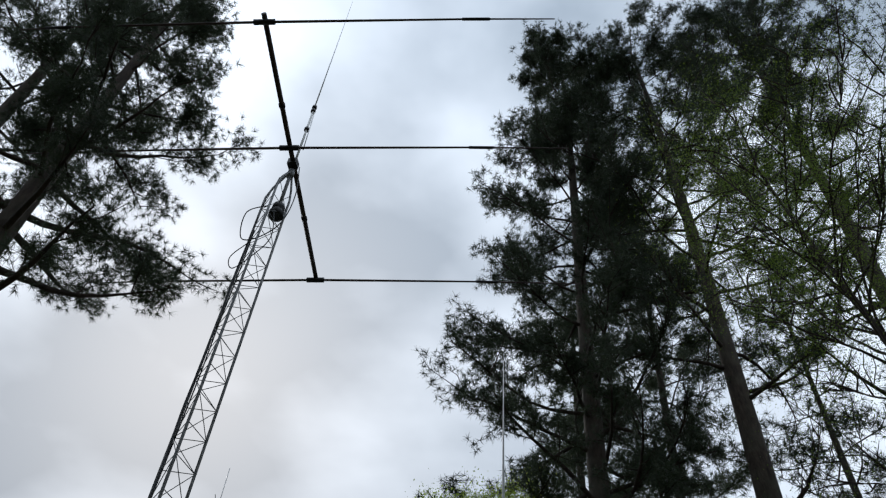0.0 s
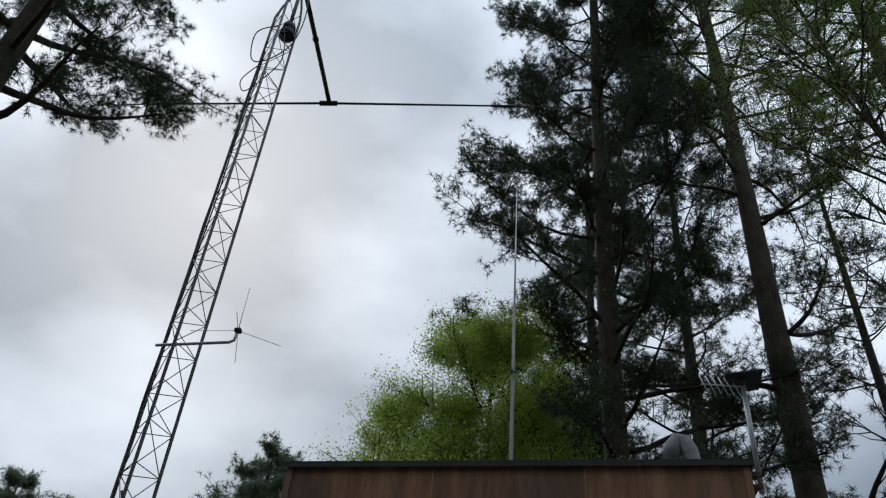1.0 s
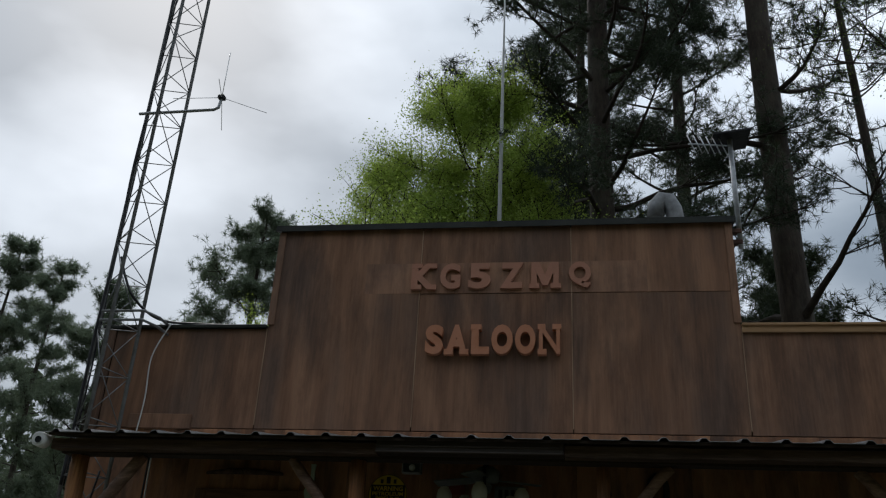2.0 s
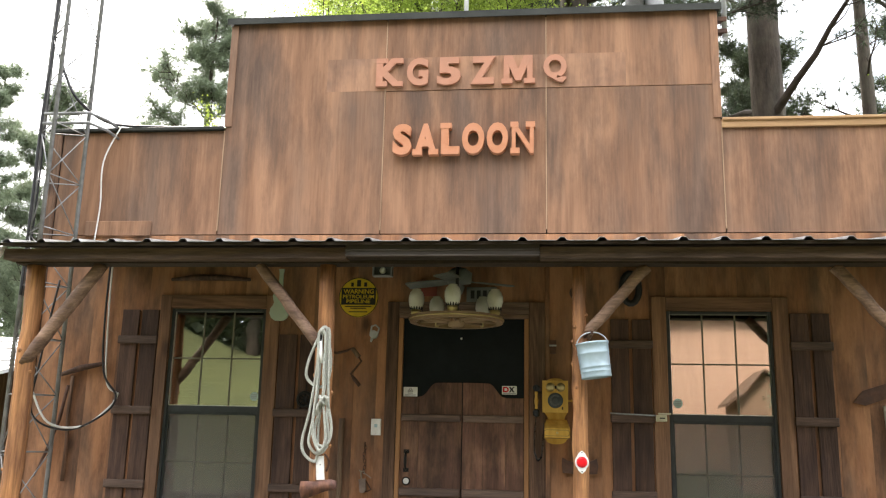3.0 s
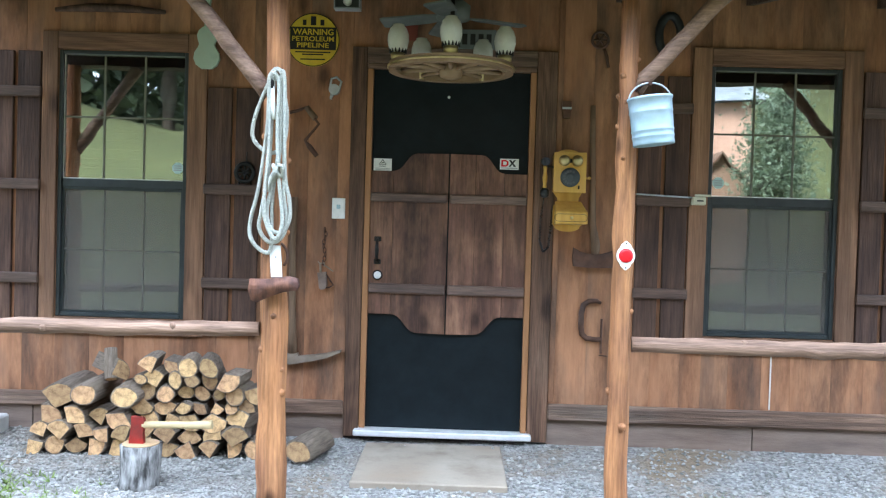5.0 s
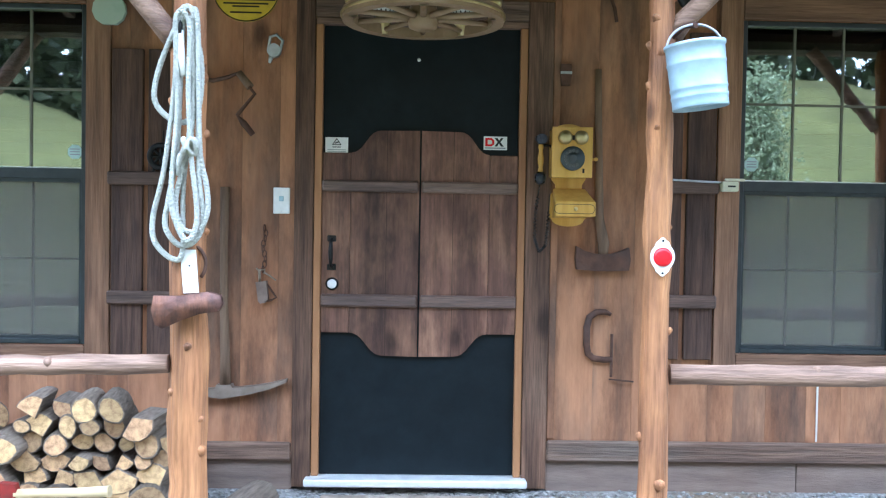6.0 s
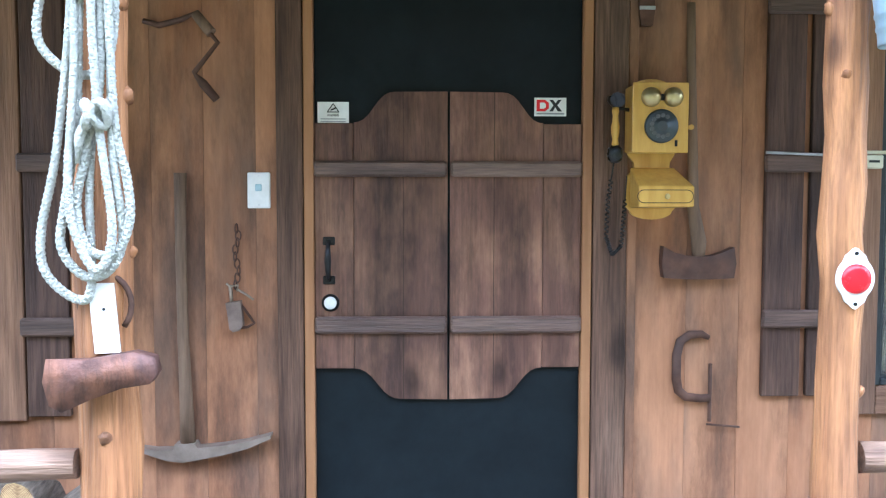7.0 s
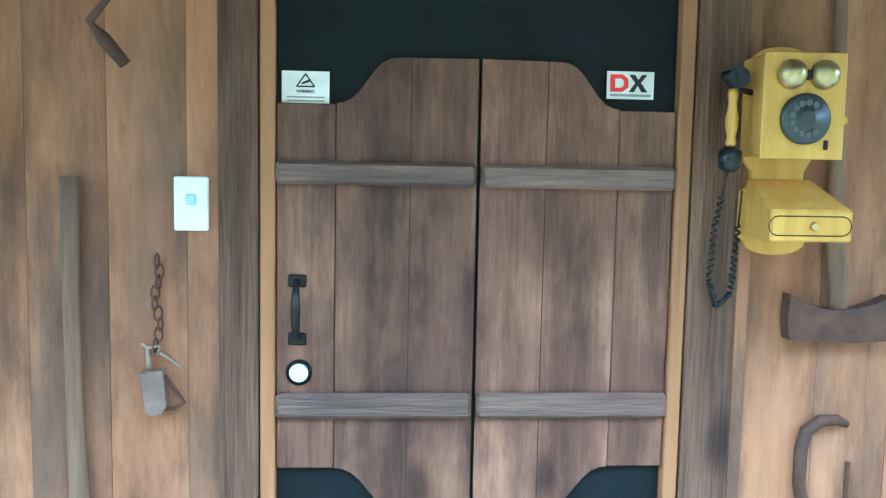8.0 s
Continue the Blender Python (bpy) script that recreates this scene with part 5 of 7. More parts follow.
M["palewood"] = surface("pale_axe_handle", (0.5, 0.38, 0.2), (0.66, 0.53, 0.32), 4, 0.6, stretch=ALONG_X, bump=0.2)
M["mint"] = surface("pale_green_paint", (0.33, 0.42, 0.34), (0.48, 0.56, 0.47), 8, 0.6, bump=0.2, stain=(0.25, 0.27, 0.2), stain_amt=0.4, stain_scale=8)
M["teal"] = surface("grey_teal_paint", (0.1, 0.115, 0.11), (0.18, 0.195, 0.185), 8, 0.6, bump=0.1)
M["pewter"] = plain("dark_pewter_boss", (0.11, 0.12, 0.125), 0.35, 0.7)
M["grey"] = plain("grey_print", (0.3, 0.31, 0.33), 0.6)
M["cream"] = plain("cream_plastic", (0.62, 0.6, 0.45), 0.5)


def words(name, body, x0, x1, z0, z1, y, mat, parent, bold=0.01):
    bm = glyph_mesh(body, x0, x1, z0, z1, y - 0.0012, y, bold)
    return part(name, bm, M[mat], parent)


def bar(name, x0, x1, z0, z1, y, mat, parent):
    bm = B()
    box(bm, x0, x1, y - 0.001, y, z0, z1)
    return part(name, bm, M[mat], parent)


def disc(r, c, y0, y1, n=32):
    bm = B()
    lathe(bm, [(r, -y1), (r, -y0)], (c[0], 0, c[1]), "y", n)
    return bm


# door stickers
st = thing("warning_sticker", (-0.379, -0.018, 1.507), "small white warning sticker with a triangle on the door", "sticker")
bm = B()
box(bm, -0.43, -0.328, -0.0075, -0.0035, 1.507, 1.579)
# the sticker lies on the leaf above the board's shoulder
part("sheet", bm, M["white"], st)
for a, b in (((-0.398, 1.546), (-0.379, 1.573)), ((-0.379, 1.573), (-0.36, 1.546)), ((-0.398, 1.546), (-0.36, 1.546))):
    bm = B()
    tube(bm, [(a[0], -0.0085, a[1]), (b[0], -0.0085, b[1])], 0.0016, 5)
    part("triangle_side", bm, M["blackpaint"], st)
bm = B()
plate(bm, [(-0.388, 1.55), (-0.37, 1.556), (-0.372, 1.561), (-0.386, 1.555)], -0.0088, -0.0078)
part("symbol", bm, M["blackpaint"], st)
words("heading", "WARNING", -0.399, -0.36, 1.532, 1.539, -0.008, "blackpaint", st)
for z in (1.522, 1.514):
    bar("text_bar", -0.42, -0.338, z, z + 0.003, -0.008, "grey", st)
lg = thing("logo_sticker", (0.336, -0.018, 1.536), "small white sticker with a red and black logo on the door", "sticker")
bm = B()
box(bm, 0.283, 0.389, -0.0075, -0.0035, 1.5365, 1.597)
part("sheet", bm, M["white"], lg)
bm = B()
for quad in ([(0.29, 1.552), (0.301, 1.552), (0.301, 1.59), (0.29, 1.59)], [(0.301, 1.552), (0.318, 1.552), (0.315, 1.561), (0.301, 1.561)], [(0.301, 1.581), (0.315, 1.581), (0.318, 1.59), (0.301, 1.59)],
             [(0.318, 1.552), (0.331, 1.562), (0.321, 1.566), (0.315, 1.561)], [(0.331, 1.562), (0.331, 1.58), (0.321, 1.576), (0.321, 1.566)], [(0.331, 1.58), (0.318, 1.59), (0.315, 1.581), (0.321, 1.576)]):
    plate(bm, quad, -0.009, -0.008)
part("red_shape", bm, M["red"], lg)
bm = B()
plate(bm, [(0.332, 1.552), (0.344, 1.552), (0.352, 1.566), (0.361, 1.552), (0.375, 1.552), (0.359, 1.572), (0.373, 1.59), (0.361, 1.59), (0.353, 1.579), (0.345, 1.59), (0.332, 1.59), (0.346, 1.572)], -0.009, -0.008)
part("black_shape", bm, M["blackpaint"], lg)
bar("text_bar", 0.29, 0.382, 1.542, 1.547, -0.008, "grey", lg)

# switch plate
sp = thing("wall_plate", (-0.62, -0.014, 1.231), "white plastic button plate screwed to the wall", "switch plate")
bm = B()
box(bm, -0.658, -0.584, -0.022, -0.0115, 1.231, 1.348, 0.003)
part("plate", bm, M["white"], sp)
bm = B()
box(bm, -0.632, -0.611, -0.026, -0.0225, 1.287, 1.31, 0.002)
part("button", bm, plain("pale_blue_button", (0.4, 0.55, 0.6), 0.3), sp, "pale blue square button")
for z in (1.242, 1.337):
    bm = disc(0.003, (-0.621, z), -0.0235, -0.022, 10)
    part("screw", bm, M["alu"], sp)

# round pipeline sign
sg = thing("pipeline_sign", (-0.79, -0.014, 2.083), "round yellow metal warning sign with black lettering", "sign")
SC = (-0.79, 2.233)
part("disc", disc(0.15, SC, -0.018, -0.0125, 48), M["yellowsign"], sg)
bm = B()
tube(bm, [(SC[0] + 0.147 * math.cos(a * math.pi / 24), -0.0195, SC[1] + 0.147 * math.sin(a * math.pi / 24)) for a in range(49)], 0.0025, 5)
part("rim", bm, M["blackpaint"], sg)
bm = B()
box(bm, SC[0] - 0.13, SC[0] + 0.13, -0.0195, -0.0185, SC[1] - 0.055, SC[1] + 0.072)
part("band", bm, M["blackpaint"], sg, "black band behind the words")
words("heading", "WARNING", SC[0] - 0.115, SC[0] + 0.115, SC[1] + 0.028, SC[1] + 0.062, -0.0205, "yellowsign", sg, 0.02)
words("line", "PETROLEUM", SC[0] - 0.118, SC[0] + 0.118, SC[1] - 0.008, SC[1] + 0.02, -0.0205, "yellowsign", sg, 0.015)
words("line", "PIPELINE", SC[0] - 0.09, SC[0] + 0.09, SC[1] - 0.043, SC[1] - 0.016, -0.0205, "yellowsign", sg, 0.015)
for z, w in ((-0.072, 0.1), (-0.085, 0.06), (-0.112, 0.07)):
    bar("text_bar", SC[0] - w, SC[0] + w, SC[1] + z, SC[1] + z + 0.007, -0.019, "blackpaint", sg)
for dx, w, h in ((-0.05, 0.02, 0.03), (0.0, 0.03, 0.05), (0.05, 0.022, 0.032)):
    bar("emblem", SC[0] + dx - w / 2, SC[0] + dx + w / 2, SC[1] + 0.082, SC[1] + 0.082 + h, -0.019, "blackpaint", sg)

# loudspeaker under the porch roof
ls = thing("loudspeaker", (-0.56, -0.25, 2.34), "small grey horn loudspeaker under the porch roof", "loudspeaker")
bm = B()
for a, b, c, d in ((-0.635, -0.495, 2.343, 2.35), (-0.635, -0.495, 2.423, 2.43), (-0.635, -0.628, 2.35, 2.423), (-0.502, -0.495, 2.35, 2.423)):
    box(bm, a, b, -0.31, -0.24, c, d)
part("horn_rim", bm, M["grey"], ls)
bm = B()
box(bm, -0.628, -0.502, -0.27, -0.245, 2.35, 2.423)
part("horn_back", bm, plain("dark_grey_plastic", (0.09, 0.095, 0.1), 0.5), ls)
bm = B()
lathe(bm, [(0.022, 0.27), (0.024, 0.285), (0.012, 0.3)], (-0.565, 0, 2.386), "y", 16)
part("driver", bm, M["white"], ls)
bm = B()
tube(bm, [(-0.565, -0.25, 2.386), (-0.565, -0.1, 2.42), (-0.565, -0.03, 2.45)], 0.012, 8)
part("arm", bm, M["blackiron"], ls)

# wagon-wheel chandelier and fan
WC = Vector((0.0, -0.56, 1.992))
ch = thing("wagon_wheel_chandelier", (WC.x, WC.y, WC.z), "wooden wagon-wheel chandelier with five opal glass globes", "chandelier")
bm = B()
n = 40
prof = [(-0.022, -0.02), (0.022, -0.02), (0.022, 0.02), (-0.022, 0.02)]
rings = []
for k in range(n):
    a = 2 * math.pi * k / n
    rings.append([bm.verts.new(WC + Vector(((0.29 + dr) * math.cos(a), (0.29 + dr) * math.sin(a), dz))) for dr, dz in prof])
for k in range(n):
    for q in range(4):
        bm.faces.new((rings[k][q], rings[k][(q + 1) % 4], rings[(k + 1) % n][(q + 1) % 4], rings[(k + 1) % n][q]))
M["wheel"] = surface("varnished_wheel_wood", (0.2, 0.125, 0.07), (0.36, 0.25, 0.15), 4, 0.45, bump=0.15)
part("wheel_rim", bm, M["wheel"], ch)
bm = B()
tube(bm, [WC + Vector((0.315 * math.cos(2 * math.pi * k / n), 0.315 * math.sin(2 * math.pi * k / n), 0)) for k in range(n + 1)], 0.006, 6, caps=False)
part("iron_tyre", bm, M["brass"], ch)
for k in range(10):
    a = 2 * math.pi * (k + 0.5) / 10
    bm = B()
    tube(bm, [WC + Vector((0.04 * math.cos(a), 0.04 * math.sin(a), 0)), WC + Vector((0.275 * math.cos(a), 0.275 * math.sin(a), 0))], [0.014, 0.01], 8)
    part("spoke", bm, M["wheel"], ch)
bm = B()
lathe(bm, [(0.03, -0.05), (0.055, -0.04), (0.06, 0), (0.05, 0.05), (0.03, 0.07)], WC, "z", 16)
part("hub", bm, M["wheel"], ch)
bm = B()
tube(bm, [WC + Vector((0, 0, 0.06)), (WC.x, WC.y, 2.47)], 0.012, 8)
part("stem", bm, M["blackiron"], ch)
for k in range(5):
    a = radians(-90 + 72 * k)
    c = WC + Vector((0.275 * math.cos(a), 0.275 * math.sin(a), 0.0))
    bm = B()
    lathe(bm, [(0.016, -0.02), (0.02, 0.015), (0.034, 0.03), (0.036, 0.055)], c, "z", 14)
    cup = part("lamp_cup", bm, M["brass"], ch, "pierced brass lamp cup")
    bm = B()
    for q in range(14):
        b = 2 * math.pi * q / 14
        p = c + Vector((0.038 * math.cos(b), 0.038 * math.sin(b), 0.055))
        tube(bm, [p, p + Vector((0.004 * math.cos(b), 0.004 * math.sin(b), 0.022))], [0.006, 0.002], 4)
    part("gallery", bm, M["blackiron"], cup)
    bm = B()
    lathe(bm, [(0.032, 0.055), (0.046, 0.08), (0.053, 0.115), (0.052, 0.145), (0.042, 0.175), (0.03, 0.187), (0.029, 0.195)], c, "z", 20)
    part("globe", bm, M["opal"], cup, "opal white glass globe")
fan = thing("ceiling_fan", (WC.x, -0.42, 2.28), "grey-teal ceiling fan with flat blades above the chandelier", "fan")
bm = B()
lathe(bm, [(0.03, -0.05), (0.085, -0.04), (0.09, 0.03), (0.05, 0.06)], (WC.x, -0.42, 2.31), "z", 18)
part("motor", bm, M["teal"], fan)
bm = B()
tube(bm, [(WC.x, -0.42, 2.36), (WC.x, -0.42, 2.53)], 0.014, 8)
part("rod", bm, M["blackiron"], fan)
for a in (12, 102, 168, 258):
    ca, sa = math.cos(radians(a)), math.sin(radians(a))
    bm = B()
    vs = []
    for d, w in ((0.08, 0.03), (0.14, 0.055), (0.36, 0.065), (0.38, 0.05)):
        for s in (-1, 1):
            vs.append((WC.x + d * ca - s * w * sa, -0.42 + d * sa + s * w * ca, 2.29 + s * 0.008 - d * 0.06))
    up = [bm.verts.new(v) for v in vs]
    dn = [bm.verts.new((v[0], v[1], v[2] - 0.008)) for v in vs]
    for q in range(3):
        bm.faces.new((up[2 * q], up[2 * q + 1], up[2 * q + 3], up[2 * q + 2]))
        bm.faces.new((dn[2 * q], dn[2 * q + 1], dn[2 * q + 3], dn[2 * q + 2]))
        for s in (0, 1):
            bm.faces.new((up[2 * q + s], up[2 * q + 2 + s], dn[2 * q + 2 + s], dn[2 * q + s]))
    bm.faces.new((up[0], up[1], dn[1], dn[0]))
    bm.faces.new((up[6], up[7], dn[7], dn[6]))
    part("blade", bm, M["teal"], fan)
lp = thing("old_plate", (0.1, -0.02, 2.19), "small faded metal plate nailed over the door", "plate")
bm = B()
box(bm, 0.02, 0.24, -0.038, -0.0345, 2.2, 2.31, 0.002)
part("sheet", bm, M["teal"], lp)
for k in range(4):
    bar("text_bar", 0.05 + k * 0.045, 0.078 + k * 0.045, 2.225, 2.285, -0.0385, "blackpaint", lp)
lp = thing("old_plate", (-0.3, -0.02, 2.25), "small rust-red metal plate nailed over the door", "plate")
bm = B()
box(bm, -0.36, -0.2, -0.0385, -0.0345, 2.24, 2.36, 0.002)
part("sheet", bm, plain("rust_red_plate", (0.2, 0.05, 0.035), 0.6), lp)


# wall telephone
def telephone():
    t = thing("wall_telephone", (0.66, -0.014, 1.207), "old-style yellow wooden wall telephone with brass bells and dial", "telephone")
    bm = B()
    out = []
    for k in range(13):
        a = math.pi * k / 12
        out.append((0.655 + 0.062 * math.cos(a), 1.64 + 0.026 * math.sin(a)))
    out += [(0.588, 1.63), (0.58, 1.6), (0.58, 1.42), (0.6, 1.395), (0.602, 1.37), (0.578, 1.35), (0.575, 1.25)]
    for k in range(11):
        a = math.pi + math.pi * k / 10
        out.append((0.66 + 0.07 * math.cos(a), 1.235 + 0.028 * math.sin(a)))
    out += [(0.745, 1.25), (0.742, 1.35), (0.718, 1.37), (0.72, 1.395), (0.735, 1.42), (0.735, 1.6), (0.725, 1.63)]
    plate(bm, out, -0.045, -0.0125)
    part("backboard", bm, M["phonewood"], t)
    bm = B()
    box(bm, 0.568, 0.736, -0.16, -0.0455, 1.424, 1.636, 0.005)
    case = part("case", bm, M["phonewood"], t)
    bm = B()
    box(bm, 0.563, 0.741, -0.166, -0.16, 1.42, 1.64, 0.002)
    part("front_board", bm, M["phonewood"], case)
    for x in (0.62, 0.69):
        bm = B()
        lathe(bm, [(0.031, 0.167), (0.03, 0.178), (0.023, 0.19), (0.012, 0.197), (0.004, 0.2)], (x, 0, 1.594), "y", 20)
        part("bell", bm, M["brass"], case, "round brass bell")
    bm = B()
    box(bm, 0.65, 0.66, -0.178, -0.167, 1.583, 1.603, 0.002)
    part("clapper", bm, M["blackiron"], case)
    bm = B()
    lathe(bm, [(0.053, 0.167), (0.053, 0.176), (0.046, 0.181), (0.018, 0.182), (0.016, 0.185)], (0.653, 0, 1.503), "y", 32)
    dial = part("dial", bm, plain("dark_pewter", (0.07, 0.08, 0.085), 0.4, 0.6), case, "round dark metal dial")
    for k in range(10):
        a = radians(60 + 27 * k)
        bm = B()
        lathe(bm, [(0.007, 0.181), (0.007, 0.1835)], (0.653 + 0.033 * math.cos(a), 0, 1.503 + 0.033 * math.sin(a)), "y", 10)
        part("finger_hole", bm, M["pewter"], dial)
    bm = B()
    box(bm, 0.697, 0.706, -0.17, -0.167, 1.44, 1.46, 0.001)
    part("keyhole", bm, M["blackiron"], case)
    bm = B()
    tube(bm, [(0.74, -0.1, 1.505), (0.768, -0.1, 1.505)], [0.008, 0.005], 8)
    tube(bm, [(0.766, -0.1, 1.505), (0.766, -0.118, 1.505)], [0.007, 0.009], 8)
    part("crank", bm, M["phonewood"], case)
    bm = B()
    vs = [bm.verts.new(p) for p in ((0.588, -0.046, 1.378), (0.735, -0.046, 1.378), (0.752, -0.205, 1.315), (0.576, -0.205, 1.315),
                                    (0.588, -0.046, 1.245), (0.735, -0.046, 1.245), (0.752, -0.205, 1.25), (0.576, -0.205, 1.25))]
    for f in ((0, 1, 2, 3), (4, 5, 6, 7), (0, 1, 5, 4), (1, 2, 6, 5), (2, 3, 7, 6), (3, 0, 4, 7)):
        bm.faces.new([vs[q] for q in f])
    bmesh.ops.bevel(bm, geom=list(bm.edges), offset=0.004, segments=1, affect="EDGES")
    shelf = part("shelf_box", bm, M["phonewood"], t)
    bm = B()
    ol = [(0.592 + 0.02 * math.cos(a), 1.283 + 0.02 * math.sin(a)) for a in (radians(90 + 20 * k) for k in range(10))]
    ol += [(0.736 + 0.02 * math.cos(a) - 0.008, 1.283 + 0.02 * math.sin(a)) for a in (radians(-90 + 20 * k) for k in range(10))]
    tube(bm, [(x, -0.206, z) for x, z in ol + ol[:1]], 0.0012, 4, caps=False)
    part("drawer_line", bm, M["blackpaint"], shelf)
    bm = B()
    lathe(bm, [(0.004, 0.205), (0.009, 0.213), (0.007, 0.22)], (0.664, 0, 1.283), "y", 12)
    part("drawer_knob", bm, M["brass"], shelf)
    bm = B()
    lathe(bm, [(0.008, -0.06), (0.012, -0.055), (0.009, -0.04), (0.013, -0.02), (0.014, 0.0), (0.01, 0.02), (0.009, 0.035), (0.012, 0.05), (0.01, 0.062)], (0.522, -0.11, 1.505), "z", 14)
    hs = part("handset", bm, M["phonewood"], t, "yellow turned wooden handset grip")
    bm = B()
    lathe(bm, [(0.01, 0.0), (0.022, 0.008), (0.026, 0.025), (0.024, 0.045), (0.012, 0.055)], (0.522, -0.11, 1.39), "z", 16)
    part("mouthpiece", bm, M["black"], hs)
    bm = B()
    lathe(bm, [(0.01, 0.0), (0.02, 0.01), (0.027, 0.02), (0.026, 0.034), (0.01, 0.04)], (0.522, -0.11, 1.567), "z", 16)
    tube(bm, [(0.522, -0.11, 1.585), (0.522, -0.14, 1.588)], [0.016, 0.024], 14)
    part("earpiece", bm, M["black"], hs)
    bm = B()
    tube(bm, [(0.57, -0.1, 1.56), (0.54, -0.1, 1.565), (0.522, -0.085, 1.56)], 0.006, 8)
    part("hook", bm, M["blackiron"], case)
    bm = B()
    pts = []
    path = [Vector(p) for p in ((0.52, -0.105, 1.39), (0.508, -0.08, 1.27), (0.508, -0.06, 1.15), (0.53, -0.055, 1.09), (0.558, -0.06, 1.12), (0.566, -0.06, 1.22), (0.574, -0.06, 1.35))]
    total = 260
    for i in range(total):
        u = i / (total - 1) * (len(path) - 1)
        j = min(int(u), len(path) - 2)
        c = path[j].lerp(path[j + 1], u - j)
        if 0.45 < u < 5.4:
            a = i * 1.1
            c = c + Vector((0.006 * math.cos(a), 0.006 * math.sin(a), 0))
        pts.append(c)
    tube(bm, pts, 0.0028, 4)
    part("coiled_cord", bm, M["black"], t, "black coiled cord hanging in a loop")
    t.location += Vector((0.007, 0, -0.011))


telephone()


# tools hung on the wall
def wall_tool(name, label, category, base):
    return thing(name, base, label, category, "old tools on the wall")


t = wall_tool("double_bit_axe", "old double-bit axe with rusty head and grey handle", "axe", (0.81, -0.02, 1.01))
bm = B()
tube(bm, [(0.782, -0.036, 1.915), (0.786, -0.036, 1.7), (0.795, -0.036, 1.45), (0.8, -0.036, 1.25), (0.822, -0.036, 1.13), (0.82, -0.036, 1.06)], [0.014, 0.016, 0.017, 0.02, 0.026, 0.02], 10, flat=0.6)
part("handle", bm, M["oldhandle"], t)
bm = B()
plate(bm, [(0.698, 1.118), (0.735, 1.098), (0.78, 1.086), (0.82, 1.083), (0.86, 1.086), (0.9, 1.098), (0.935, 1.115), (0.943, 1.06), (0.936, 1.012), (0.86, 1.008), (0.78, 1.008), (0.7, 1.014), (0.694, 1.06)], -0.056, -0.016)
part("head", bm, M["rust"], t, "rusty iron axe head")

t.location += Vector((0.01, 0, -0.01))

t = wall_tool("pickaxe", "old pickaxe with curved iron head and grey wooden handle", "pickaxe", (-0.86, -0.02, 0.4))
bm = B()
tube(bm, [(-0.87, -0.036, 1.345), (-0.872, -0.036, 1.1), (-0.868, -0.036, 0.8), (-0.862, -0.036, 0.6), (-0.858, -0.036, 0.46)], [0.021, 0.018, 0.019, 0.022, 0.026], 10)
part("handle", bm, M["oldhandle"], t)
bm = B()
plate(bm, [(-1.02, 0.452), (-0.96, 0.443), (-0.9, 0.445), (-0.895, 0.462), (-0.828, 0.465), (-0.822, 0.45), (-0.74, 0.457), (-0.66, 0.47), (-0.583, 0.49), (-0.585, 0.478), (-0.66, 0.446), (-0.74, 0.425), (-0.82, 0.41), (-0.87, 0.402), (-0.92, 0.408), (-0.97, 0.425), (-1.02, 0.443)], -0.066, -0.016)
part("head", bm, surface("pale_worn_iron", (0.17, 0.13, 0.1), (0.32, 0.26, 0.21), 10, 0.6, 0.5, 0.2), t, "worn pale iron pick head")

t = wall_tool("c_clamp", "rusty iron C-clamp with threaded screw", "clamp", (0.82, -0.02, 0.5))
bm = B()
tube(bm, [(0.866, -0.032, 0.818), (0.84, -0.032, 0.83), (0.8, -0.032, 0.828), (0.768, -0.032, 0.805), (0.757, -0.032, 0.76), (0.757, -0.032, 0.68), (0.765, -0.032, 0.64), (0.79, -0.032, 0.618), (0.84, -0.032, 0.612), (0.872, -0.032, 0.614)], [0.008, 0.013, 0.015, 0.016, 0.016, 0.016, 0.016, 0.015, 0.014, 0.014], 10, flat=0.8)
part("frame", bm, M["rust"], t)
bm = B()
scr = [(0.872, -0.032, 0.73 - 0.004 * k) for k in range(50)]
tube(bm, scr, [0.0075 if k % 2 else 0.0055 for k in range(50)], 8)
part("screw", bm, M["rust"], t)
bm = B()
tube(bm, [(0.862, -0.032, 0.524), (0.975, -0.034, 0.514)], 0.0035, 6)
part("tommy_bar", bm, M["rust"], t)

t.location += Vector((0.008, 0, -0.018))

t = wall_tool("padlock_and_chain", "rusty padlock hung from a short chain", "padlock", (-0.7, -0.014, 0.82))
for k in range(9):
    z = 1.165 - 0.023 * k
    x = -0.695 + 0.006 * math.sin(k * 1.3)
    bm = B()
    lk = [(x + (0.008 * math.cos(a) if k % 2 else 0.003 * math.cos(a)), -0.022 + (0.003 * math.cos(a) if k % 2 else 0.008 * math.cos(a)), z + 0.016 * math.sin(a)) for a in (radians(40 * q) for q in range(10))]
    tube(bm, lk, 0.0026, 5, caps=False)
    part("chain_link", bm, M["rust"], t)
bm = B()
plate(bm, [(-0.728, 0.922), (-0.68, 0.93), (-0.678, 0.915), (-0.672, 0.85), (-0.685, 0.832), (-0.705, 0.828), (-0.716, 0.838), (-0.724, 0.9)], -0.05, -0.018)
part("lock_body", bm, surface("pale_rusty_lock", (0.13, 0.095, 0.08), (0.27, 0.2, 0.165), 14, 0.6, 0.4, 0.25), t)
bm = B()
tube(bm, [(-0.68, -0.03, 0.915), (-0.655, -0.03, 0.88), (-0.638, -0.03, 0.855), (-0.66, -0.03, 0.842), (-0.695, -0.03, 0.838)], 0.0045, 6)
part("shackle", bm, M["rust"], t)
bm = B()
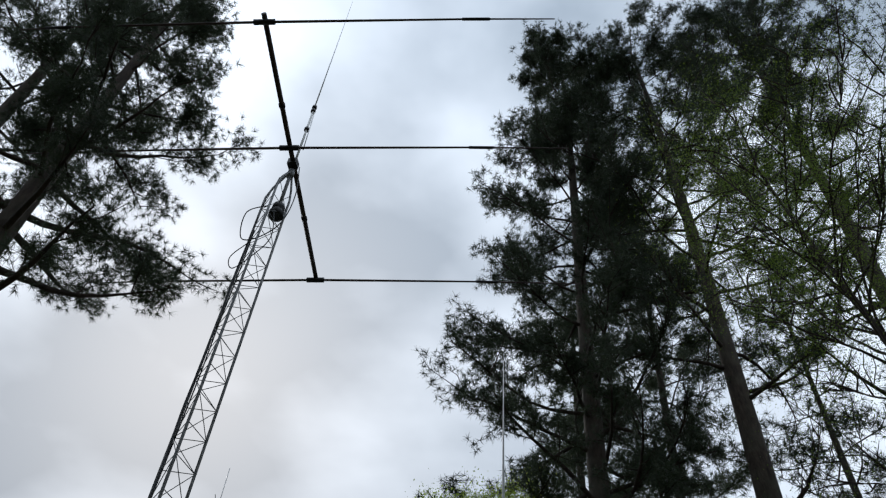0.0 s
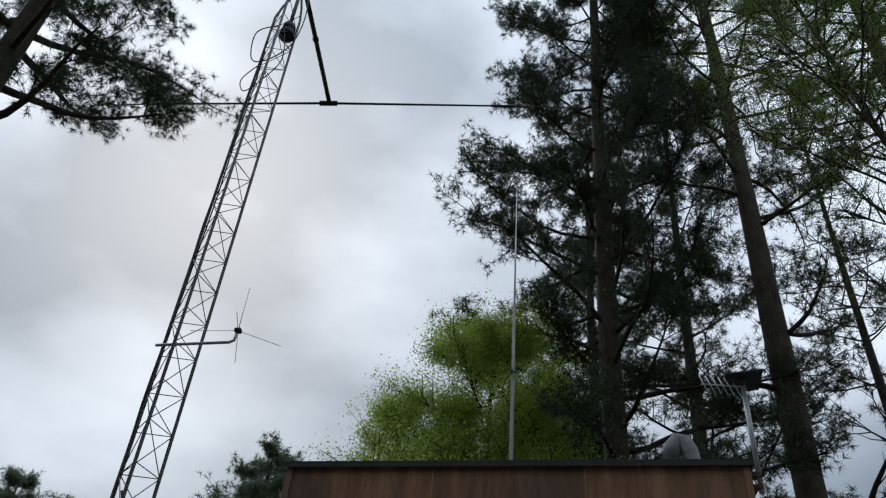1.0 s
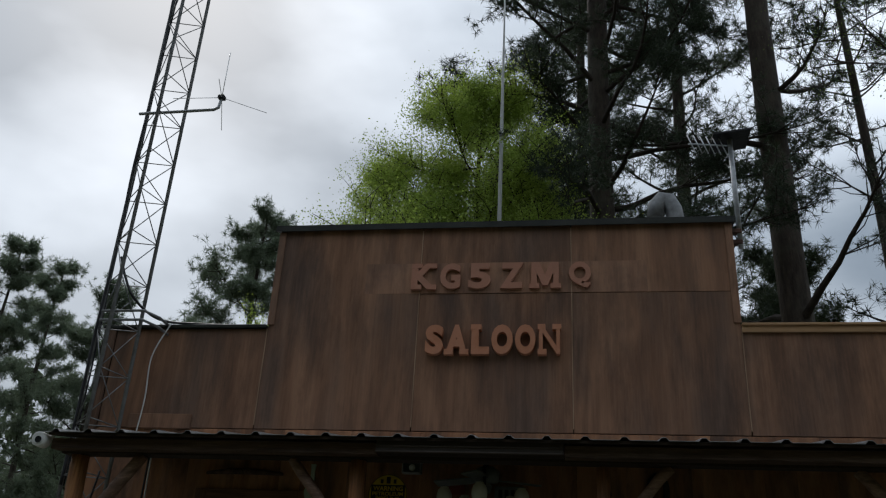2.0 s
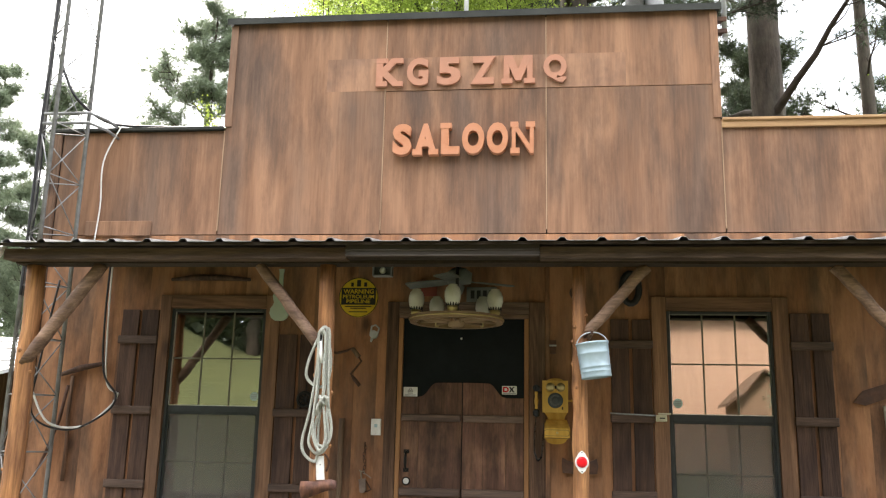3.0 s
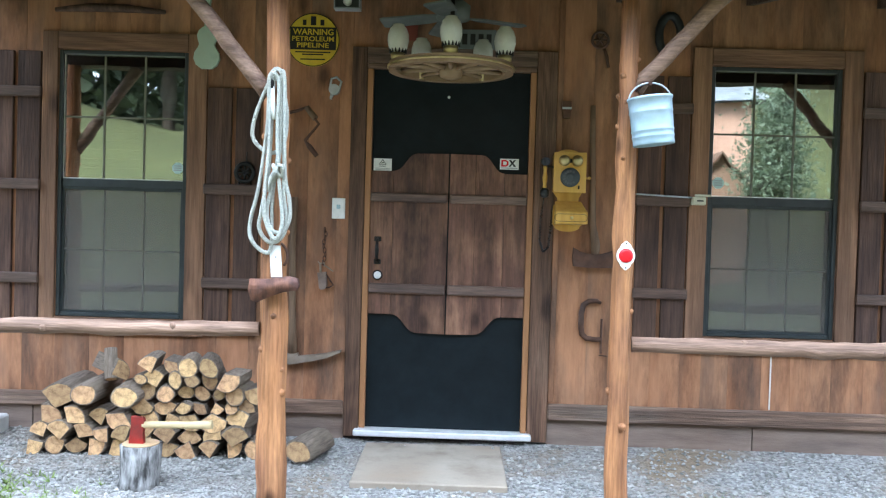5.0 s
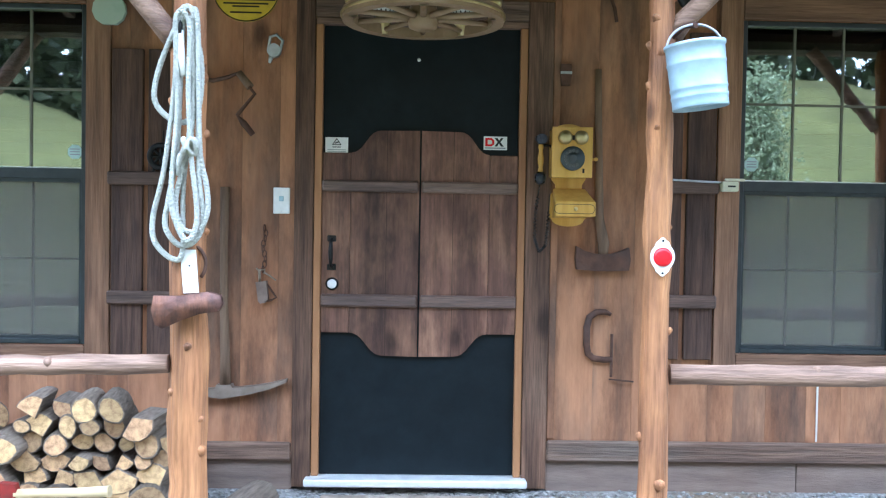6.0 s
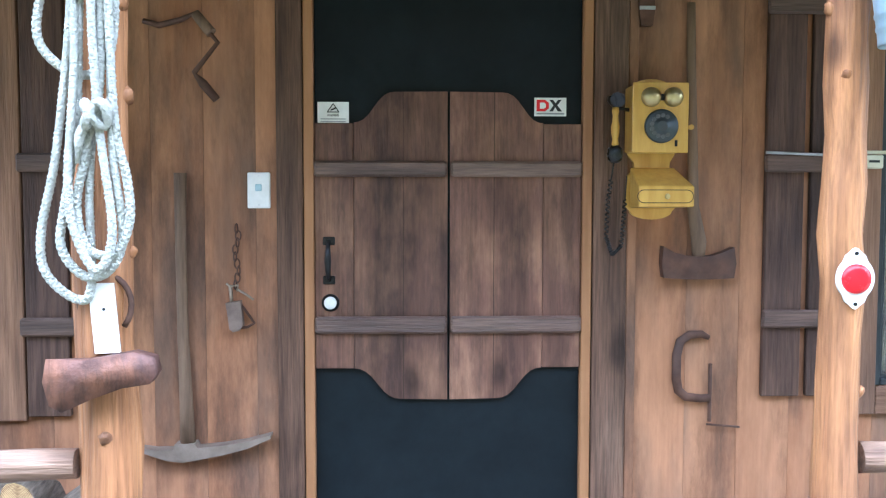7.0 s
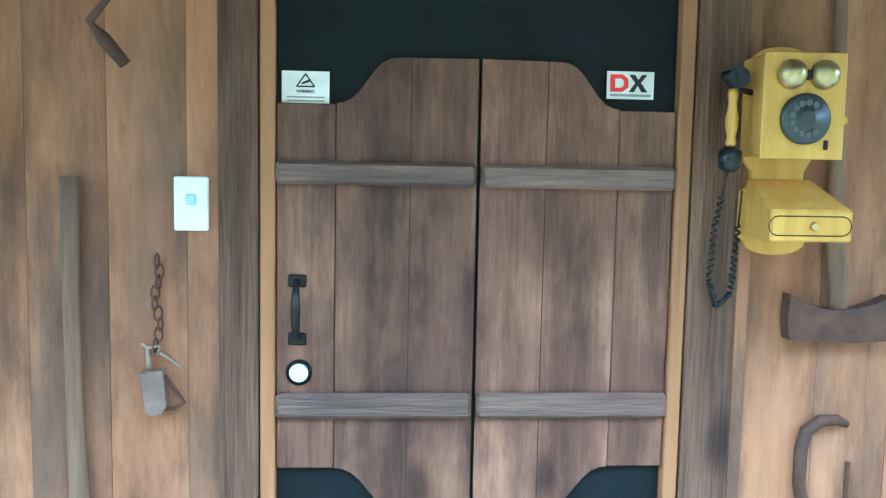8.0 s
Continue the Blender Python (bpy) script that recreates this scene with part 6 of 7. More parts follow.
tube(bm, [(-0.69, -0.028, 0.965), (-0.665, -0.03, 0.95), (-0.64, -0.03, 0.932)], 0.004, 6)
tube(bm, [(-0.728, -0.026, 0.985), (-0.716, -0.028, 0.975), (-0.69, -0.028, 0.98), (-0.694, -0.026, 0.96)], 0.004, 6)
tube(bm, [(-0.716, -0.026, 0.98), (-0.712, -0.026, 0.92)], 0.006, 6)
part("hasp", bm, surface("pale_rusty_hasp", (0.22, 0.17, 0.12), (0.36, 0.29, 0.22), 12, 0.6, 0.4, 0.2), t)

t = wall_tool("bit_brace", "old iron bit brace hung on the wall", "hand drill", (-0.78, -0.02, 1.58))
bm = B()
tube(bm, [(-0.98, -0.03, 1.83), (-0.93, -0.04, 1.815), (-0.86, -0.05, 1.83), (-0.81, -0.06, 1.85), (-0.735, -0.08, 1.755), (-0.812, -0.07, 1.662), (-0.785, -0.065, 1.628), (-0.745, -0.055, 1.578)], [0.009, 0.01, 0.009, 0.008, 0.008, 0.009, 0.015, 0.013], 9)
part("crank", bm, M["rust"], t)
bm = B()
tube(bm, [(-0.808, -0.064, 1.848), (-0.755, -0.078, 1.785)], [0.016, 0.018], 10)
part("grip", bm, M["oldhandle"], t)

t = wall_tool("pulley", "small grey iron pulley block on the wall", "pulley", (-0.655, -0.02, 1.9))
part("wheel", disc(0.03, (-0.66, 1.955), -0.05, -0.016, 18), M["galv"], t)
bm = B()
tube(bm, [(-0.685, -0.034, 1.96), (-0.678, -0.034, 2.015), (-0.65, -0.034, 2.025), (-0.622, -0.034, 2.0), (-0.635, -0.034, 1.95)], 0.007, 7)
part("frame", bm, M["galv"], t)
bm = B()
tube(bm, [(-0.672, -0.034, 1.93), (-0.68, -0.034, 1.9)], [0.012, 0.006], 8)
part("stem", bm, M["galv"], t)

t = wall_tool("caster_wheel", "old spoked iron caster hung on a shutter", "caster", (-1.15, -0.05, 1.37))
bm = B()
tube(bm, [(-1.15 + 0.05 * math.cos(radians(15 * k)), -0.052, 1.475 + 0.05 * math.sin(radians(15 * k))) for k in range(25)], 0.012, 7, caps=False)
part("rim", bm, M["blackiron"], t)
for k in range(8):
    a = radians(45 * k)
    bm = B()
    tube(bm, [(-1.15, -0.052, 1.475), (-1.15 + 0.045 * math.cos(a), -0.052, 1.475 + 0.045 * math.sin(a))], 0.006, 6)
    part("spoke", bm, M["blackiron"], t)
bm = B()
tube(bm, [(-1.18, -0.045, 1.43), (-1.19, -0.045, 1.385), (-1.15, -0.045, 1.375), (-1.11, -0.045, 1.385), (-1.12, -0.045, 1.43)], 0.007, 7)
part("fork", bm, M["blackiron"], t)
bm = B()
tube(bm, [(-1.145, -0.045, 1.52), (-1.143, -0.04, 1.59)], 0.003, 6)
part("hanger_wire", bm, M["blackiron"], t)

t = wall_tool("old_door_lock", "small rusty iron latch case on the wall", "latch", (0.646, -0.02, 1.82))
bm = B()
plate(bm, [(0.622, 1.925), (0.67, 1.925), (0.672, 1.88), (0.665, 1.83), (0.628, 1.83), (0.62, 1.88)], -0.04, -0.0125)
part("case", bm, M["rust"], t)
bm = B()
box(bm, 0.62, 0.672, -0.044, -0.04, 1.88, 1.892, 0.001)
part("strap", bm, M["galv"], t)

vi = thing("violin_cutout", (-1.38, -0.035, 2.045), "pale green violin-shaped board hung beside a window", "violin")
bm = B()
half = [(0.03, 2.05), (0.058, 2.07), (0.073, 2.105), (0.068, 2.14), (0.05, 2.165), (0.042, 2.185), (0.05, 2.21), (0.055, 2.235), (0.045, 2.262), (0.025, 2.28), (0.014, 2.285), (0.013, 2.4), (0.018, 2.44)]
plate(bm, [(-1.38 + a, b) for a, b in half] + [(-1.38 - a, b) for a, b in half[::-1]], -0.062, -0.0365)
part("body", bm, M["mint"], vi)

bx = thing("alarm_latch", (1.388, -0.035, 1.36), "cream plastic latch box with a thin rod across the shutter", "latch box")
bm = B()
box(bm, 1.352, 1.425, -0.085, -0.0365, 1.365, 1.41, 0.004)
part("case", bm, M["cream"], bx)
bm = B()
box(bm, 1.366, 1.455, -0.075, -0.065, 1.412, 1.424, 0.002)
part("tab", bm, M["cream"], bx)
bm = B()
box(bm, 1.375, 1.41, -0.087, -0.0855, 1.384, 1.392)
part("slot", bm, M["blackpaint"], bx)
bm = B()
tube(bm, [(1.04, -0.066, 1.417), (1.352, -0.066, 1.405)], 0.005, 7)
part("rod", bm, M["galv"], bx)

for x, z in ((-1.55, 1.492), (1.515, 1.495)):
    s = thing("window_decal", (x, 0.008, z - 0.035), "small pale teal octagonal decal on the window glass", "sticker", "window decals")
    bm = B()
    plate(bm, [(x + 0.034 * math.cos(radians(22.5 + 45 * k)), z + 0.034 * math.sin(radians(22.5 + 45 * k))) for k in range(8)], 0.0095, 0.0115)
    part("sheet", bm, plain("pale_teal_decal", (0.45, 0.6, 0.58), 0.5), s)
    for k in (-1, 0, 1):
        bar("text_bar", x - 0.022, x + 0.022, z + k * 0.012 - 0.002, z + k * 0.012 + 0.003, 0.0093, "grey", s)

# farm pieces at the wall's ends and in the porch shade
t = wall_tool("scythe", "old dark wooden scythe handle hung on the wall", "scythe", (-2.95, -0.02, 0.8))
bm = B()
tube(bm, [(-2.96, -0.035, 1.62), (-2.965, -0.035, 1.35), (-2.95, -0.035, 1.1), (-2.955, -0.035, 0.85)], 0.014, 8)
part("handle", bm, M["trim"], t)
bm = B()
tube(bm, [(-2.98, -0.05, 1.55), (-3.02, -0.05, 1.3), (-3.1, -0.05, 1.05), (-3.17, -0.05, 0.88)], [0.012, 0.014, 0.012, 0.005], 8)
part("blade", bm, M["rust"], t)
t = wall_tool("singletree", "dark wooden singletree bar hung on the wall", "singletree", (-2.85, -0.02, 1.6))
bm = B()
tube(bm, [(-3.08, -0.04, 1.62), (-2.9, -0.045, 1.68), (-2.7, -0.04, 1.72)], [0.014, 0.024, 0.014], 10)
part("bar", bm, M["shutter"], t)
t = wall_tool("singletree", "dark wooden yoke bar hung over a window", "yoke", (-1.95, -0.02, 2.3))
bm = B()
tube(bm, [(-2.24, -0.05, 2.36), (-2.05, -0.055, 2.375), (-1.85, -0.055, 2.375), (-1.62, -0.05, 2.36)], [0.012, 0.024, 0.024, 0.012], 10)
part("bar", bm, M["shutter"], t)
t = wall_tool("horse_collar", "dark leather horse collar hung under the porch roof", "horse collar", (1.2, -0.03, 2.18))
bm = B()
tube(bm, [(1.2 + 0.06 * math.cos(radians(20 * k)), -0.055, 2.3 + 0.11 * math.sin(radians(20 * k))) for k in range(19)], 0.024, 9, caps=False)
part("collar", bm, M["cable"], t)
t = wall_tool("chain_wheel", "small rusty iron chain wheel hung on the wall", "wheel", (0.8, -0.03, 2.2))
bm = B()
tube(bm, [(0.82 + 0.045 * math.cos(radians(20 * k)), -0.035, 2.27 + 0.045 * math.sin(radians(20 * k))) for k in range(19)], 0.008, 7, caps=False)
for k in range(3):
    a = radians(60 * k)
    tube(bm, [(0.82 - 0.045 * math.cos(a), -0.035, 2.27 - 0.045 * math.sin(a)), (0.82 + 0.045 * math.cos(a), -0.035, 2.27 + 0.045 * math.sin(a))], 0.005, 6)
tube(bm, [(0.84, -0.03, 2.23), (0.86, -0.03, 2.18), (0.87, -0.03, 2.12)], 0.008, 7)
part("wheel", bm, M["rust"], t)
t = wall_tool("hay_knife", "hay knife with pale handle hung on the wall", "hay knife", (2.9, -0.02, 0.85))
bm = B()
tube(bm, [(2.88, -0.035, 1.5), (2.9, -0.035, 1.2), (2.93, -0.035, 0.86)], 0.015, 8)
part("handle", bm, surface("pale_grey_handle", (0.3, 0.27, 0.22), (0.5, 0.45, 0.38), 3, 0.7, stretch=UP), t)
bm = B()
plate(bm, [(2.68, 1.52), (2.75, 1.6), (3.05, 1.7), (3.2, 1.66), (2.9, 1.55), (2.76, 1.5)], -0.03, -0.0125)
part("blade", bm, M["rust"], t)
bm = B()
box(bm, -3.0, -2.46, -0.034, -0.0125, 2.71, 2.83, 0.004)
solid("plank", bm, M["upper"], "short brown plank nailed to the upper wall", "plank")

sc = thing("security_camera", (-2.86, -1.3, 2.26), "white round security camera at the roof corner", "camera")
bm = B()
lathe(bm, [(0.03, 1.36), (0.048, 1.37), (0.05, 1.33), (0.048, 1.29), (0.03, 1.28)], (-2.86, 0, 2.305), "y", 18)
part("housing", bm, M["white"], sc)
part("lens", disc(0.022, (-2.86, 2.3), -1.374, -1.366, 16), M["black"], sc)
bm = B()
tube(bm, [(-2.86, -1.31, 2.32), (-2.81, -1.27, 2.34)], 0.016, 8)
part("mount", bm, M["white"], sc)

# ---- things on the posts ----
PL, PR = (-0.744, -1.12), (0.792, -1.07)


def rope_hank():
    t = thing("rope_hank", (PL[0], PL[1] - 0.06, 1.08), "hank of white braided rope tied on a porch post", "rope")
    r = random.Random(3)
    cx, yf = PL[0] + 0.002, PL[1] - 0.07
    runs = (
        ((0, 1.835), (-0.07, 1.7), (-0.095, 1.58), (-0.06, 1.52), (0, 1.5), (0.045, 1.55), (0.05, 1.7)),
        ((-0.02, 1.83), (-0.03, 1.6), (-0.06, 1.35), (-0.095, 1.2), (-0.085, 1.12), (-0.03, 1.07), (0, 1.1), (0, 1.3), (0.03, 1.6), (0.03, 1.83)),
        ((0, 1.84), (-0.01, 1.6), (-0.02, 1.4), (-0.045, 1.25), (-0.05, 1.17), (-0.01, 1.115), (0.04, 1.13), (0.065, 1.2), (0.05, 1.35), (0.045, 1.6), (0.04, 1.8)),
        ((0.03, 1.82), (0.03, 1.5), (0, 1.35), (-0.02, 1.25), (0, 1.17), (0.05, 1.16), (0.08, 1.22), (0.075, 1.3), (0.055, 1.4), (0.05, 1.6), (0.045, 1.8)),
        ((-0.02, 1.81), (-0.015, 1.55), (-0.03, 1.3), (-0.02, 1.2), (0.02, 1.13), (0.05, 1.2), (0.03, 1.4), (0.02, 1.6), (0.02, 1.8)))
    for k, run in enumerate(runs):
        base = [(cx + a, yf - 0.009 * k + r.uniform(-0.006, 0.006), z) for a, z in run]
        P = [Vector(p) for p in base]
        out = []
        for i in range(len(P)):
            a, b, c, d = P[i - 1], P[i], P[(i + 1) % len(P)], P[(i + 2) % len(P)]
            for q in range(24):
                u = q / 24
                out.append(0.5 * ((2 * b) + (c - a) * u + (2 * a - 5 * b + 4 * c - d) * u * u + (3 * b - a - 3 * c + d) * u ** 3))
        bm = B()
        tube(bm, out + out[:1], 0.0078, 7, caps=False)
        run_length = 0.0
        strands = [[] for _ in range(6)]
        for i, p in enumerate(out):
            d = (out[(i + 1) % len(out)] - out[i - 1]).normalized()
            u = (Vector((0, 1, 0)) - d * d.y).normalized()
            v = d.cross(u)
            run_length += (p - out[i - 1]).length if i else 0
            for q in range(6):
                a = (1 if q < 3 else -1) * run_length / 0.036 * 2 * math.pi + q * 2.094
                strands[q].append(p + (u * math.cos(a) + v * math.sin(a)) * 0.0064)
        for line in strands:
            tube(bm, line, 0.003, 5, caps=False)
        part("rope_loop", bm, M["rope"], t)
    bm = B()
    kn = [(cx + 0.03 + 0.02 * math.cos(a), yf - 0.052 + 0.012 * math.sin(2 * a), 1.42 + 0.022 * math.sin(a * 1.5)) for a in (k * 0.45 for k in range(24))]
    tube(bm, kn, 0.009, 7)
    tube(bm, [(cx + 0.01, yf - 0.035, 1.41), (cx - 0.005, yf - 0.04, 1.38), (cx - 0.012, yf - 0.035, 1.33)], [0.011, 0.01, 0.004], 7)
    part("knot", bm, M["rope"], t)
    bm = B()
    tube(bm, [(cx - 0.01, yf - 0.02, 1.78), (cx - 0.005, yf - 0.028, 1.7), (cx + 0.004, yf - 0.03, 1.64)], [0.009, 0.012, 0.01], 8)
    part("whipped_end", bm, M["white"], t)
    bm = B()
    tube(bm, [(cx - 0.01, yf - 0.0, 1.82), (cx - 0.01, yf - 0.022, 1.8), (cx - 0.01, yf - 0.024, 1.77)], 0.007, 7)
    part("hook", bm, M["blackiron"], t)


rope_hank()

t = thing("axe_head", (PL[0], PL[1] - 0.07, 0.9), "rusty red-brown axe head wedged on a porch post", "axe head")
bm = B()
fr = [(-0.83, 0.985), (-0.75, 0.985), (-0.66, 1.0), (-0.622, 0.99), (-0.615, 0.96), (-0.628, 0.94), (-0.68, 0.932), (-0.74, 0.91), (-0.8, 0.882), (-0.826, 0.895), (-0.838, 0.94)]
vf = [bm.verts.new((x, -1.205 - 0.022 * min(1, (x + 0.84) / 0.12), z - 0.03)) for x, z in fr]
vb = [bm.verts.new((x, -1.205 + 0.022 * min(1, (x + 0.84) / 0.12), z - 0.03)) for x, z in fr]
bm.faces.new(vf)
bm.faces.new(vb[::-1])
for i in range(len(fr)):
    bm.faces.new((vf[i], vb[i], vb[(i + 1) % len(fr)], vf[(i + 1) % len(fr)]))
for f in bm.faces:
    f.smooth = True
M["axehead"] = surface("red_brown_rust", (0.06, 0.034, 0.03), (0.19, 0.092, 0.07), 11, 0.6, 0.35, 0.5, stain=(0.3, 0.13, 0.07), stain_amt=0.6, stain_scale=9, smudge=0.7, smudge_scale=14)
part("head", bm, M["axehead"], t)
t = thing("post_tag", (PL[0], PL[1] - 0.07, 0.99), "white metal tag nailed to a porch post", "tag")
bm = B()
plate(bm, [(-0.752, 1.1), (-0.705, 1.1), (-0.694, 0.965), (-0.741, 0.963)], -1.192, -1.182)
part("sheet", bm, M["white"], t)
part("nail", disc(0.003, (-0.722, 1.05), -1.1955, -1.192, 8), M["blackiron"], t)
bm = B()
tube(bm, [(-0.728 + 0.05 * math.cos(radians(15 * k)), -1.165, 1.055 + 0.06 * math.sin(radians(15 * k))) for k in range(-3, 16)], 0.006, 7)
solid("horseshoe", bm, M["rust"], "rusty iron horseshoe nailed to a porch post", "horseshoe")

bk = thing("bucket", (0.882, -1.205, 1.575), "pale blue zinc bucket hung on a post", "bucket")
bk.rotation_euler = (0, radians(-7), 0)
bm = B()
prof = [(0.0, 0.012), (0.086, 0.012), (0.09, 0.0), (0.096, 0.003), (0.094, 0.012), (0.094, 0.03), (0.099, 0.034), (0.099, 0.039), (0.095, 0.043), (0.096, 0.056), (0.101, 0.06), (0.101, 0.065), (0.097, 0.069),
        (0.102, 0.135), (0.107, 0.139), (0.107, 0.144), (0.103, 0.148), (0.106, 0.19), (0.116, 0.194), (0.116, 0.204), (0.106, 0.205), (0.102, 0.19), (0.083, 0.016)]
lathe(bm, [(0.094 - (0.111 - a) * 0.4, b) for a, b in prof], (0.882, -1.205, 1.575), "z", 32)
part("pail", bm, M["bucket"], bk)
bm = B()
tube(bm, [(0.882 + 0.09 * math.cos(radians(a)), -1.205, 1.765 + 0.075 * math.sin(radians(a))) for a in range(0, 181, 12)], 0.004, 6)
part("bail", bm, M["galv"], bk)
bm = B()
tube(bm, [(0.815, -1.09, 1.82), (0.84, -1.16, 1.845), (0.86, -1.21, 1.836)], 0.01, 8)
solid("bucket_hook", bm, M["rust"], "rusty iron hook on a porch post", "hook")

rf = thing("reflector", (0.795, -1.12, 1.05), "round red reflector on a white plate nailed to a post", "reflector")
RX, RZ, RY = 0.795, 1.1, -1.12
bm = B()
plate(bm, [(RX + (0.04 * math.cos(a) if abs(math.sin(a)) < 0.92 else 0.04 * math.cos(a) * 0.7), RZ + (0.045 if abs(math.sin(a)) < 0.8 else 0.052 + 0.012 * (abs(math.sin(a)) - 0.8) * 5) * math.sin(a)) for a in (radians(10 * k) for k in range(36))], RY - 0.006, RY + 0.002)
part("plate", bm, M["white"], rf)
bm = B()
lathe(bm, [(0.031, -RY + 0.006), (0.031, -RY + 0.011), (0.02, -RY + 0.015), (0.006, -RY + 0.016)], (RX, 0, RZ), "y", 24)
part("lens", bm, M["red"], rf)
for z in (RZ - 0.053, RZ + 0.053):
    part("nail", disc(0.004, (RX, z), RY - 0.009, RY - 0.006, 8), M["blackiron"], rf)


# ---- firewood ----
def end_grain():
    m, n, l, p = nodes_of("sawn_end_grain")
    co = n.new("ShaderNodeTexCoord")
    info = n.new("ShaderNodeObjectInfo")
    w = n.new("ShaderNodeTexWave")
    w.wave_type, w.rings_direction = "RINGS", "Y"
    w.inputs["Scale"].default_value, w.inputs["Distortion"].default_value = 5, 2.5
    l.new(co.outputs["Object"], w.inputs["Vector"])
    noi = n.new("ShaderNodeTexNoise")
    noi.inputs["Scale"].default_value, noi.inputs["Detail"].default_value = 2.2, 6
    l.new(co.outputs["Object"], noi.inputs["Vector"])
    r = n.new("ShaderNodeValToRGB")
    r.color_ramp.elements[0].position, r.color_ramp.elements[1].position = 0.36, 0.84
    r.color_ramp.elements[0].color, r.color_ramp.elements[1].color = (0.14, 0.06, 0.025, 1), (0.76, 0.52, 0.24, 1)
    mx = n.new("ShaderNodeMath")
    mx.operation = "MULTIPLY_ADD"
    mx.inputs[1].default_value = 0.35
    l.new(w.outputs["Fac"], mx.inputs[0])
    l.new(noi.outputs["Fac"], mx.inputs[2])
    l.new(mx.outputs["Value"], r.inputs["Fac"])
    hs = n.new("ShaderNodeHueSaturation")
    hu = n.new("ShaderNodeMapRange")
    hu.inputs["To Min"].default_value, hu.inputs["To Max"].default_value = 0.482, 0.498
    hm = n.new("ShaderNodeMath")
    hm.operation = "FRACT"
    hk = n.new("ShaderNodeMath")
    hk.operation = "MULTIPLY"
    hk.inputs[1].default_value = 7.3
    l.new(info.outputs["Random"], hk.inputs[0])
    l.new(hk.outputs["Value"], hm.inputs[0])
    l.new(hm.outputs["Value"], hu.inputs["Value"])
    l.new(hu.outputs["Result"], hs.inputs["Hue"])
    mr = n.new("ShaderNodeMapRange")
    mr.inputs["To Min"].default_value, mr.inputs["To Max"].default_value = 0.5, 1.15
    l.new(info.outputs["Random"], mr.inputs["Value"])
    l.new(mr.outputs["Result"], hs.inputs["Value"])
    l.new(r.outputs["Color"], hs.inputs["Color"])
    l.new(hs.outputs["Color"], p.inputs["Base Color"])
    p.inputs["Roughness"].default_value = 0.85
    return m


M["endgrain"] = end_grain()
M["logbark"] = surface("firewood_bark", (0.1, 0.075, 0.055), (0.33, 0.26, 0.2), 7, 0.95, bump=1.0, vary=0.3, fine=25, stain=(0.16, 0.12, 0.08), stain_amt=0.5)


def log_shape(kind, seed, length=0.4):
    """A short log along y, round or split to a wedge; bark sides, sawn ends."""
    r = random.Random(seed)
    if kind == "round":
        ov, ph = r.uniform(0.72, 1.0), r.uniform(0, 6)
        out = [(math.cos(a) * (1 + r.uniform(-0.06, 0.05) + 0.08 * math.sin(2 * a + ph) + 0.06 * math.sin(3 * a + ph)), math.sin(a) * (ov + r.uniform(-0.06, 0.05))) for a in (2 * math.pi * k / 14 for k in range(14))]
    else:
        a0 = r.uniform(50, 75)
        out = [(1.25 * math.cos(radians(a)), 1.25 * math.sin(radians(a)) - 0.35) for a in np.linspace(90 - a0, 90 + a0, 6)] + [(r.uniform(-0.15, 0.15), -0.75)]
        out = [(x + r.uniform(-0.06, 0.06), -z if kind == "wedge" else z) for x, z in out]
    bm = B()
    rows = []
    for j, (y, s) in enumerate(((0, 0.96), (0.008, 1.0), (length * 0.5, 1.03), (length, 1.0))):
        rows.append([bm.verts.new((x * s, y, z * s)) for x, z in out])
    for a, b in zip(rows, rows[1:]):
        for k in range(len(out)):
            f = bm.faces.new((a[k], a[(k + 1) % len(out)], b[(k + 1) % len(out)], b[k]))
            f.smooth = kind == "round"
    core = [bm.verts.new((x * (0.86 if kind == "round" else 0.92) + r.uniform(-0.02, 0.02), -0.001, z * (0.86 if kind == "round" else 0.92))) for x, z in out]
    for k in range(len(out)):
        bm.faces.new((core[k], core[(k + 1) % len(out)], rows[0][(k + 1) % len(out)], rows[0][k]))
    e1 = bm.faces.new(core[::-1])
    e2 = bm.faces.new(rows[-1])
    e1.material_index = e2.material_index = 1
    return mesh_of("firewood_" + kind, bm, (M["logbark"], M["endgrain"]))


shapes = {"round": [log_shape("round", k) for k in range(9)], "wedge": [log_shape("wedge", 20 + k) for k in range(4)], "split": [log_shape("split", 40 + k) for k in range(4)]}
fr = random.Random(8)


def log(kind, x, y, z, r, turn=0.0, yaw=0.0, length=1.0, label=""):
    ob = new("firewood_log", fr.choice(shapes[kind]))
    ob.matrix_basis = pose(x, y, z, 0, turn, yaw) @ Matrix.Diagonal((r, length, r, 1))
    tagged(ob, label or ("round firewood log with pale sawn end" if kind == "round" else "split firewood piece with grey-brown wood"), "firewood", "stacked firewood")


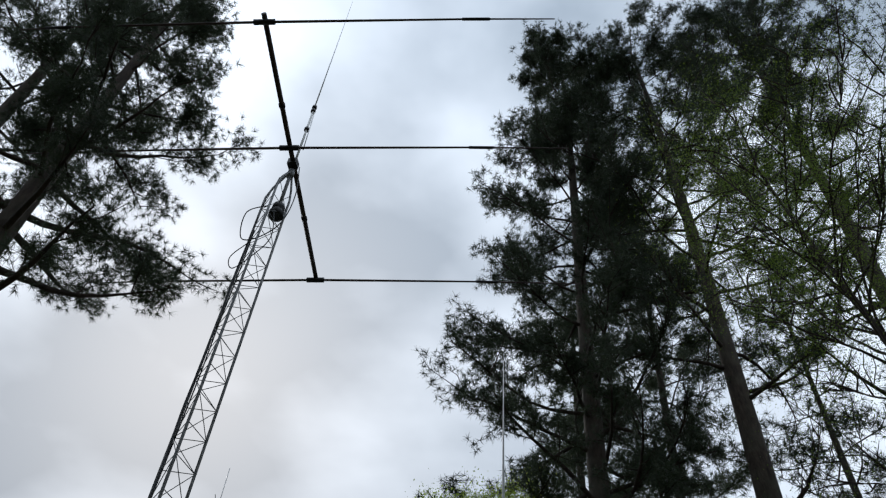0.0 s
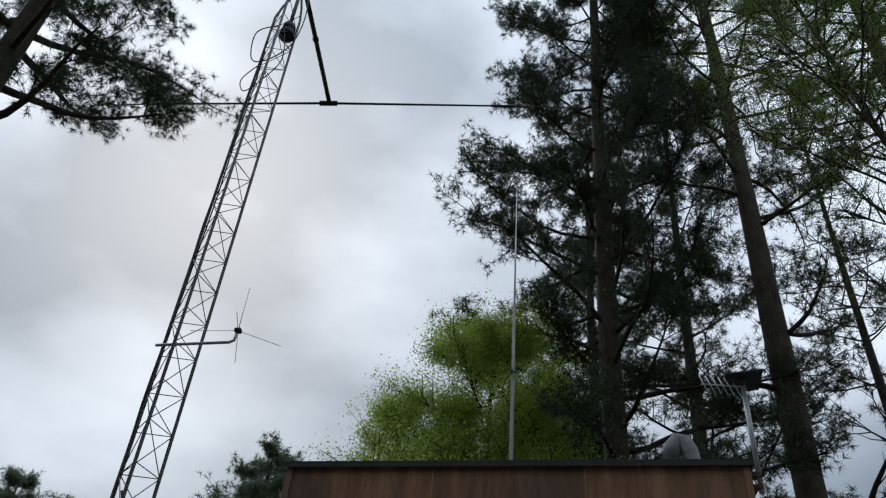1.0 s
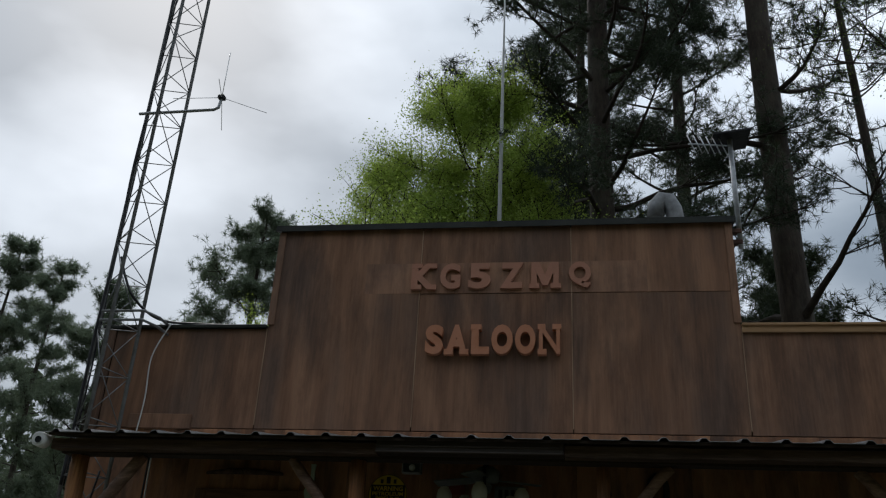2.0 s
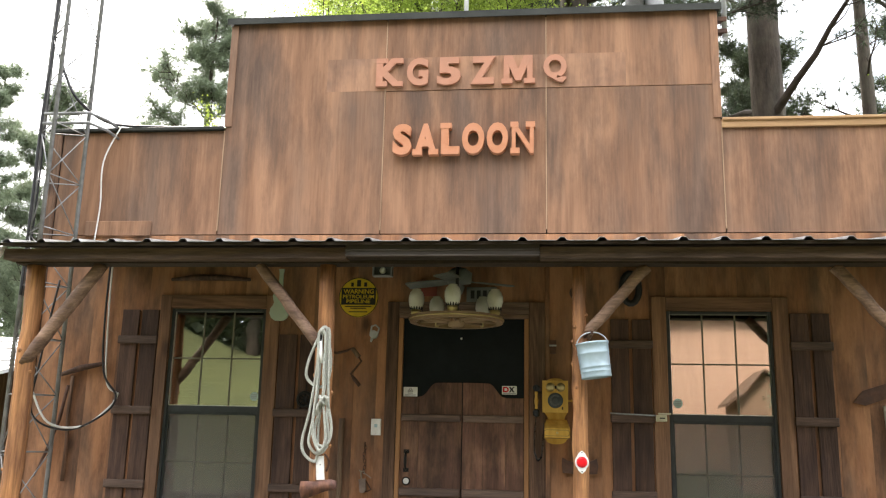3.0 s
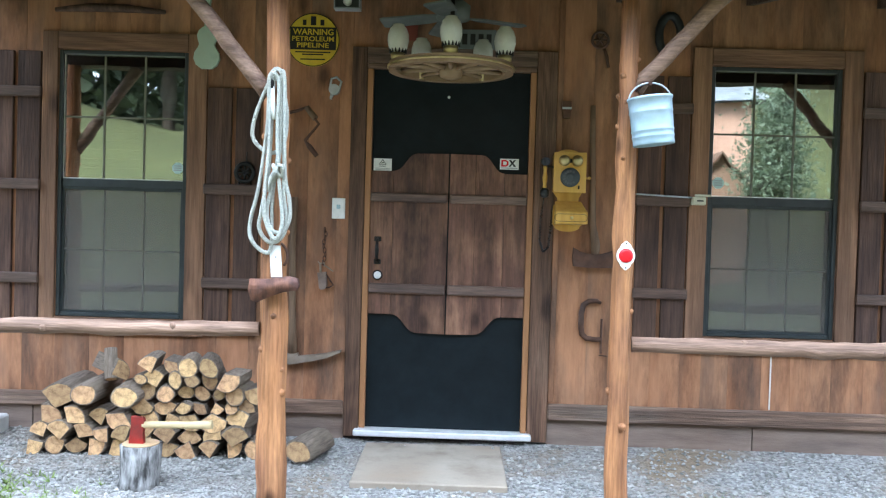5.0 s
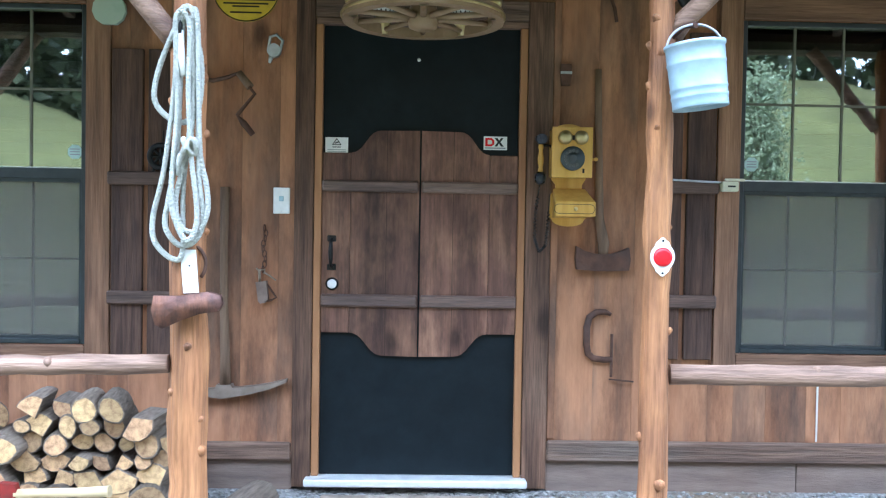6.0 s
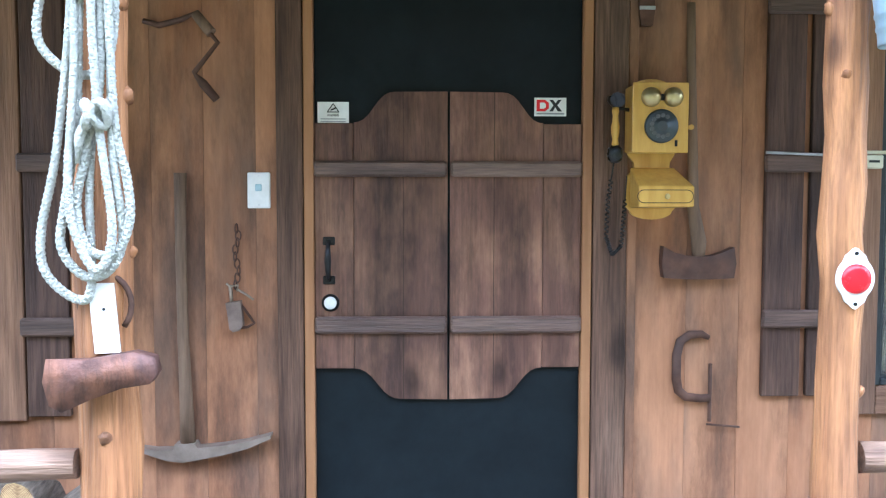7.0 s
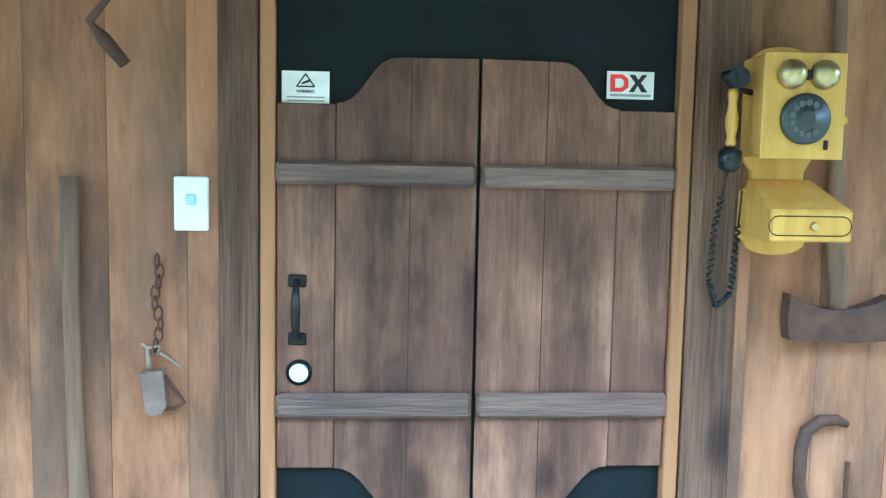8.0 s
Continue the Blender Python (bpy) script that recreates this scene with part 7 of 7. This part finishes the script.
GZ = -0.03
rows = [(-2.1, -0.95, "mix"), (-2.12, -0.93, "mix"), (-2.02, -0.95, "mix"), (-1.6, -0.97, "mixr"), (-1.62, -0.93, "round"), (-1.6, -1.03, "round"), (-1.5, -1.12, "round")]
for k, (a, b, kind) in enumerate(rows):
    x = a + (0.05 if k % 2 else 0)
    while x < b:
        r = fr.uniform(0.046, 0.064) if k < 3 else fr.uniform(0.033, 0.058)
        kd = "round" if (kind == "round" and fr.random() < 0.72) or (kind == "mixr" and fr.random() < 0.6) or fr.random() < 0.05 else fr.choice(("wedge", "split"))
        log(kd, x, -0.5 + fr.uniform(-0.03, 0.03), GZ + 0.05 + 0.071 * k + fr.uniform(-0.005, 0.005), r * (1.06 if kd == "round" else 1.1), fr.uniform(-180, 180) if kd == "round" else fr.uniform(-50, 50), fr.uniform(-9, 9), 1.0 if k < 3 else 0.5)
        x += 2 * r * 0.98 + (0.01 if kd != "round" else 0)
log("round", -1.83, -0.54, 0.29, 0.076, 0, 3, 1.0, "large round log with pale sawn end on the stack")
log("round", -1.62, -0.545, 0.285, 0.074, 0, -3, 1.0, "large round log with ringed pale end on the stack")
log("split", -1.97, -0.5, 0.265, 0.085, 10, 5, 1.0, "large split log with brown bark on the stack")
log("split", -1.68, -0.45, 0.4, 0.06, 70, 40, 0.8, "charred grey split log lying across the stack")
log("round", -0.72, -0.56, GZ + 0.07, 0.078, 0, -14, 0.75, "short round log lying alone on the gravel")
ob = new("firewood_log", shapes["round"][1])
ob.matrix_basis = pose(-1.72, -0.46, 0.36, 62, 0, 25) @ Matrix.Diagonal((0.035, 0.42, 0.035, 1))
tagged(ob, "grey barked stick leaning on the stack", "firewood", "stacked firewood")

# stump and hatchet
stp = thing("chopping_stump", (-1.36, -0.92, -0.05), "grey barked chopping stump standing on the gravel", "stump")
bm = B()
r = random.Random(2)
tube(bm, [(-1.37, -0.92, -0.06), (-1.365, -0.92, -0.02), (-1.36, -0.92, 0.06), (-1.36, -0.92, 0.15)], [0.1, 0.094, 0.088, 0.092], 18, 0.07, r)
part("bark", bm, surface("grey_stump_bark", (0.045, 0.042, 0.04), (0.36, 0.35, 0.34), 9, 0.95, bump=1.0, stretch=(3.5, 3.5, 0.9), contrast=0.14, fine=20), stp)
bm = B()
lathe(bm, [(0.084, 0.0), (0.083, 0.004)], (-1.36, -0.92, 0.1505), "z", 18)
part("sawn_top", bm, surface("sawn_stump_top", (0.42, 0.27, 0.14), (0.62, 0.44, 0.26), 12, 0.85), stp, "pale sawn top")
stp.location.x -= 0.03
hx = thing("hatchet", (-1.38, -0.93, 0.15), "red-headed axe with pale handle stuck in the stump", "axe")
bm = B()
plate(bm, [(-1.405, 0.15), (-1.335, 0.15), (-1.34, 0.2), (-1.335, 0.255), (-1.34, 0.275), (-1.395, 0.28), (-1.395, 0.24), (-1.4, 0.2)], -0.945, -0.915)
part("head", bm, M["redpaint"], hx, "worn red axe head")
bm = B()
tube(bm, [(-1.345, -0.93, 0.24), (-1.24, -0.93, 0.243), (-1.12, -0.93, 0.246), (-1.04, -0.93, 0.25), (-1.02, -0.93, 0.252)], [0.017, 0.016, 0.017, 0.02, 0.021], 10)
part("handle", bm, M["palewood"], hx)
hx.location.x -= 0.035


# ---- gravel and weeds ----
def gravel():
    g = np.random.default_rng(5)
    n = 15000
    x = g.uniform(-3.2, 3.3, n)
    y = -0.02 - 2.3 * g.random(n) ** 0.8
    keep = ~((np.abs(x + 0.045) < 0.38) & (y > -0.86) & (g.random(n) < 0.9))
    x, y = x[keep], y[keep]
    n = len(x)
    s = g.uniform(0.005, 0.016, n)
    z = np.array([ground_height(a, b) for a, b in zip(x, y)]) + s * 0.25
    dirs = np.array([(1, 0, 0), (0, 1, 0), (-1, 0, 0), (0, -1, 0), (0, 0, 0.7), (0, 0, -0.5)])
    v = dirs[None] * s[:, None, None] * g.uniform(0.6, 1.35, (n, 6, 1))
    a = g.uniform(0, 6.28, n)
    ca, sa = np.cos(a)[:, None], np.sin(a)[:, None]
    vx, vy = v[:, :, 0] * ca - v[:, :, 1] * sa, v[:, :, 0] * sa + v[:, :, 1] * ca
    v = np.stack([vx + x[:, None], vy + y[:, None], v[:, :, 2] + z[:, None]], axis=2).reshape(-1, 3)
    tri = np.array([(0, 1, 4), (1, 2, 4), (2, 3, 4), (3, 0, 4), (1, 0, 5), (2, 1, 5), (3, 2, 5), (0, 3, 5)])
    f = (tri[None] + (np.arange(n) * 6)[:, None, None]).reshape(-1, 3)
    me = bpy.data.meshes.new("gravel")
    me.from_pydata(v.tolist(), [], f.tolist())
    me.materials.append(surface("grey_gravel", (0.15, 0.144, 0.132), (0.34, 0.328, 0.3), 40, 0.85, bump=0.2, vary=0.38, island=True))
    tagged(new("gravel", me), "loose grey crushed gravel", "gravel", kind="stuff")


gravel()


def weeds():
    g = np.random.default_rng(6)
    pts = []
    for cx, cy, n, sp in ((-2.1, -1.15, 70, 0.16), (-1.75, -1.35, 50, 0.14), (-2.5, -1.3, 90, 0.2), (1.28, -0.95, 10, 0.03), (-2.0, -1.6, 90, 0.22), (-1.9, -1.2, 40, 0.3), (1.35, -1.05, 12, 0.05)):
        q = g.normal(size=(n, 2)) * sp
        pts += [(cx + a, cy + b, ground_height(cx + a, cy + b)) for a, b in q]
    P = np.array(pts)
    D = np.tile((0, 0, 1.0), (len(P), 1))
    me = soft_mesh("weeds", tufts(P, D, 0.05, 0.006, 9, g), 0, 3, M["grass"])
    tagged(new("weeds", me), "small green weeds growing in the gravel", "weeds", kind="stuff")


weeds()


# ---- the yard behind and beside ----
def yard_building():
    t = thing("yard_building", (4.0, -15.5, 0), "peach-coloured metal building across the yard", "building")
    bm = B()
    box(bm, 1.2, 6.3, -19, -14, -0.1, 4.1)
    part("wall", bm, surface("peach_metal_siding", (0.4, 0.235, 0.165), (0.5, 0.305, 0.22), 2, 0.55, stretch=(6, 6, 0.3), bump=0.1), t)
    bm = B()
    vs = [bm.verts.new(p) for p in ((0.9, -13.7, 4.1), (6.6, -13.7, 4.1), (6.6, -16.5, 5.2), (0.9, -16.5, 5.2), (0.9, -19.3, 4.1), (6.6, -19.3, 4.1))]
    for f in ((0, 1, 2, 3), (3, 2, 5, 4), (0, 3, 4), (1, 5, 2)):
        bm.faces.new([vs[q] for q in f])
    part("roof", bm, M["roofmetal"], t)


yard_building()
t = thing("garden_shed", (5.15, -12.6, 0), "small brown gabled shed in the yard", "shed")
bm = B()
plate(bm, [(4.55, -0.05), (5.75, -0.05), (5.75, 2.1), (5.15, 2.75), (4.55, 2.1)], -13.4, -12.4)
part("wall", bm, surface("tan_shed_boards", (0.2, 0.12, 0.08), (0.32, 0.2, 0.14), 3, 0.8, stretch=UP), t)
for s in (-1, 1):
    bm = B()
    plate(bm, [(5.15, 2.83), (5.15, 2.77), (5.15 + s * 0.75, 1.98), (5.15 + s * 0.75, 2.04)], -13.5, -12.25)
    part("roof", bm, M["trim"], t)
t = thing("carport", (-10.5, 7, 0), "long low shed with a pale ribbed metal roof", "shed")
bm = B()
vs = [bm.verts.new(p) for p in ((-16, 5.4, 2.03), (-7.2, 5.4, 2.03), (-7.2, 9.5, 2.95), (-16, 9.5, 2.95), (-16, 5.4, 1.97), (-7.2, 5.4, 1.97), (-7.2, 9.5, 2.89), (-16, 9.5, 2.89))]
for f in ((0, 1, 2, 3), (4, 5, 6, 7), (0, 1, 5, 4), (1, 2, 6, 5), (2, 3, 7, 6), (3, 0, 4, 7)):
    bm.faces.new([vs[q] for q in f])
rf2 = part("roof", bm, M["roofmetal"], t)
for k in range(9):
    bm = B()
    tube(bm, [(-16, 5.5 + k * 0.5, 2.055 + k * 0.112), (-7.2, 5.5 + k * 0.5, 2.055 + k * 0.112)], 0.03, 5)
    part("roof_rib", bm, M["roofmetal"], rf2)
bm = B()
box(bm, -15.8, -7.4, 8.6, 8.75, -0.1, 2.7)
part("rear_wall", bm, M["trim"], t)
for x in (-15.8, -13, -10.2, -7.5):
    bm = B()
    box(bm, x, x + 0.12, 5.6, 5.72, -0.1, 2.0)
    part("post", bm, M["trim"], t)
for i, (x, y, h) in enumerate(((-4, -24, 13), (-9, -22, 12), (0.5, -26, 14), (11, -25, 12), (17, -19, 13), (8.5, -22, 14), (-14, -20, 13), (-6.5, -20, 12), (14.5, -20, 13), (17, -14, 12))):
    tree("yard_tree", "tall tree with mixed green leaves across the yard", (x, y, ground_height(x, y) - 0.8), h, 0.2, 3.0, 3.4, 60 + i, "leaf", limbs=34, twigs=8, blade=0.28, count=16, group="yard trees", mat="needles_mid", leaf_spread=0.35)


tree("yard_tree", "small green tree before the peach building", (5.9, -11.4, -0.3), 4.0, 0.06, 2.0, 0.5, 90, "leaf", limbs=16, twigs=8, blade=0.09, count=9, group="yard trees", mat="needles_hazed", leaf_spread=0.2)


# ---- boards and panels of the front, piece by piece ----
def front_boards():
    br = random.Random(17)
    # lower wall: upright boards of uneven width
    edges = [WALL_L + 0.07, -3.08, -2.86, -2.64, -2.42, -2.23, -2.03, -1.83, -1.66, -1.49, -1.3, -1.12, -0.97, -0.8, -0.632, -0.56]
    edges_r = [0.59, 0.8, 0.98, 1.16, 1.33, 1.45, 1.6, 1.79, 1.95, 2.178, 2.36, 2.58, 2.79, 3.02, 3.22, WALL_R]
    for es in (edges, edges_r):
        for a, b in zip(es, es[1:]):
            for z0, z1 in spans(a, b, 0.16, BAND - 0.004):
                bm = B()
                d = br.uniform(0, 0.004)
                box(bm, a + 0.0004, b - 0.0004, -0.012 + d * 0.3, 0.0195, z0 + 0.001, z1 - 0.001, 0.0006)
                ob = new("board", mesh_of("board", bm, M["siding"]))
                ob.parent = wall_front
    for a, b in ((-0.56, -0.475), (-0.475, 0.475), (0.475, 0.59)):
        bm = B()
        box(bm, a, b, -0.01, 0.0195, 2.112, BAND - 0.004)
        ob = new("board", mesh_of("board", bm, M["siding"]))
        ob.parent = wall_front
    # skirting panels under the baseboard
    for a, b in ((WALL_L + 0.07, -2.35), (-2.345, -1.1), (-1.095, -0.563), (0.592, 1.75), (1.755, 2.9), (2.905, WALL_R)):
        bm = B()
        box(bm, a, b, -0.012, 0.0195, -0.1, 0.156, 0.002)
        ob = new("skirting_panel", mesh_of("skirting_panel", bm, M["skirt"]))
        ob.parent = wall_front
    # upper plywood sheets
    cols = [WALL_L + 0.07, STEP_L, -0.65, 0.605, STEP_R, WALL_R]
    for i, (a, b) in enumerate(zip(cols, cols[1:])):
        high = 0 < i < 4
        cuts = [BAND, 3.87, HIGH_TOP] if high else [BAND, LOW_TOP]
        if i == 1:
            cuts = [BAND, HIGH_TOP]
        for z0, z1 in zip(cuts, cuts[1:]):
            bm = B()
            box(bm, a + 0.004, b - 0.004, -0.012, 0.0195, z0 + 0.002, z1 - 0.002, 0.002)
            ob = new("plywood_panel", mesh_of("plywood_panel", bm, M["upper"]))
            ob.parent = wall_front
    for x, top in ((STEP_L, LOW_TOP), (-0.65, HIGH_TOP - 0.03), (0.605, HIGH_TOP - 0.03), (STEP_R, LOW_TOP)):
        bm = B()
        box(bm, x - 0.004, x + 0.004, -0.0165, -0.0125, BAND + 0.03, top)
        ob = new("seam_strip", mesh_of("seam_strip", bm, M["seam"]))
        ob.parent = wall_front


    # a pale caulked joint under the east window, and drips of caulk down its trim
    bm = B()
    box(bm, 1.836, 1.844, -0.016, -0.0125, 0.225, 0.53)
    ob = new("seam_strip", mesh_of("seam_strip", bm, M["caulk"]))
    ob.parent = wall_front
    # the repainted band behind the upper letters
    bm = B()
    box(bm, -1.12, 1.21, -0.0132, -0.0125, 3.876, 4.15)
    ob = new("painted_band", mesh_of("painted_band", bm, M["band"]))
    ob.parent = wall_front


M["caulk"] = surface("pale_caulk", (0.5, 0.46, 0.4), (0.68, 0.64, 0.58), 20, 0.8)
M["band"] = surface("repainted_plywood", (0.24, 0.125, 0.076), (0.43, 0.238, 0.148), 1.0, 0.82, stretch=(4, 4, 0.6), bump=0.2, stain=(0.14, 0.09, 0.07), stain_amt=0.5, stain_scale=2.4, fine=12, contrast=0.28, figure=0.35, figure_scale=1.6, rings=10, smudge=0.5, smudge_scale=3.0)
M["skirt"] = surface("grey_skirting", (0.115, 0.084, 0.068), (0.24, 0.178, 0.145), 3, 0.85, stretch=(0.8, 6, 6), bump=0.3, stain=(0.16, 0.1, 0.07), stain_amt=0.5, vary=0.15)
front_boards()
